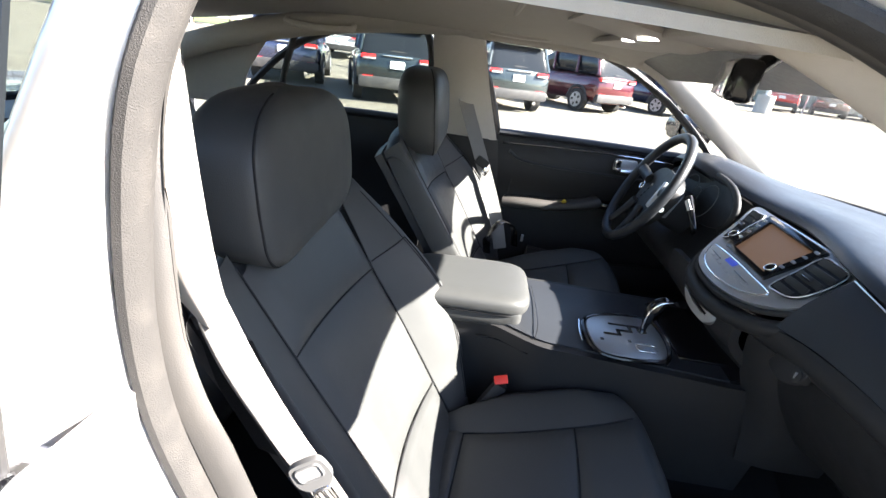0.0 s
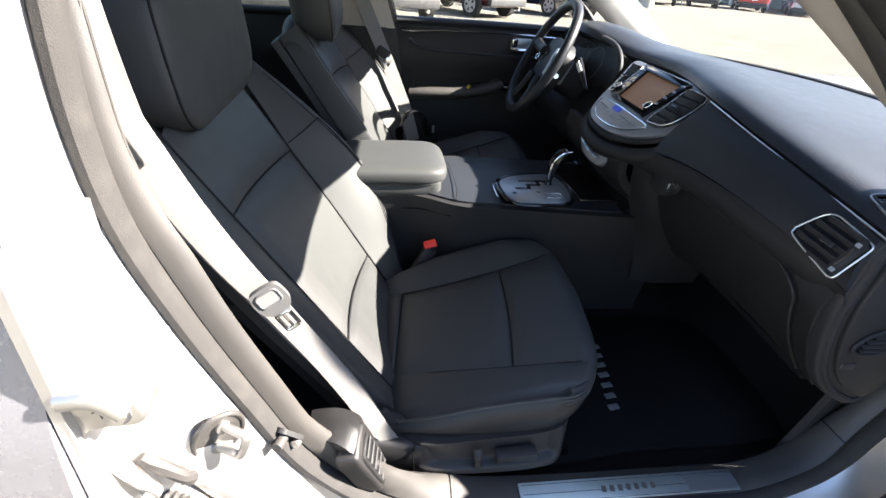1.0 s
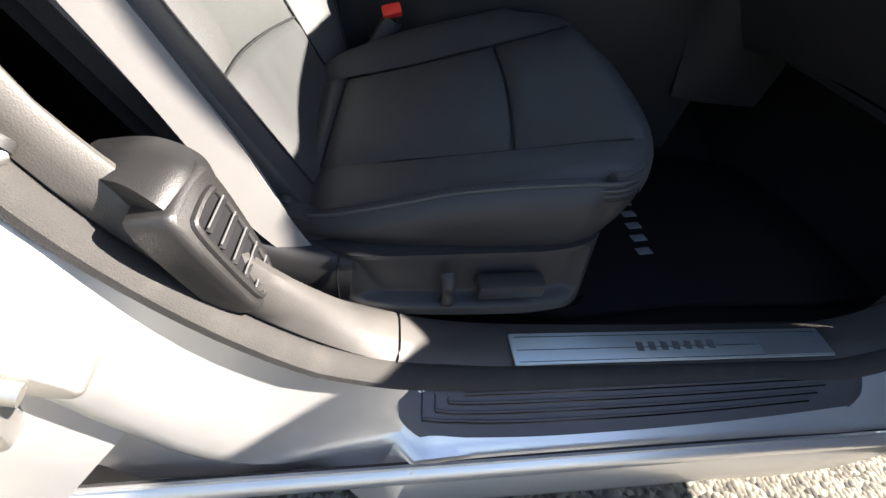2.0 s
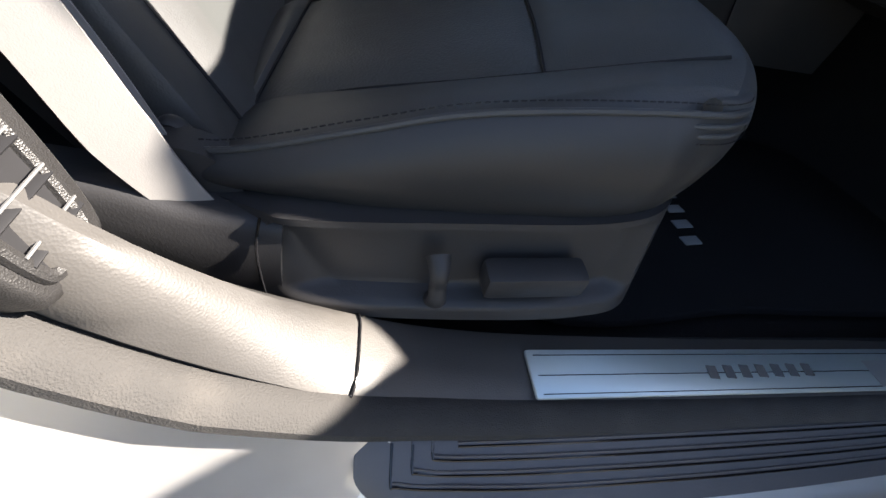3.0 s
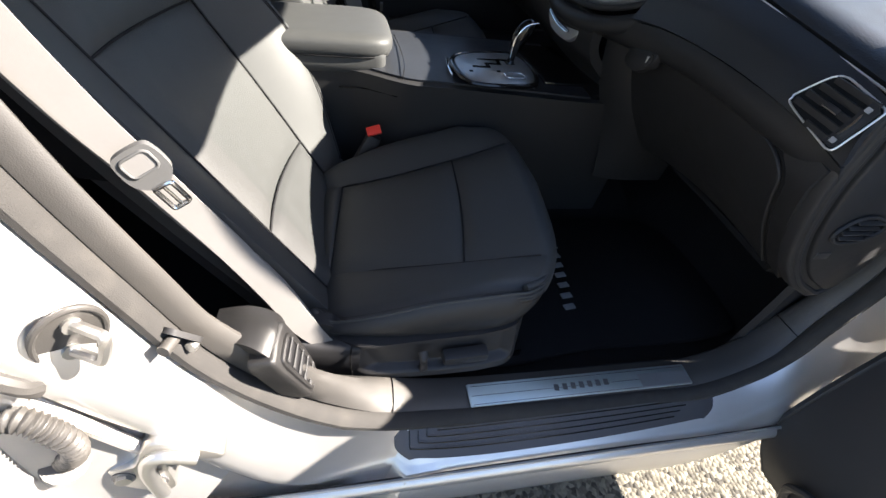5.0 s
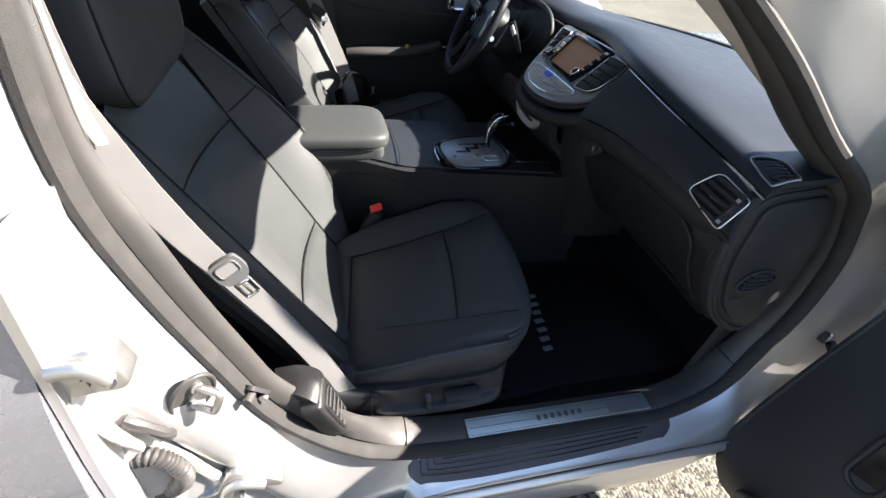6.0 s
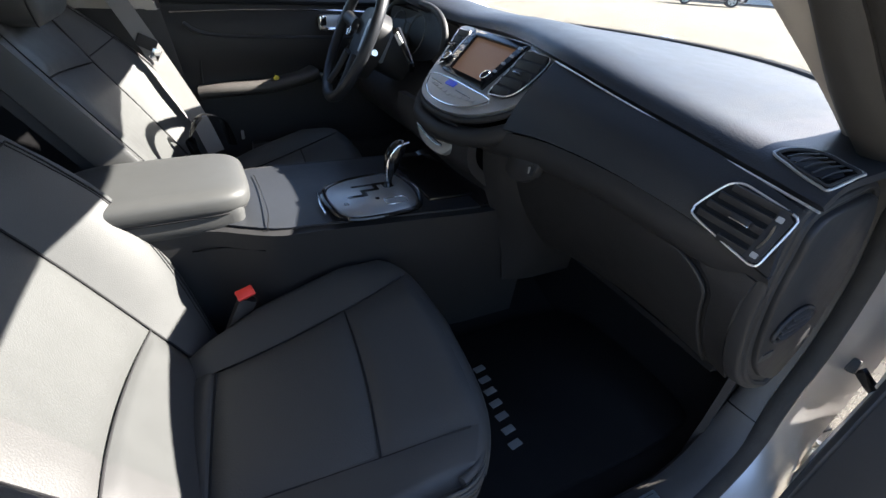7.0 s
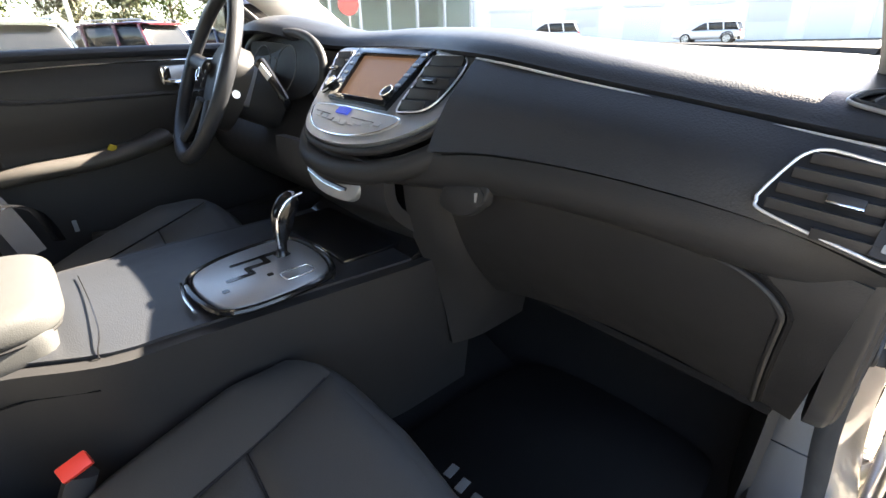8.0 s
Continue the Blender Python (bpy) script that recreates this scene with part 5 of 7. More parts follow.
# demister vent on the top pad
def on_pad(x, y, h=0.0):
    """The place on the dash top above x, y."""
    lo, hi = 0.0, 1.0
    for _ in range(22):
        m = (lo + hi) / 2
        lo, hi = (m, hi) if pad_fn(m, 1.0).y < y else (lo, m)
    a, b = 0.0, 1.0
    for _ in range(22):
        m = (a + b) / 2
        a, b = (m, b) if pad_fn(lo, m).x > x else (a, m)
    return pad_fn(lo, a) + V((-0.25, 0, 1)) * h


DEMIST = smooth_outline([(0.418, 0.034), (0.4245, 0.034), (0.440, 0.0265), (0.453, 0.016), (0.458, 0.0), (0.452, -0.0185), (0.444, -0.040), (0.422, -0.0405), (0.4055, -0.0345), (0.4057, -0.0214), (0.4086, -0.0037), (0.4128, 0.0144)], 48)
dw_bm = bmesh.new()
dw_bm.faces.new([dw_bm.verts.new(on_pad(x, y, 0.0122)) for x, y in DEMIST])
demist = part("demister_vent", dw_bm, M["gloss"], dashboard, "dark demister vent with bright rim", smooth=False)
part("vent_rim", tube([on_pad(x, y, 0.0130) for x, y in DEMIST], 0.0016, 8, 90, True), M["silver"], demist, "bright rim")
part("vent_lip", tube([on_pad(0.429 + (x - 0.429) * 0.88, -0.004 + (y + 0.004) * 0.90, 0.0132) for x, y in DEMIST], 0.0018, 8, 90, True), M["plastic"], demist)
for k in range(5):
    f = (k + 0.7) / 5.4
    a, b = V((0.4195 - 0.011 * f, 0.029 - 0.056 * f, 0)), V((0.450 - 0.010 * f, 0.012 - 0.048 * f, 0))
    part("slat", tube([on_pad(*(a.lerp(b, q)).xy, 0.0134) for q in (0.04, 0.35, 0.65, 0.96)], 0.0015, 6, 12, ry=0.0012), M["plastic"], demist)
part("speaker_cover", plate(smooth_outline([(-0.12, -0.03), (-0.10, 0.035), (0.10, 0.035), (0.12, -0.03), (0.0, -0.045)], 40), (0.70, 0.70, 0.978), (0, -1, 0), (1, 0, -0.1), 0.004, soft=0.002), M["dash"], dashboard)
part("speaker_trim", tube([(0.665, 0.83, 0.985), (0.70, 0.825, 0.986), (0.73, 0.80, 0.985)], 0.003, 6, 14), M["chrome"], dashboard)

# centre stack
SO, SX, SY = V((0.403, 0.665, 0.948)), V((0, -1, 0)), V((0.80, 0, 0.60))
SN = SX.cross(SY).normalized()
SN = SN if SN.x < 0 else -SN


def on_stack(a, b, h=0.0):
    return SO + SX * a + SY * b + SN * h


def stack_plate(name, outline, h, thick, material, parent, label="", soft=0.0):
    o = SO + SN * h
    bm = bmesh.new()
    plate(outline, o, SX, SY, thick if SX.cross(SY).dot(SN) > 0 else -thick, bm, soft if SX.cross(SY).dot(SN) > 0 else 0)
    return part(name, bm, M[material], parent, label)


BEZEL = [(-0.185, 0.086), (-0.10, 0.090), (0.0, 0.089), (0.12, 0.086), (0.222, 0.076), (0.238, 0.040), (0.232, -0.022), (0.208, -0.062), (0.168, -0.092), (0.120, -0.111), (0.06, -0.121), (0.0, -0.121), (-0.050, -0.112), (-0.086, -0.090), (-0.115, -0.050), (-0.152, 0.020)]
stack = stack_plate("stack_panel", [(p.x, p.y) for p in curve([(a, b, 0) for a, b in BEZEL], 70, True)], -0.004, 0.012, "silver", dashboard, "satin silver centre stack")
part("stack_rim", tube([on_stack(a * 1.025, b * 1.03 - 0.002, -0.002) for a, b in BEZEL[4:]], 0.006, 10, 60), M["dash_low"], stack)
part("stack_body", tube([on_stack(a * 1.08, b * 1.10 - 0.012, -0.026) for a, b in BEZEL[5:15]], 0.018, 10, 60), M["dash_low"], stack)


def framed(outer, inner, h0, h1):
    """A raised frame between two four-cornered outlines on the stack."""
    bm = bmesh.new()
    loops = [[bm.verts.new(on_stack(a, b, h)) for a, b in poly] for poly, h in ((outer, h0), (outer, h1), (inner, h1), (inner, h0))]
    for p, q in zip(loops, loops[1:]):
        for k in range(4):
            bm.faces.new((p[k], p[(k + 1) % 4], q[(k + 1) % 4], q[k]))
    bmesh.ops.bevel(bm, geom=[e for e in bm.edges if all(v in loops[1] + loops[2] for v in e.verts)], offset=0.0015, segments=2, affect="EDGES")
    return bm


head_unit = part("head_unit", framed([(-0.104, 0.082), (0.113, 0.077), (0.110, -0.047), (-0.066, -0.041)], [(-0.076, 0.067), (0.092, 0.062), (0.094, -0.034), (-0.044, -0.030)], 0.006, 0.017), M["gloss"], stack, "gloss black navigation unit")
stack_plate("display", [(-0.076, 0.068), (-0.044, -0.031), (0.095, -0.035), (0.093, 0.063)], 0.0085, 0.002, "screen", head_unit, "brown lit map display")
part("unit_edge", tube([on_stack(-0.104, 0.084, 0.012), on_stack(0.0, 0.0825, 0.013), on_stack(0.113, 0.079, 0.012)], 0.0020, 6, 20), M["chrome"], head_unit)
for k in range(4):
    for a in (-0.088 + 0.0075 * k, 0.1025):
        stack_plate("key", [(p[0] + a, p[1] + 0.062 - 0.022 * k) for p in rounded(0.012, 0.006, 0.002, 3)], 0.0165, 0.0022, "gate", head_unit)
for a, b in ((-0.083, -0.012), (0.097, -0.022)):
    part("knob", tube([on_stack(a, b, 0.012), on_stack(a, b, 0.024)], 0.0115, 16, 6), M["gloss"], head_unit)
    part("knob_ring", rim([(p + a, q + b) for p, q in ring(0.0105, n=20)], SO + SN * 0.024, SX, SY, 0.0012), M["chrome"], head_unit, "chrome ring")


def stack_vent(corners):
    air_vent(stack, smooth_outline(corners, 44), SO + SN * 0.010, SX, SY, 5)


stack_vent([(-0.166, 0.070), (-0.140, 0.073), (-0.112, 0.072), (-0.100, 0.03), (-0.088, -0.006), (-0.094, -0.024), (-0.108, -0.028), (-0.125, 0.005), (-0.145, 0.035)])
stack_vent([(0.121, 0.062), (0.155, 0.066), (0.194, 0.061), (0.208, 0.034), (0.208, -0.015), (0.194, -0.040), (0.162, -0.048), (0.138, -0.045), (0.128, 0.01)])
CL = [(-0.085, -0.056), (0.0, -0.052), (0.08, -0.055), (0.148, -0.058), (0.158, -0.067), (0.125, -0.092), (0.06, -0.107), (-0.01, -0.107), (-0.055, -0.095), (-0.080, -0.075)]
clo = [(p.x, p.y) for p in curve([(a, b, 0) for a, b in CL], 50, True)]
climate = stack_plate("climate_panel", clo, 0.008, 0.003, "silver", stack, "silver climate control panel")
part("panel_edge", tube([on_stack(a, b, 0.011) for a, b in clo[::2]], 0.0016, 6, 60, True), M["chrome"], climate)
stack_plate("clock", [(p[0] + 0.010, p[1] - 0.0625) for p in rounded(0.036, 0.013, 0.002)], 0.0105, 0.003, "clock", climate, "small blue clock display")
for a0, a1, b in ((-0.070, -0.020, -0.070), (0.045, 0.125, -0.072)):
    part("key_line", tube([on_stack(a0, b, 0.0112), on_stack(a1, b - 0.003, 0.0112)], 0.001, 5, 6), M["gloss"], climate)
for k in range(9):
    a = -0.052 + 0.0215 * k
    stack_plate("key", [(p[0] + a, p[1] - 0.086 + 0.004 * abs(k - 4) * 0.6) for p in rounded(0.018, 0.007, 0.002, 2)], 0.0105, 0.0025, "silver", climate)
slot = part("disc_slot", plate(smooth_outline([(-0.088, 0.018), (-0.03, 0.014), (0.017, 0.020), (0.080, 0.021), (0.086, 0.010), (0.080, -0.006), (0.052, -0.022), (-0.03, -0.021), (-0.081, 0.000)], 48), (0.312, 0.645, 0.811), (0.0, -1, 0.0), (0.35, 0, 0.94), 0.010, soft=0.003), M["silver"], dashboard, "silver disc slot panel")
part("slot_mouth", tube([(0.3065, 0.724, 0.8225), (0.3030, 0.665, 0.8125), (0.3020, 0.595, 0.8105)], 0.0042, 8, 20, ry=0.003), M["gloss"], slot)
part("slot_line", tube([(0.3030, 0.724, 0.8195), (0.2995, 0.665, 0.8090), (0.2985, 0.605, 0.8070)], 0.0013, 6, 14), M["chrome"], slot)
part("lower_fascia", sheet(net([[(0.33, 0.50, 0.86), (0.33, 0.67, 0.86), (0.33, 0.86, 0.86)], [(0.335, 0.505, 0.80), (0.325, 0.67, 0.80), (0.335, 0.86, 0.80)], [(0.40, 0.51, 0.74), (0.39, 0.67, 0.74), (0.40, 0.86, 0.74)], [(0.43, 0.515, 0.69), (0.42, 0.67, 0.69), (0.43, 0.86, 0.69)]]), 16, 14, 0.02), M["dash_low"], dashboard)
# driver side of the dash and the instrument hood
part("driver_face", sheet(net([[(lip_at(y)[0] + 0.01, y, lip_at(y)[1] - 0.01), (0.43, y, 0.90), (0.36, y, 0.80), (0.42, y, 0.70), (0.60, y, 0.62)] for y in (0.86, 1.0, 1.2, 1.43)]), 24, 24, 0.01), M["dash_low"], dashboard)
cluster = part("instrument_panel", plate(smooth_outline([(-0.19, -0.04), (-0.18, 0.035), (-0.10, 0.070), (0.0, 0.078), (0.10, 0.072), (0.175, 0.045), (0.185, -0.015), (0.14, -0.045), (0.0, -0.06)], 48), (0.418, 1.040, 0.962), (0, -1, 0), (0.35, 0, 0.94), 0.004), M["slat"], dashboard, "dark instrument cluster")
part("hood_rim", tube([(0.412, 0.875, 0.925), (0.420, 0.852, 0.955), (0.428, 0.862, 1.000), (0.432, 0.925, 1.033), (0.430, 1.04, 1.042), (0.428, 1.15, 1.036), (0.424, 1.22, 1.005), (0.412, 1.235, 0.93)], 0.009, 10, 50), M["dash_low"], cluster)
for yy, r in ((1.15, 0.05), (1.02, 0.05), (1.09, 0.025)):
    part("dial_ring", rim(ring(r, n=28), (0.405, yy - 0.035, 0.970), (0, -1, 0), (0.35, 0, 0.94), 0.0012), M["tongue"], cluster)
# lower pads under the whole dash
part("crash_bar", tube([(0.62, 0.03, 0.78), (0.66, 0.7, 0.80), (0.62, 1.38, 0.78)], 0.06, 10, 20), M["carpet"], dashboard)

# ---------- steering wheel ----------
wheel = thing("steering_wheel", (0.27, 1.09, 0.96), "black leather steering wheel with multifunction hub", "steering wheel")
WN = V((-0.90, 0.09, 0.43)).normalized()
WX = V((-0.10, -1, 0)).normalized()
WY = WX.cross(WN).normalized()
WY = WY if WY.z > 0 else -WY
WO = V((0.272, 1.085, 0.962))
part("rim", rim(ring(0.176, n=64), WO, WX, WY, 0.0145, n=12), M["dash"], wheel, "leather rim")
hub = part("hub", plate(smooth_outline([(-0.112, 0.035), (-0.07, 0.072), (0.0, 0.080), (0.07, 0.072), (0.112, 0.035), (0.098, -0.045), (0.055, -0.090), (0.0, -0.100), (-0.055, -0.090), (-0.098, -0.045)], 48), WO - WN * 0.025, WX, WY, -0.035), M["plastic"], wheel)
part("emblem", rim(ring(0.014, 0.011, 20), WO + WN * 0.014, WX, WY, 0.002), M["chrome"], hub, "plain chrome emblem")
for a, b, a2, b2 in ((0.07, 0.02, 0.165, 0.03), (-0.07, 0.02, -0.165, 0.03), (0.04, -0.05, 0.075, -0.165), (-0.04, -0.05, -0.075, -0.165)):
    part("spoke", tube([WO + WX * a + WY * b - WN * 0.012, WO + WX * (a + a2) / 2 + WY * (b + b2) / 2 - WN * 0.010, WO + WX * a2 + WY * b2], 0.018, 10, 10, ry=0.010, up=WN), M["plastic"], wheel)
for k in range(6):
    part("switch", box((0.005, 0.008, 0.004), WO + WX * (0.062 - 0.004 * k) + WY * (0.02 - 0.014 * k) + WN * 0.012, basis(WX, WY), bevel=0.0015), M["plastic"], hub)
column = part("column_cover", tube([WO - WN * 0.03, WO - WN * 0.09, WO - WN * 0.16], 0.062, 14, 12, ry=0.055, power=0.7, up=(0, 1, 0)), M["plastic"], wheel)
part("column_panel", box((0.075, 0.012, 0.085), (0.300, 0.990, 0.954), Euler((0.0, 0.45, 0.1)).to_matrix(), bevel=0.006), M["silver"], column, "grey column panel")
part("key_lock", tube([(0.292, 0.985, 0.928), (0.290, 0.972, 0.930)], 0.008, 12, 4), M["chrome"], column)
part("wiper_stalk", tube([(0.352, 0.880, 0.905), (0.345, 0.866, 0.922), (0.338, 0.893, 0.955), (0.331, 0.925, 0.988)], 0.0095, 10, 16, scale=lambda s: 0.7 + 0.5 * s), M["gloss"], column, "black wiper stalk")
part("stalk_print", box((0.004, 0.014, 0.030), (0.3265, 0.901, 0.972), Euler((-0.75, 0, 0.3)).to_matrix(), bevel=0.001), M["white"], column)

# ---------- rear view mirror and ceiling fittings ----------
mirror = thing("rear_view_mirror", (0.22, 0.55, 1.36), "black rear-view mirror on the windshield", "mirror")
MR = basis((-0.30, -0.95, 0.0), (0.05, 0, 1))
part("housing", box((0.165, 0.068, 0.045), (0.172, 0.55, 1.290), MR, bevel=0.016, seg=3), M["gloss"], mirror)
part("mirror_glass", box((0.147, 0.054, 0.004), V((0.172, 0.55, 1.290)) + V((-0.0232, 0.0108, 0)), MR, bevel=0.0015), M["chrome"], mirror, "reflecting mirror glass")
part("stem", tube([(0.185, 0.55, 1.30), (0.235, 0.57, 1.340), (0.27, 0.58, 1.35)], 0.014, 10, 12), M["gloss"], mirror)
part("sensor_pod", tube([(0.25, 0.56, 1.345), (0.31, 0.55, 1.322), (0.37, 0.53, 1.295)], 0.03, 10, 14, ry=0.016), M["gloss"], mirror)
overhead = thing("overhead_console", (0.06, 0.70, 1.36), "beige overhead console with lit map lamps", "roof console")
part("console_shell", sheet(lambda u, v: V((-0.10 + 0.26 * u, 0.58 + 0.24 * v, roof_at((0.10 - 0.26 * u + 0.20 - 0.10) / 1.55 if u < 0.9 else 0.02, 0.5).z - 0.016 - 0.012 * abs(math.sin(math.pi * u) * math.sin(math.pi * v)) ** 0.5)), 14, 14, -0.01), M["beige"], overhead)
for yy in (0.64, 0.76):
    part("map_lamp", plate(ring(0.034, 0.018, 20), (0.03, yy, 1.341), (0, 1, 0), (1, 0, 0), 0.004), M["lamp"], overhead, "lit map lamp")
rear_lamp = thing("rear_roof_lamp", (-0.98, 0.69, 1.37), "lit roof lamp over the rear seats", "roof lamp")
part("lamp_shell", plate(rounded(0.08, 0.22, 0.02), (-0.97, 0.95, 1.352), (1, 0, 0), (0, -1, 0), 0.006), M["beige"], rear_lamp)
for yy in (0.90, 1.0):
    part("lamp_lens", plate(ring(0.022, 0.035, 20), (-0.97, yy, 1.349), (1, 0, 0), (0, -1, 0), 0.006), M["lamp"], rear_lamp)
for x in (-0.16, -0.82):
    grab = thing("grab_handle", (x, 1.29, 1.34), "beige grab handle over the far doors", "grab handle", "grab handles")
    dz = 0.0 if x > -0.5 else -0.055
    part("bar", tube([(x - 0.11, 1.30, 1.352 + dz), (x - 0.10, 1.272, 1.338 + dz), (x, 1.262, 1.333 + dz), (x + 0.10, 1.272, 1.340 + dz), (x + 0.11, 1.30, 1.352 + dz)], 0.010, 8, 30), M["beige"], grab)
roof_hatch = thing("sunroof_trim", (-0.35, 0.69, 1.37), "closed beige sunroof shade in the headliner", "sunroof")
part("frame", rim([(a - 0.42, b + 0.69) for a, b in rounded(0.42, 0.78, 0.05)], (0, 0, 1.377), (1, 0, 0), (0, 1, 0), 0.008), M["beige"], roof_hatch)
for y0 in (0.36, 1.02):
    visor = thing("sun_visor", (0.12, y0, 1.35), "beige sun visor folded against the headliner", "sun visor", "sun visors")
    part("board", box((0.15, 0.40, 0.016), (0.10, y0, 1.343 - 0.0 * y0), Euler((0, 0.05, 0)).to_matrix(), bevel=0.007), M["beige"], visor)
    part("pivot", tube([(0.165, y0 - 0.19, 1.345), (0.165, y0 + 0.19, 1.345)], 0.008, 8, 8), M["beige"], visor)


# ---------- sill plates, mat and fittings of the opening ----------
scuff = part("sill_plate", plate(rounded(0.424, 0.040, 0.002, 2), (0.211, -0.019, 0.4055), (1, 0.0, 0), (0, 1, 0.06), 0.0022, soft=0.0008), M["brushed"], shell, "brushed metal sill plate")
for yy in (-0.036, -0.021, -0.004):
    part("plate_groove", box((0.412, 0.0006, 0.0005), (0.211, yy, 0.4079 + 0.06 * (yy + 0.019)), bevel=0), M["gloss"], scuff)
for k in range(7):
    part("letter_bar", box((0.0085, 0.0115, 0.0007), (0.157 + 0.0160 * k, -0.0205 + 0.0002 * k, 0.4081), Euler((0.06, 0, -0.12)).to_matrix(), bevel=0), M["tongue"], scuff, "grey printed bar" if k == 0 else "")
part("plate_end", box((0.10, 0.036, 0.0006), (0.37, -0.019, 0.4079), bevel=0), M["silver"], scuff)


def pad_at(x, t, h=0.0):
    """On the slope of the sill: t from the top edge down to the outer edge."""
    d = x - 0.05
    bow = 0.1 * d * d if d > 0 else 0.35 * d * d
    h += 0.012 * max(0.0, min(1.0, (-0.06 - x) / 0.06)) * (1 - 0.5 * t)
    return V((x, -0.048 - (0.049 - bow) * t, 0.3845 - 0.027 * t + h - 0.004 * t * t))


PADX = (-0.127, 0.467)
pad = part("sill_pad", sheet(lambda u, v: pad_at(PADX[0] + (PADX[1] - PADX[0]) * u + 0.022 * max(0, (v - 0.6) / 0.4) ** 2 * (1 - 2 * u), v, 0.0055 if 0.01 < u < 0.99 else 0.001), 60, 14, 0.003), M["pad"], shell, "ribbed black rubber sill pad")
for k in range(4):
    t, x0 = 0.24 + 0.17 * k, -0.062 - 0.014 * k
    rib = [pad_at(x0 + s, t, 0.0092) for s in (0.004, 0.03, 0.10, 0.22, 0.34, 0.48)]
    rib = [pad_at(x0, max(0.22, t - 0.17 * k), 0.0092), pad_at(x0, t - 0.03, 0.0092)] + rib if k else rib
    part("pad_rib", tube(rib, 0.0011, 6, 60), M["pad"], pad)
    part("pad_groove", tube([p + V((0, -0.0024, -0.0016)) for p in rib], 0.0010, 6, 60), M["gloss"], pad)
mat_thing = thing("floor_mat", (0.30, 0.28, 0.36), "black carpet floor mat with embroidered letter bars", "floor mat")
part("mat", plate(smooth_outline([(0.02, 0.09), (0.02, 0.47), (0.30, 0.49), (0.58, 0.48), (0.66, 0.40), (0.66, 0.14), (0.58, 0.085), (0.30, 0.08)], 60), (0, 0, 0.362), (1, 0, 0), (0, 1, 0), 0.010, soft=0.004), M["carpet"], mat_thing)
for k in range(7):
    f = k / 6
    p = V((0.314 - 0.034 * f, 0.378 - 0.192 * f, 0.3735))
    part("letter_bar", box((0.026, 0.015, 0.0016), p, Euler((0, 0, 0.16)).to_matrix(), bevel=0.0005), M["mat_print"], mat_thing, "grey embroidered bar" if k == 0 else "")

# ---------- rear pillar fittings ----------
SC = V((-0.425, -0.121, 0.745))
SU, SZ = V((0.30, 0.0, 0.95)).normalized(), V((0.60, -0.78, 0.05)).normalized()
SXV = SU.cross(SZ).normalized()
LZ = V((0.88, -0.47, 0.0)).normalized()
striker = part("striker_plate", plate(ring(0.028, 0.036, 32), SC, SXV, SU, 0.004 if SXV.cross(SU).dot(SZ) > 0 else -0.004), M["trim"], shell, "door striker plate")
part("plate_rim", rim(ring(0.0255, 0.0345, 32), SC + SZ * 0.004, SXV, SU, 0.0026), M["trim"], striker)
a, b = SC + SU * 0.017 + SZ * 0.004, SC - SU * 0.017 + SZ * 0.004
part("striker_loop", tube([a, a + LZ * 0.020, a + LZ * 0.032 - SU * 0.003, b + LZ * 0.032 + SU * 0.003, b + LZ * 0.020, b], 0.0050, 8, 60), M["steel"], striker, "bright striker loop")
for side in (a, b):
    part("striker_bolt", tube([side, side + SZ * 0.005], 0.0075, 10, 4), M["steel"], striker)
switch = part("door_switch", plate(rounded(0.040, 0.020, 0.008), (-0.362, -0.083, 0.684), (0.6, 0.25, -0.76), (0.62, -0.55, 0.5), -0.006), M["plastic"], shell, "door light switch")
part("switch_pin", tube([(-0.366, -0.083, 0.688), (-0.372, -0.104, 0.690)], 0.0065, 10, 5), M["trim"], switch)
part("switch_screw", tube([(-0.352, -0.081, 0.672), (-0.355, -0.088, 0.673)], 0.006, 10, 4), M["steel"], switch)

# vent on the pillar trim
PU = V((-0.334, -0.07, 0.94)).normalized()
PX = V((0.112, 0.968, 0.113))
PX = (PX - PU * PX.dot(PU)).normalized()
PN = PX.cross(PU).normalized()
pm = V((-0.257, -0.056, 0.592))
VO = smooth_outline([(-0.030, 0.049), (-0.018, 0.056), (0.014, 0.056), (0.026, 0.047), (0.027, 0.0), (0.022, -0.045), (0.012, -0.056), (-0.012, -0.056), (-0.022, -0.047), (-0.028, 0.0)], 48)
VO = [(a * 1.06, b) for a, b in VO]
pvent = part("pillar_vent", plate(VO, pm - PN * 0.030, PX, PU, 0.030, soft=0.006), M["vent_body"], shell, "black pillar air vent")
part("vent_hood", sheet(net([[(-0.345, -0.058, 0.640), (-0.345, -0.034, 0.644), (-0.345, -0.006, 0.638)], [(-0.312, -0.070, 0.650), (-0.308, -0.040, 0.654), (-0.308, -0.010, 0.645)], [(-0.286, -0.082, 0.642), (-0.280, -0.050, 0.649), (-0.279, -0.018, 0.638)], [(-0.276, -0.080, 0.622), (-0.272, -0.051, 0.629), (-0.270, -0.022, 0.619)]]), 14, 18, 0.02), M["vent_body"], pvent)
VI = [(a * 0.60 - 0.001, b * 0.76 - 0.003) for a, b in VO]
part("vent_well", plate(VI, pm + PN * 0.0002, PX, PU, 0.0008), M["slat"], pvent)
part("vent_rim", rim(VI, pm + PN * 0.0005, PX, PU, 0.0032), M["vent_body"], pvent)
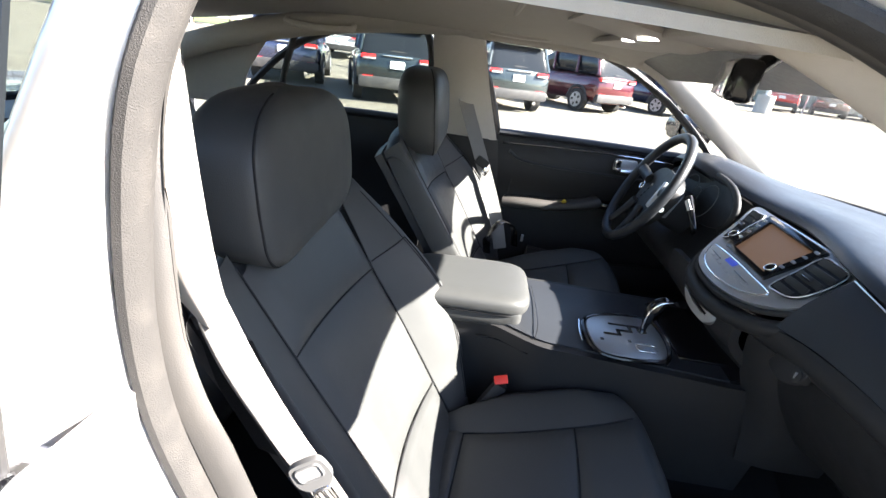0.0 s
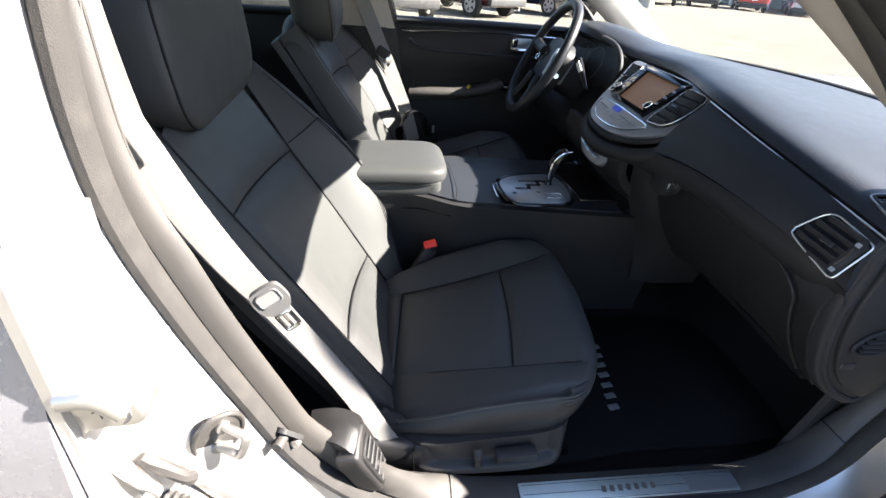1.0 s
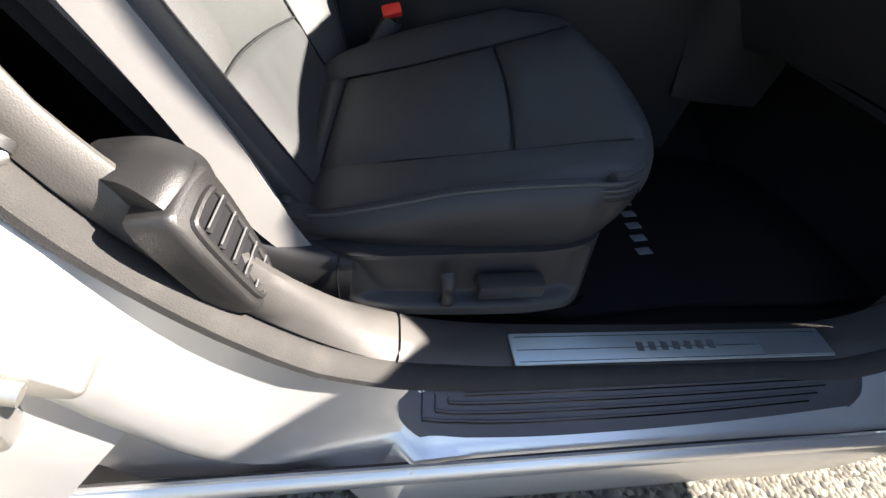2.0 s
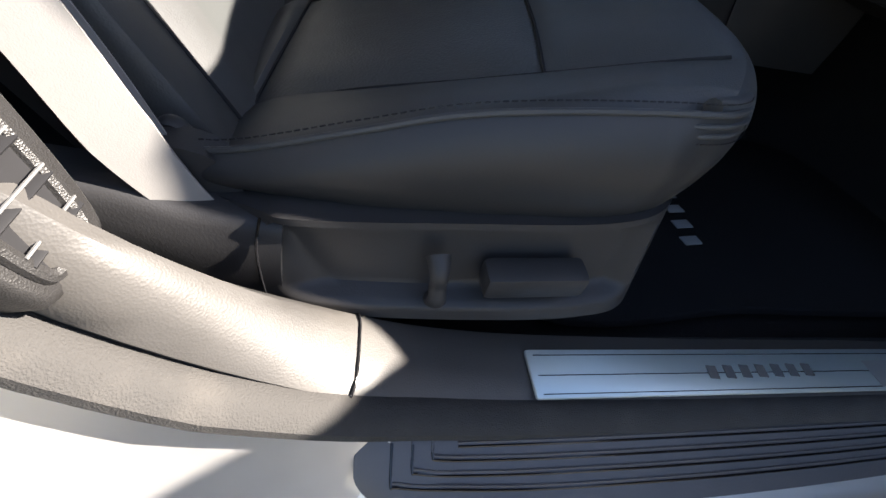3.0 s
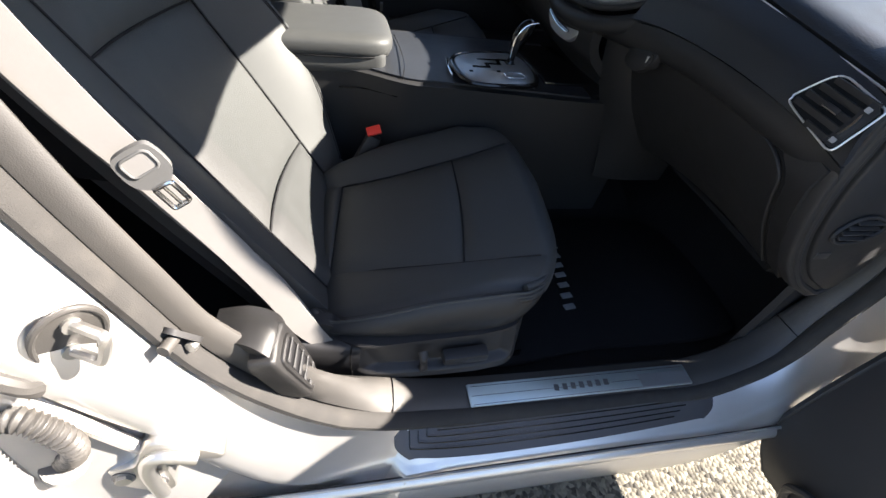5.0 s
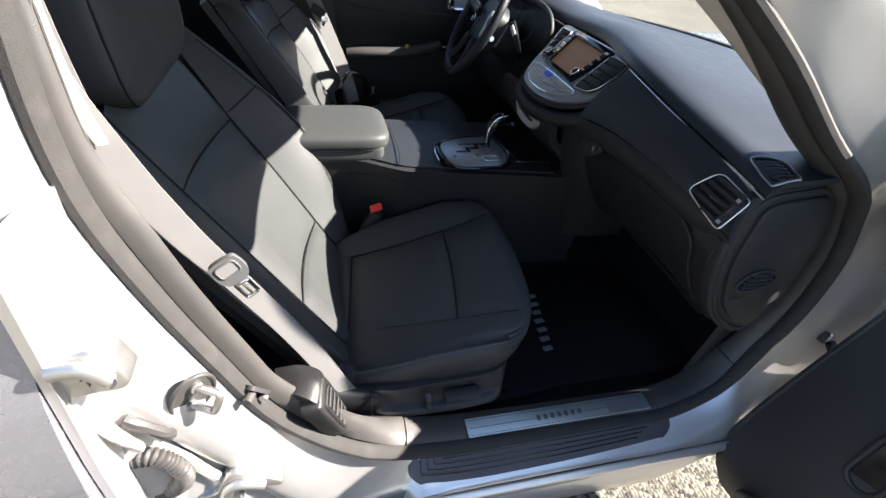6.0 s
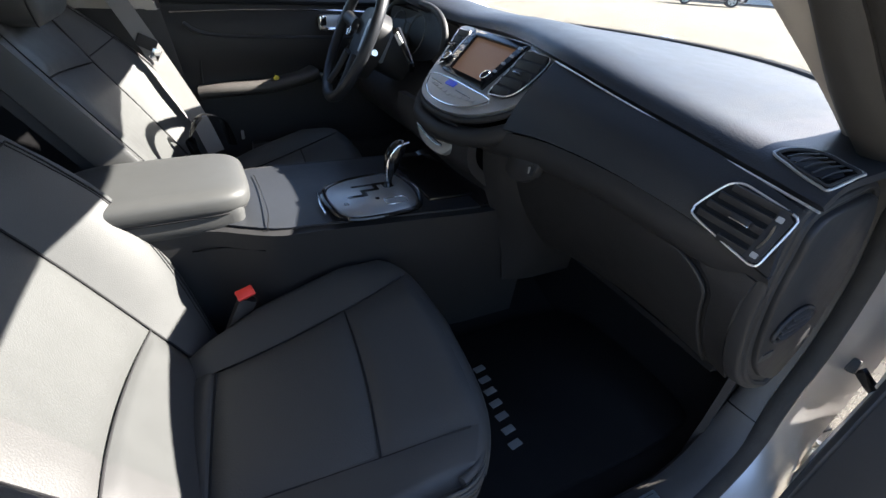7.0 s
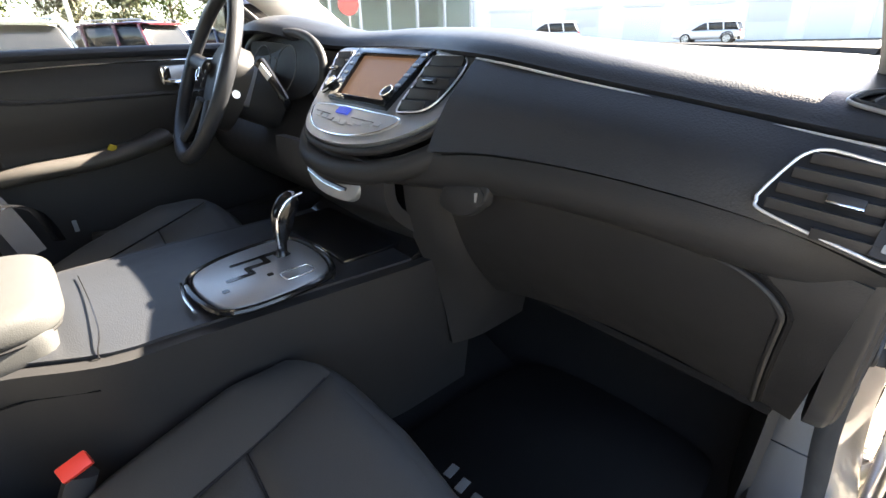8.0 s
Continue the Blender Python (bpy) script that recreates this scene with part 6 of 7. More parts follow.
for k in range(5):
    c = pm + PU * (-0.034 + 0.0155 * k) + PN * 0.0012
    slat = part("slat", box((0.032, 0.0015, 0.007), c, basis(PX, PU) @ Euler((0.75, 0, 0)).to_matrix(), bevel=0.0004), M["slat"], pvent)
    # Paler rods paint in the sun's glint along the dark slats' edges.
    part("sunlit_slat_edge", tube([c - PX * 0.0155 + PN * 0.0024 + PU * 0.0022, c + PX * 0.0155 + PN * 0.0024 + PU * 0.0022], 0.0007, 6, 4), M["tongue"], slat)

# ---------- passenger belt ----------
belt = thing("seat_belt", (-0.26, 0.05, 0.50), "grey webbing seat belt with its tongue", "seat belt")
WEB = [(0.0170, 0.0012), (0.0170, -0.0012), (-0.0170, -0.0012), (-0.0170, 0.0012)]
BELT_PATH = [(-0.530, 0.03, 1.30), (-0.530, 0.03, 1.12), (-0.485, 0.033, 0.98), (-0.432, 0.040, 0.86), (-0.380, 0.047, 0.765), (-0.331, 0.050, 0.680), (-0.286, 0.046, 0.600), (-0.256, 0.038, 0.545), (-0.230, 0.034, 0.509), (-0.214, 0.038, 0.492)]
web = bmesh.new()
sweep(web, curve(BELT_PATH, 60), WEB, up=(0.25, -1, 0.1), scale=lambda q: 1 - 0.6 * max(0, (q - 0.78) / 0.22))
part("webbing", web, M["belt"], belt, "sunlit grey belt webbing")
back = bmesh.new()
sweep(back, curve([(-0.535, 0.045, 1.28), (-0.505, 0.05, 0.98), (-0.400, 0.062, 0.77), (-0.300, 0.065, 0.61), (-0.250, 0.05, 0.52)], 40), WEB, up=(0.25, -1, 0.1))
part("webbing", back, M["belt"], belt)
tx, ty = V((0.46, 0.10, -0.88)).normalized(), V((0.80, 0.2, 0.45))
to = V((-0.386, 0.020, 0.812))
tongue = part("tongue_body", plate(smooth_outline([(-0.024, -0.014), (-0.024, 0.014), (-0.014, 0.021), (0.008, 0.021), (0.020, 0.011), (0.022, 0.0), (0.020, -0.011), (0.008, -0.021), (-0.014, -0.021)], 40), to, tx, ty, -0.008), M["tongue"], belt, "grey belt tongue")
part("tongue_window", plate(rounded(0.019, 0.027, 0.005), to - tx * 0.008, tx, ty, 0.0006), M["belt"], tongue)
part("window_rim", rim(rounded(0.021, 0.029, 0.006), to - tx * 0.008, tx, ty, 0.0018), M["tongue"], tongue)
part("tongue_metal", rim(rounded(0.028, 0.018, 0.003), to + tx * 0.035, tx, ty, 0.0028), M["chrome"], tongue, "bright metal tongue")
part("tongue_metal", box((0.026, 0.0035, 0.003), to + tx * 0.034, basis(tx, ty), bevel=0.001), M["chrome"], tongue)
part("anchor_loop", tube([(-0.259, 0.074, 0.505), (-0.256, 0.072, 0.522), (-0.247, 0.070, 0.537), (-0.237, 0.070, 0.536), (-0.230, 0.072, 0.522), (-0.227, 0.074, 0.505)], 0.0022, 8, 30, up=(0, 1, 0), ry=0.006), M["plastic"], belt)
# driver belt on the far pillar
dbelt = thing("seat_belt", (-0.2, 1.38, 0.7), "dark webbing seat belt at the far pillar", "seat belt")
w2 = bmesh.new()
sweep(w2, curve([(-0.355, 1.395, 1.19), (-0.30, 1.385, 1.06), (-0.235, 1.36, 0.92), (-0.19, 1.34, 0.82), (-0.14, 1.32, 0.70), (-0.11, 1.30, 0.60)], 40), [(0.024, 0.0012), (0.024, -0.0012), (-0.024, -0.0012), (-0.024, 0.0012)], up=(0.2, -1, 0.1))
part("webbing", w2, M["belt"], dbelt)
part("guide", box((0.07, 0.025, 0.04), (-0.36, 1.395, 1.20), Euler((0, 0.4, 0)).to_matrix(), bevel=0.01), M["trim"], dbelt)
part("tongue_body", box((0.05, 0.014, 0.034), (-0.228, 1.345, 0.905), Euler((0, 0.5, 0)).to_matrix(), bevel=0.006), M["plastic"], dbelt)
part("tongue_metal", box((0.022, 0.006, 0.03), (-0.213, 1.338, 0.875), Euler((0, 0.5, 0)).to_matrix(), bevel=0.002), M["chrome"], dbelt)
part("loose_strap", tube([(-0.16, 1.24, 0.60), (-0.17, 1.20, 0.68), (-0.13, 1.22, 0.735), (-0.08, 1.27, 0.70), (-0.06, 1.30, 0.62)], 0.014, 6, 30, ry=0.003), M["gloss"], dbelt)

# ---------- closed rear passenger door, seen past its front edge ----------
rear = thing("rear_door", (-0.9, -0.2, 0.3), "closed silver rear door behind the opening", "car door")


def rear_skin(u, v):
    z = 0.30 + 0.70 * v
    bulge = 0.05 * math.sin(math.pi * min(1, max(0, (z - 0.25) / 0.8)))
    return V((-0.512 - 0.9 * u - 0.03 * max(0, 0.6 - z), -0.165 - bulge + 0.04 * max(0, z - 0.85) / 0.15 * 0.5, z))


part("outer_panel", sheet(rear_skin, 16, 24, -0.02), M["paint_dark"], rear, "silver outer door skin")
part("belt_moulding", tube([(-0.503, -0.185, 1.01), (-0.9, -0.19, 1.012), (-1.4, -0.18, 1.0)], 0.012, 8, 20), M["chrome"], rear)
part("window_pane", sheet(lambda u, v: V((-0.516 - 0.8 * u + 0.045 * v, -0.176 + 0.05 * v ** 1.2, 1.01 + 0.32 * v - 0.12 * u * u * v)), 14, 12, 0.004), M["car_glass"], rear, "dark reflecting window glass")
part("window_edge", tube([(-0.512, -0.178, 1.00), (-0.494, -0.174, 1.14), (-0.479, -0.172, 1.245), (-0.465, -0.16, 1.33)], 0.004, 8, 20), M["rubber"], rear)
part("front_edge", sheet(lambda u, v: V((-0.500 + 0.01 * u, -0.20 + 0.11 * u + 0.02 * abs(v - 0.6), 0.32 + 0.69 * v)), 6, 16, 0.01), M["paint"], rear)
part("door_seal", tube([(-0.452, -0.132, 0.705), (-0.443, -0.130, 0.668), (-0.409, -0.115, 0.577), (-0.353, -0.099, 0.473), (-0.335, -0.094, 0.450)], 0.006, 8, 70), M["rubber"], rear)
part("door_seal", tube([(-0.470, -0.138, 0.685), (-0.449, -0.137, 0.640), (-0.424, -0.125, 0.563), (-0.40, -0.118, 0.52)], 0.008, 8, 60), M["beige"], rear, "pale rear door seal")
part("edge_panel", sheet(net([[(-0.470, -0.137, 0.86), (-0.452, -0.128, 0.70), (-0.41, -0.112, 0.56), (-0.34, -0.095, 0.44)], [(-0.49, -0.152, 0.86), (-0.475, -0.147, 0.68), (-0.445, -0.133, 0.53), (-0.38, -0.12, 0.40)], [(-0.52, -0.175, 0.86), (-0.515, -0.17, 0.66), (-0.49, -0.15, 0.48), (-0.43, -0.14, 0.34)]]), 10, 20, 0.012), M["paint"], rear, "silver door edge")


def hinge_bracket(outline, y, bolts, ridge):
    """A pressed steel hinge bracket standing proud of the door's edge, with bolts and a folded ridge."""
    h = part("hinge", plate(smooth_outline(outline, 60), (0, y + 0.030, 0), (1, 0, 0), (0, 0, 1), 0.030, soft=0.004), M["steel"], rear, "bolted steel hinge")
    part("hinge_arm", tube([(a, y - 0.006, b) for a, b in ridge], 0.009, 10, 24, ry=0.007, up=(0, 1, 0)), M["steel"], h)
    for a, b in bolts:
        part("hinge_bolt", tube([(a, y + 0.001, b), (a + 0.001, y - 0.006, b)], 0.0085, 6, 3), M["steel"], h)
        part("hinge_washer", tube([(a, y + 0.001, b), (a, y - 0.0015, b)], 0.012, 16, 3), M["tongue"], h)
    return h


hinge_bracket([(-0.513, 0.862), (-0.500, 0.890), (-0.466, 0.900), (-0.448, 0.866), (-0.450, 0.850), (-0.478, 0.846), (-0.498, 0.838), (-0.503, 0.805), (-0.511, 0.784), (-0.522, 0.790), (-0.519, 0.830)], -0.188, [(-0.487, 0.876), (-0.467, 0.862), (-0.512, 0.800)], [(-0.500, 0.885), (-0.476, 0.886), (-0.458, 0.868)])
hinge_bracket([(-0.456, 0.498), (-0.458, 0.530), (-0.430, 0.536), (-0.414, 0.568), (-0.394, 0.580), (-0.345, 0.548), (-0.341, 0.534), (-0.385, 0.545), (-0.398, 0.530), (-0.400, 0.475), (-0.425, 0.470)], -0.137, [(-0.444, 0.515), (-0.414, 0.500)], [(-0.412, 0.478), (-0.414, 0.535), (-0.398, 0.562), (-0.362, 0.550)])
part("edge_rod", tube([(-0.482, -0.158, 0.762), (-0.470, -0.160, 0.752), (-0.452, -0.156, 0.725), (-0.448, -0.150, 0.712)], 0.007, 8, 24), M["trim"], rear)
part("edge_channel", tube([(-0.505, -0.172, 0.790), (-0.487, -0.168, 0.745), (-0.478, -0.162, 0.715)], 0.010, 8, 24, ry=0.006), M["beige"], rear, "pale channel in the door's edge")
boot_path = [(-0.505, -0.150, 0.672), (-0.474, -0.155, 0.680), (-0.455, -0.158, 0.664), (-0.446, -0.158, 0.638), (-0.456, -0.152, 0.606), (-0.480, -0.142, 0.575)]
part("cable_boot", tube(boot_path, 0.0105, 12, 150, scale=lambda s: 1.0 + 0.13 * math.sin(s * 150)), M["trim"], rear, "ribbed rubber cable boot")
part("boot_collar", tube([(-0.474, -0.146, 0.582), (-0.482, -0.140, 0.570)], 0.021, 14, 4), M["trim"], rear)

# ---------- open front passenger door ----------
fdoor = thing("front_door", (0.80, -0.1, 0.25), "open front door with black inner trim", "car door")
DW = V((0.03, -1.0, 0)).normalized()


def edge_at(v):
    return sample([V((0.625, -0.150, 0.215)), V((0.605, -0.112, 0.30)), V((0.628, -0.108, 0.42)), V((0.705, -0.108, 0.59)), V((0.790, -0.108, 0.75)), V((0.83, -0.11, 0.93))], v)


def door_inner(u, v):
    e = edge_at(v)
    bulge = 0.03 * math.sin(math.pi * min(1, u * 1.4)) * math.sin(math.pi * min(1, v * 1.3))
    return e + DW * (0.95 * u) + V((-bulge, -0.0, 0))


part("inner_trim", sheet(door_inner, 24, 24, 0.05), M["plastic"], fdoor, "black moulded inner door trim")
part("outer_skin", sheet(lambda u, v: V((0.84, -0.10, 0.35 + 0.63 * v)) + DW * (0.98 * u) + V((0.10 + 0.02 * math.sin(math.pi * v), 0.02, 0)), 16, 16, 0.01), M["paint_dark"], fdoor, "silver outer door skin")
part("hinge_face", sheet(lambda u, v: V((0.80 + 0.13 * u, -0.085 - 0.012 * u, 0.32 + 0.64 * v)), 6, 16, 0.01), M["paint"], fdoor)
speaker = part("speaker_slot", plate(rounded(0.05, 0.12, 0.024), door_inner(0.20, 0.55) + V((-0.014, 0.0, 0)), DW, (0.2, 0, 1), -0.006), M["gloss"], fdoor)
part("slot_rim", rim(rounded(0.056, 0.126, 0.026), door_inner(0.20, 0.55) + V((-0.018, 0, 0)), DW, (0.2, 0, 1), 0.006), M["plastic"], speaker)
part("trim_fold", tube([door_inner(0.06, 0.02) + V((-0.01, 0, 0)), door_inner(0.10, 0.20) + V((-0.012, 0, 0)), door_inner(0.22, 0.30) + V((-0.012, 0, 0)), door_inner(0.5, 0.36) + V((-0.012, 0, 0)), door_inner(0.9, 0.38) + V((-0.01, 0, 0))], 0.008, 8, 40), M["plastic"], fdoor)
part("door_seal", tube([edge_at(v) + V((0.012, 0.006, 0)) for v in (0, 0.2, 0.4, 0.6, 0.8, 1.0)], 0.010, 8, 40), M["rubber"], fdoor)
win_f = part("window_frame", tube([V((0.86, -0.09, 0.94)), V((0.866, -0.17, 1.015)), V((0.868, -0.215, 1.08)), V((0.875, -0.36, 1.165)), V((0.885, -0.58, 1.24)), V((0.89, -0.80, 1.32)), V((0.89, -1.00, 1.33)), V((0.88, -1.06, 1.20)), V((0.88, -1.06, 0.98))], 0.020, 8, 50), M["rubber"], fdoor)
part("window_pane", sheet(lambda u, v: V((0.87, -0.14, 0.96)) + DW * (0.88 * u) + V((0.0, 0.0, (0.07 + 0.30 * u) * v)), 12, 8, 0.004), M["tinted"], win_f)
# Corner panel and mirror: unseen, placed to shape sun on sill and seat.
part("sail_sun_block", sheet(net([[V((0.83, -0.06, 0.90)), V((0.845, -0.06, 0.98)), V((0.86, -0.07, 1.13))], [V((0.85, -0.12, 0.90)), V((0.855, -0.12, 1.00)), V((0.865, -0.125, 1.135))], [V((0.858, -0.165, 0.90)), V((0.862, -0.160, 1.00)), V((0.868, -0.155, 1.125))], [V((0.865, -0.20, 0.90)), V((0.868, -0.20, 0.96)), V((0.87, -0.195, 1.075))], [V((0.880, -0.34, 0.90)), V((0.88, -0.34, 0.96)), V((0.88, -0.34, 1.155))]]), 24, 12, 0.03), M["plastic"], fdoor, "unseen black corner panel blocking sun before the door's window")
part("wing_mirror", tube([(0.91, -0.26, 1.00), (0.96, -0.28, 1.01), (1.03, -0.31, 1.025), (1.09, -0.33, 1.03), (1.115, -0.335, 1.03)], 0.088, 16, 20, ry=0.060, power=0.75, scale=lambda q: 0.42 + 0.58 * math.sin(math.pi * min(1, 0.12 + 0.55 * q))), M["paint_dark"], fdoor, "silver wing mirror housing")
check = part("check_strap", box((0.05, 0.018, 0.028), (0.812, -0.034, 0.570), Euler((0, 0.45, 0.2)).to_matrix(), bevel=0.006), M["plastic"], fdoor, "black door check strap")
part("strap_arm", tube([(0.812, -0.045, 0.568), (0.806, -0.080, 0.550), (0.815, -0.13, 0.535)], 0.008, 8, 10, ry=0.012), M["gloss"], check)
HINGE_Z = 0.375
leaf = part("hinge", box((0.055, 0.012, 0.052), (0.780, -0.040, HINGE_Z), Euler((0, 0.5, 0.25)).to_matrix(), bevel=0.004), M["paint"], fdoor, "silver painted door hinge")
part("hinge_arm", tube([(0.775, -0.046, HINGE_Z - 0.02), (0.765, -0.062, HINGE_Z + 0.005), (0.785, -0.085, HINGE_Z + 0.03), (0.82, -0.10, HINGE_Z + 0.04)], 0.010, 8, 20, ry=0.016), M["paint"], leaf)
part("hinge_pin", tube([(0.772, -0.064, HINGE_Z - 0.032), (0.786, -0.064, HINGE_Z + 0.034)], 0.0075, 10, 6), M["steel"], leaf)
part("hinge_bolt", tube([(0.79, -0.044, HINGE_Z + 0.012), (0.786, -0.055, HINGE_Z + 0.012)], 0.008, 6, 4), M["steel"], leaf)
part("edge_rod", tube([(0.70, -0.085, 0.36), (0.745, -0.085, 0.45), (0.80, -0.085, 0.54), (0.835, -0.085, 0.60)], 0.011, 10, 30), M["paint"], fdoor)

# small raised word on the dark pillar panel behind the belt
part("airbag_word", letters("AIRBAG", 0.017, (-0.458, 0.0805, 0.828), (0.42, -0.04, -0.90), (0.80, -0.35, 0.40), 0.0004), M["white"], shell, "small white word")
part("upper_pillar_trim", sheet(net([[(-0.497, 0.018, 1.33), (-0.499, 0.020, 1.16), (-0.494, 0.020, 1.07), (-0.482, 0.022, 1.00)], [(-0.515, 0.010, 1.33), (-0.520, 0.012, 1.16), (-0.515, 0.012, 1.07), (-0.492, 0.016, 1.00)], [(-0.55, 0.02, 1.33), (-0.555, 0.02, 1.16), (-0.55, 0.02, 1.07), (-0.505, 0.022, 1.00)]]), 8, 20, 0.006), M["beige"], shell, "pale upper trim of the rear pillar")
part("pillar_inner", sheet(net([[(-0.49, 0.085, 0.93), (-0.46, 0.084, 0.85), (-0.43, 0.083, 0.79), (-0.41, 0.083, 0.75)], [(-0.56, 0.10, 0.93), (-0.54, 0.10, 0.85), (-0.51, 0.10, 0.79), (-0.49, 0.10, 0.75)]]), 4, 20, 0.01), M["carpet"], shell)


# ---------- what stands outside ----------
def car_paint(name, base, metal=0.3):
    return mat(name, base, 0.25, metal=metal, vary=0.06, bump=0.0, coat=1.0)


DARK = car_paint("dark_grey_car_paint", (0.016, 0.024, 0.027))
GREY = car_paint("grey_green_car_paint", (0.030, 0.040, 0.041))
RED = car_paint("dark_red_car_paint", (0.065, 0.006, 0.010))
NAVY = car_paint("navy_car_paint", (0.015, 0.02, 0.045))
WHITE = car_paint("white_car_paint", (0.65, 0.66, 0.68), 0.0)
BRIGHT_RED = car_paint("red_car_paint", (0.45, 0.03, 0.03))
BLUE = car_paint("blue_car_paint", (0.03, 0.08, 0.25))
TAIL = mat("tail_lamp_red", (0.55, 0.015, 0.012), 0.2, bump=0.0, coat=0.6)
TYRE = mat("tyre", (0.02, 0.02, 0.02), 0.85, bump_scale=80)
PLATE = mat("number_plate", (0.7, 0.7, 0.68), 0.5, bump=0.0)


def build_suv(name, label, paint, height=1.70, length=4.7, width=1.88):
    """A parked estate-shaped vehicle: nose towards +x, rear at x = 0, standing on z = 0."""
    car = thing(name, (0, 0, 0), label, "car", "parked cars")
    h = height

    def section(x, w, z0, z1, n=24, p=0.55):
        out = []
        for a, b in ring(w / 2, (z1 - z0) / 2, n, p):
            out.append(V((x, a, (z0 + z1) / 2 + b)))
        return out

    def loft(rows):
        bm = bmesh.new()
        rs = [[bm.verts.new(p) for p in r] for r in rows]
        for a, b in zip(rs, rs[1:]):
            for i in range(len(a)):
                k = (i + 1) % len(a)
                bm.faces.new((a[i], a[k], b[k], b[i]))
        bm.faces.new(rs[0])
        bm.faces.new(rs[-1])
        return bm
    L = length
    part("body", loft([section(0.06, width * 0.92, 0.42, 0.60 * h), section(0.12, width * 0.98, 0.34, 0.64 * h), section(0.5, width, 0.30, 0.65 * h), section(0.5 * L, width, 0.28, 0.64 * h), section(0.72 * L, width, 0.30, 0.62 * h), section(0.93 * L, width * 0.96, 0.32, 0.56 * h), section(L, width * 0.86, 0.40, 0.50 * h)]), paint, car)
    part("glasshouse", loft([section(0.10, width * 0.88, 0.58 * h, 0.64 * h), section(0.36, width * 0.80, 0.60 * h, 0.955 * h, p=0.4), section(0.9, width * 0.80, 0.60 * h, 0.975 * h, p=0.4), section(0.52 * L, width * 0.80, 0.60 * h, 0.97 * h, p=0.4), section(0.62 * L, width * 0.80, 0.60 * h, 0.86 * h), section(0.72 * L, width * 0.82, 0.58 * h, 0.63 * h)]), M["car_glass"], car, "dark glass cabin")
    part("roof", loft([section(0.16, width * 0.74, 0.945 * h, 0.975 * h), section(0.5, width * 0.80, 0.95 * h, h), section(0.5 * L, width * 0.78, 0.945 * h, h), section(0.56 * L, width * 0.74, 0.92 * h, 0.965 * h)]), paint, car)
    for side in (-1, 1):
        for x0, x1 in ((0.16, 0.44), (1.15, 1.27), (0.47 * L, 0.50 * L)):
            part("pillar", tube([(x0, side * width * 0.455, 0.63 * h), (x1, side * width * 0.40, 0.95 * h)], 0.05, 8, 6), paint, car)
        part("roof_bar", tube([(0.35, side * 0.66, h), (0.6, side * 0.68, h + 0.05), (0.45 * L, side * 0.67, h + 0.05), (0.5 * L, side * 0.66, h)], 0.02, 6, 20), M["silver"], car)
        part("tail_lamp", box((0.16, 0.34, 0.11), (0.09, side * width * 0.36, 0.575 * h), bevel=0.03), TAIL, car, "red tail lamp")
        part("lamp_glass", box((0.16, 0.30, 0.05), (0.08, side * width * 0.35, 0.555 * h), bevel=0.02), M["silver"], car)
        part("reflector", box((0.05, 0.25, 0.06), (0.05, side * width * 0.36, 0.33 * h), bevel=0.015), TAIL, car)
        for wx in (0.85, 0.79 * L):
            wheel_part = part("wheel", tube([(wx, side * (width / 2 - 0.20), 0.36), (wx, side * (width / 2 + 0.01), 0.36)], 0.36, 24, 4), TYRE, car, "black tyre")
            part("rim", tube([(wx, side * (width / 2 - 0.05), 0.36), (wx, side * (width / 2 + 0.025), 0.36)], 0.24, 20, 4), M["silver"], wheel_part, "alloy wheel rim")
            for k in range(5):
                a = 2 * math.pi * k / 5
                part("rim_gap", box((0.10, 0.03, 0.07), (wx + 0.15 * math.cos(a), side * (width / 2 + 0.018), 0.36 + 0.15 * math.sin(a)), Euler((0, -a, 0)).to_matrix(), bevel=0.01), TYRE, wheel_part)
        part("arch", tube([(0.85 + 0.44 * math.cos(a), side * (width / 2 - 0.02), 0.36 + 0.44 * math.sin(a)) for a in (0.0, 0.8, 1.57, 2.3, 3.14)], 0.05, 8, 20), M["rubber"], car)
    part("bumper", box((0.20, width * 0.94, 0.26), (0.08, 0, 0.27 * h), bevel=0.06), M["rubber"], car, "black rear bumper")
    part("number_plate", box((0.02, 0.34, 0.17), (0.035, 0, 0.50 * h), bevel=0.01), PLATE, car, "plain white plate")
    part("rear_trim", box((0.03, 0.70, 0.035), (0.04, 0, 0.605 * h), bevel=0.01), M["chrome"], car)
    part("exhaust", tube([(0.0, -0.55, 0.30), (0.2, -0.55, 0.30)], 0.05, 10, 4), M["chrome"], car)
    part("rear_wiper", tube([(0.13, -0.25, 0.66 * h), (0.11, 0.15, 0.665 * h)], 0.012, 5, 4), M["rubber"], car)
    return car


def park(car, x, y, heading):
    car.matrix_basis = pose(x, y, -DIP if 9 < y < 21 and x < 9 else 0, 0, 0, heading)
    return car


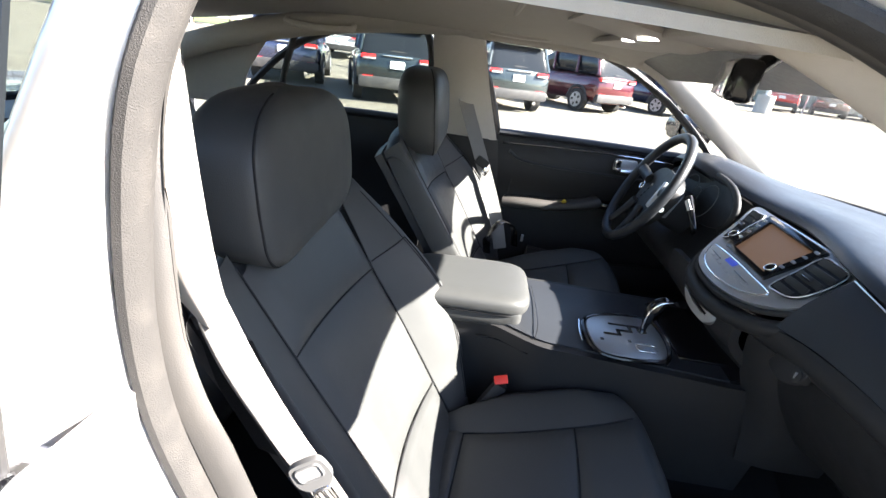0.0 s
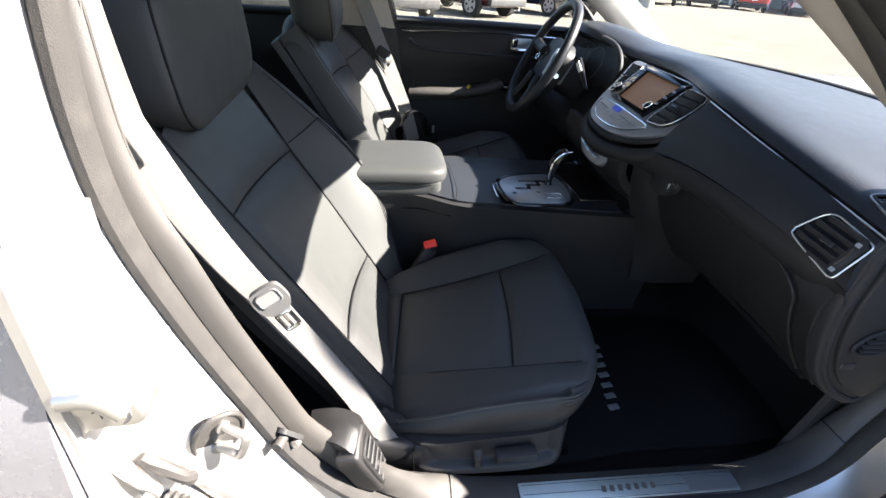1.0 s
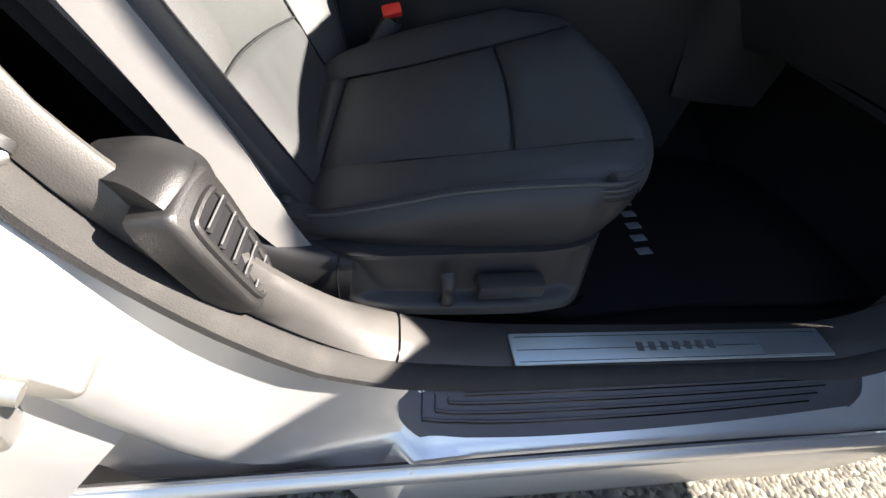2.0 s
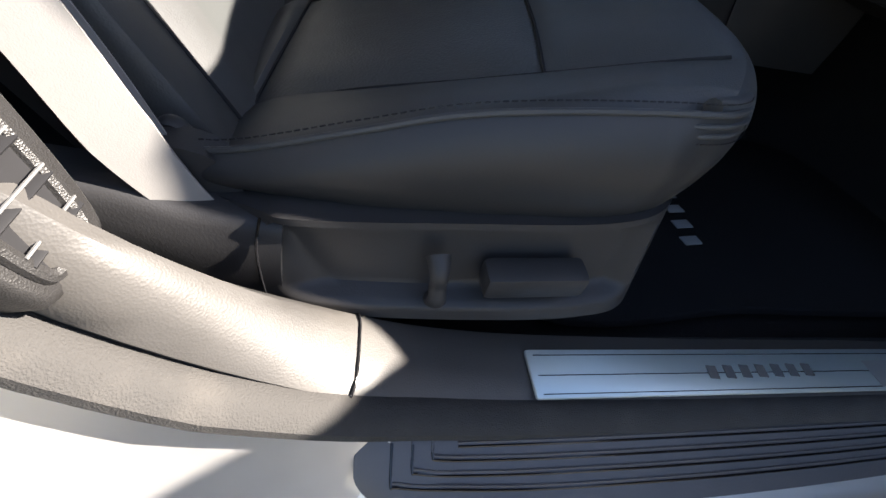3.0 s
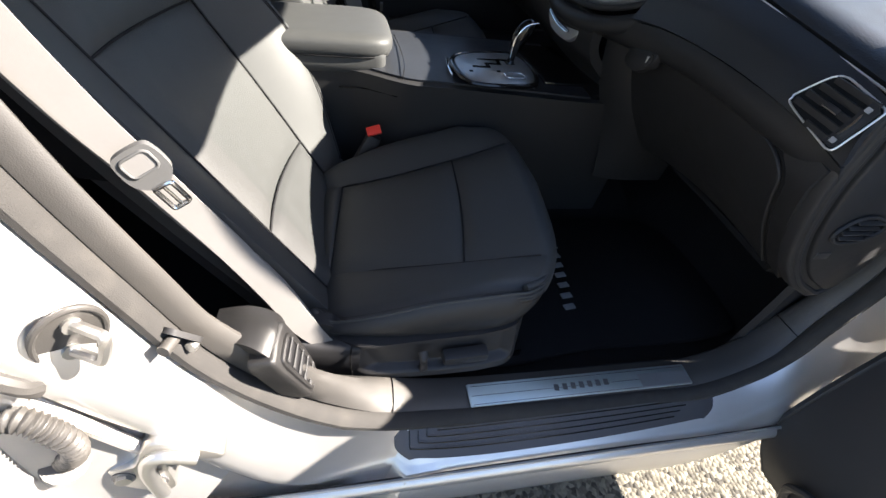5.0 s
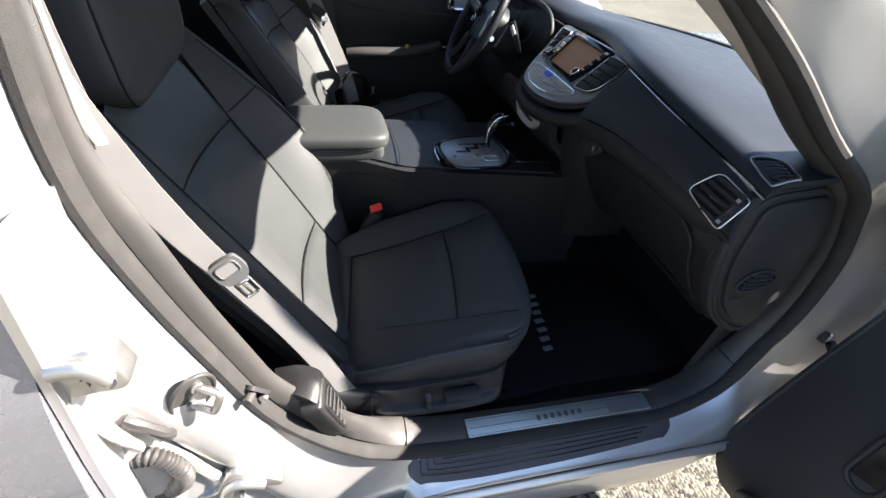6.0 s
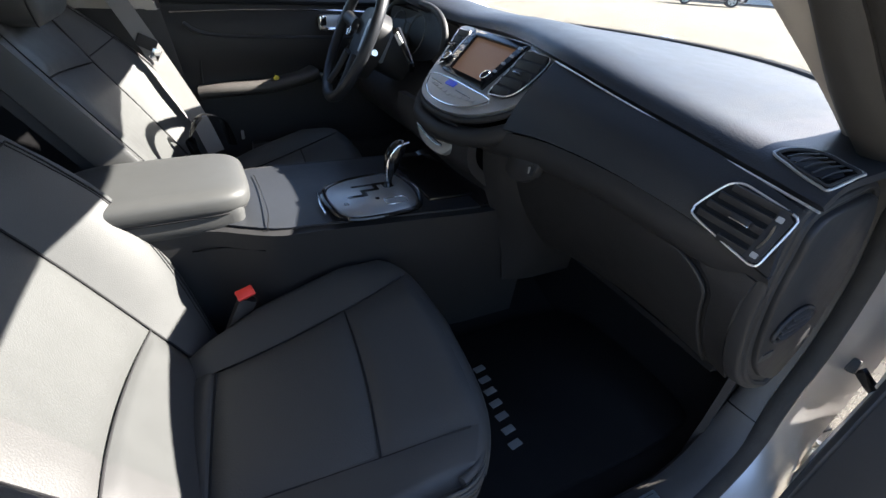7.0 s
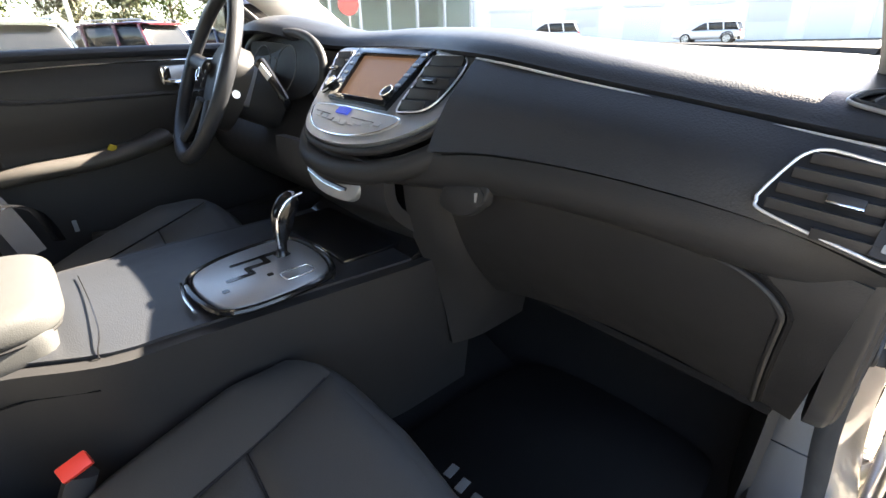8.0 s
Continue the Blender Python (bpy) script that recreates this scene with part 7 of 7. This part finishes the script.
park(build_suv("parked_suv", "dark grey parked SUV with red tail lamps", DARK, 1.80, 4.6), -2.35, 11.2, 108)
park(build_suv("parked_suv", "grey-green parked SUV with red tail lamps", GREY, 1.80, 4.6), 0.62, 13.2, 108)
park(build_suv("parked_suv", "dark red parked SUV with alloy wheels", RED, 1.88, 4.8), 4.05, 16.3, 126)
park(build_suv("parked_suv", "navy parked SUV beside the others", NAVY, 1.72, 4.7), -5.6, 12.5, 104)
park(build_suv("parked_suv", "dark parked SUV behind the red one", NAVY, 1.76, 4.8), 7.6, 19.0, 126)
for x, y, hd, lab, pt, hh in ((-7.6, 24.0, 100, "white parked car far back", WHITE, 1.5), (17.5, 31.0, 60, "red parked pickup in the sun", BRIGHT_RED, 1.7), (21.5, 32.5, 60, "dark red parked car in the sun", RED, 1.5), (25.5, 33.0, 60, "red parked car at the showroom", BRIGHT_RED, 1.5), (28.0, 31.0, 55, "white parked car at the showroom", WHITE, 1.45),
                              (33.0, 22.0, 130, "white parked SUV before the service building", WHITE, 1.75), (30.5, 34.0, 60, "blue parked car at the showroom", BLUE, 1.45), (41.0, 13.5, 100, "white parked car by the workshop", WHITE, 1.5)):
    park(build_suv("parked_car", lab, pt, hh, 4.6), x, y, hd)

# service building with its bays
WALL = mat("pale_blue_wall", (0.78, 0.80, 0.82), 0.8, vary=0.06, grain=3, bump=0.2, bump_scale=20, depth=0.02)
# Bay openings get a pale base that paints in the glare washing them out.
BAY = mat("glare_pale_bay", (0.66, 0.67, 0.68), 0.7, bump=0.0)
DOORW = mat("bay_door", (0.55, 0.56, 0.56), 0.6, bump=0.1)
building = thing("service_building", (46.0, 25.0, 0.0), "long pale service building with open bays", "building")
BX, BY = V((0.45, -0.893, 0)), V((0, 0, 1))
BO = V((40.0, 36.0, 0.0))
BNORM = V((-0.893, -0.45, 0))


def on_building(s, z, out=0.0):
    return BO + BX * s + BY * z + BNORM * out


turn_b = basis(BX, BY)
part("wall", box((62, 6.2, 8.0), on_building(24.0, 3.1, -4.0), turn_b, bevel=0.05), WALL, building)
part("parapet", box((62.4, 0.5, 8.4), on_building(24.0, 6.3, -4.0), turn_b, bevel=0.05), DOORW, building)
for k, s in enumerate((1.0, 8.0, 13.5, 19.0, 23.5, 28.0, 32.5, 37.0)):
    w = 4.2 if k == 0 else 3.2
    frame_ob = part("bay", box((w, 3.0, 0.12), on_building(s, 1.5, 0.05), turn_b, bevel=0.02), BAY, building, "open bay paled for glare")
    part("bay_lintel", box((w + 0.5, 0.3, 0.2), on_building(s, 3.15, 0.10), turn_b, bevel=0.02), DOORW, frame_ob)
    if k % 3 == 1:
        part("bay_door", box((w - 0.2, 1.5, 0.08), on_building(s, 2.2, 0.14), turn_b, bevel=0.02), DOORW, frame_ob)
showroom = thing("showroom", (28.0, 46.0, 0.0), "glass-fronted showroom with white frames", "building")
for k in range(8):
    part("mullion", box((0.25, 0.25, 5.2), (20.0 + 2.6 * k, 47.0 - 1.2 * k, 2.6), bevel=0.03), DOORW, showroom)
part("glass_front", box((20.0, 0.2, 5.0), (29.2, 42.9, 2.6), Euler((0, 0, -0.432)).to_matrix(), bevel=0.02), M["tinted"], showroom)
part("canopy", box((22.0, 6.0, 0.7), (29.6, 45.5, 5.5), Euler((0, 0, -0.432)).to_matrix(), bevel=0.05), WALL, showroom)
part("back_wall", box((20.0, 0.3, 5.0), (31.0, 48.0, 2.5), Euler((0, 0, -0.432)).to_matrix(), bevel=0.02), WALL, showroom)
sign = thing("round_sign", (20.2, 33.0, 0.0), "red round sign on a thin post", "sign")
part("post", tube([(20.2, 33.0, 0.0), (20.2, 33.0, 3.4)], 0.05, 8, 4), M["silver"], sign)
part("disc", tube([(20.2, 33.0, 3.3), (20.14, 32.9, 3.3)], 0.75, 20, 4, up=(0, 0, 1)), BRIGHT_RED, sign)
CONC = mat("concrete_base", (0.35, 0.34, 0.32), 0.9, bump_scale=30)
for x, y in ((14.2, 26.5), (-4.4, 21.0), (-9.5, 26.0), (3.5, 33.0), (-1.0, 30.0)):
    lamp_post = thing("lamp_post", (x, y, 0), "white lamp post on a concrete base", "lamp post", "lamp posts")
    part("base", tube([(x, y, 0), (x, y, 0.9)], 0.42, 16, 4), CONC, lamp_post)
    part("pole", tube([(x, y, 0.9), (x, y, 8.5)], 0.11, 10, 6, scale=lambda s: 1.0 - 0.3 * s), DOORW, lamp_post)
    part("head", box((1.2, 0.3, 0.15), (x, y, 8.5), bevel=0.04), DOORW, lamp_post)
rail = thing("pipe_fence", (-10, 38, 0), "white pipe fence behind the parked cars", "fence")
for z in (0.9, 1.6, 2.3):
    part("pipe", tube([(-40, 30, z), (-10, 38, z), (10, 42, z)], 0.06, 6, 12), DOORW, rail)
for k in range(9):
    x = -38 + 5.5 * k
    y = 30 + (x + 40) * 0.25
    part("post", tube([(x, y, 0), (x, y, 2.4)], 0.07, 6, 3), DOORW, rail)

# trees behind the lot
LEAF_M = [mat("tree_leaves", (0.026, 0.042, 0.016), 0.8, vary=0.5, grain=2, bump=0.0, spec=0.2, tint=(0.05, 0.066, 0.024)), mat("dry_tree_leaves", (0.042, 0.048, 0.02), 0.8, vary=0.5, grain=2, bump=0.0)]
BARK = mat("bark", (0.09, 0.07, 0.05), 0.9, bump_scale=20, depth=0.02)


def build_tree(seed, height):
    rng = random.Random(seed)
    tree = thing("tree", (0, 0, 0), "leafy tree behind the parking lot", "tree", "trees")
    part("trunk", tube([(0, 0, 0), (0.1, 0.05, height * 0.3), (0.0, 0.15, height * 0.6)], 0.25, 8, 8, scale=lambda s: 1 - 0.6 * s), BARK, tree)
    for k in range(5):
        a = rng.uniform(0, 6.28)
        part("limb", tube([(0, 0.1, height * (0.3 + 0.06 * k)), (math.cos(a) * height * 0.12, math.sin(a) * height * 0.12, height * (0.42 + 0.06 * k)), (math.cos(a) * height * 0.25, math.sin(a) * height * 0.25, height * (0.52 + 0.07 * k))], 0.09, 6, 8, scale=lambda s: 1 - 0.7 * s), BARK, tree)
    bm = bmesh.new()
    for k in range(26):
        a, r = rng.uniform(0, 6.28), rng.uniform(0.05, 0.34) * height
        c = V((math.cos(a) * r, math.sin(a) * r, height * rng.uniform(0.38, 0.98) - 0.25 * r))
        size = height * rng.uniform(0.07, 0.13)
        for _ in range(90):
            d = V((rng.gauss(0, 1), rng.gauss(0, 1), rng.gauss(0, 0.8))).normalized() * size * rng.uniform(0.5, 1.05)
            p = c + d
            q = [p + V((rng.uniform(-1, 1), rng.uniform(-1, 1), rng.uniform(-1, 1))) * 0.20 for _ in range(4)]
            bm.faces.new([bm.verts.new(v) for v in q])
    part("crown", bm, LEAF_M[seed % 2], tree, smooth=False)
    return tree


proto = [build_tree(3, 8.0), build_tree(4, 10.0), build_tree(7, 7.0)]
spots = [(-34, 44), (-29, 47), (-24, 45), (-19, 50), (-14, 48), (-9, 52), (-4, 49), (1, 55), (6, 52), (11, 60), (16, 63), (22, 66), (-40, 40), (-46, 36), (-52, 28), (-30, -42), (-20, -48), (-44, -30), (-8, -55), (64, 30), (66, 12)]
for k, (x, y) in enumerate(spots):
    tr = proto[k % 3]
    if k < 3:
        tr.matrix_basis = pose(x, y, 0, 0, 0, 40 * k)
    else:
        copy_thing(tr, pose(x, y, 0, 0, 0, 57 * k))
GRASS = mat("mown_grass", (0.06, 0.09, 0.02), 0.95, vary=0.4, grain=6, bump=0.5, bump_scale=60, depth=0.02)
lawn = bmesh.new()
lawn.faces.new([lawn.verts.new(p) for p in ((-200, 36, 0.02), (40, 58, 0.02), (60, 200, 0.02), (-300, 200, 0.02))])
solo("grass_strip", lawn, GRASS, "mown grass beyond the parking lot", "grass", "structure", smooth=False)
lawn2 = bmesh.new()
lawn2.faces.new([lawn2.verts.new(p) for p in ((-200, -200, 0.02), (30, -200, 0.02), (10, -20, 0.02), (-200, -16, 0.02))])
solo("grass_strip", lawn2, GRASS, "mown grass behind the walker", "grass", "structure", smooth=False)
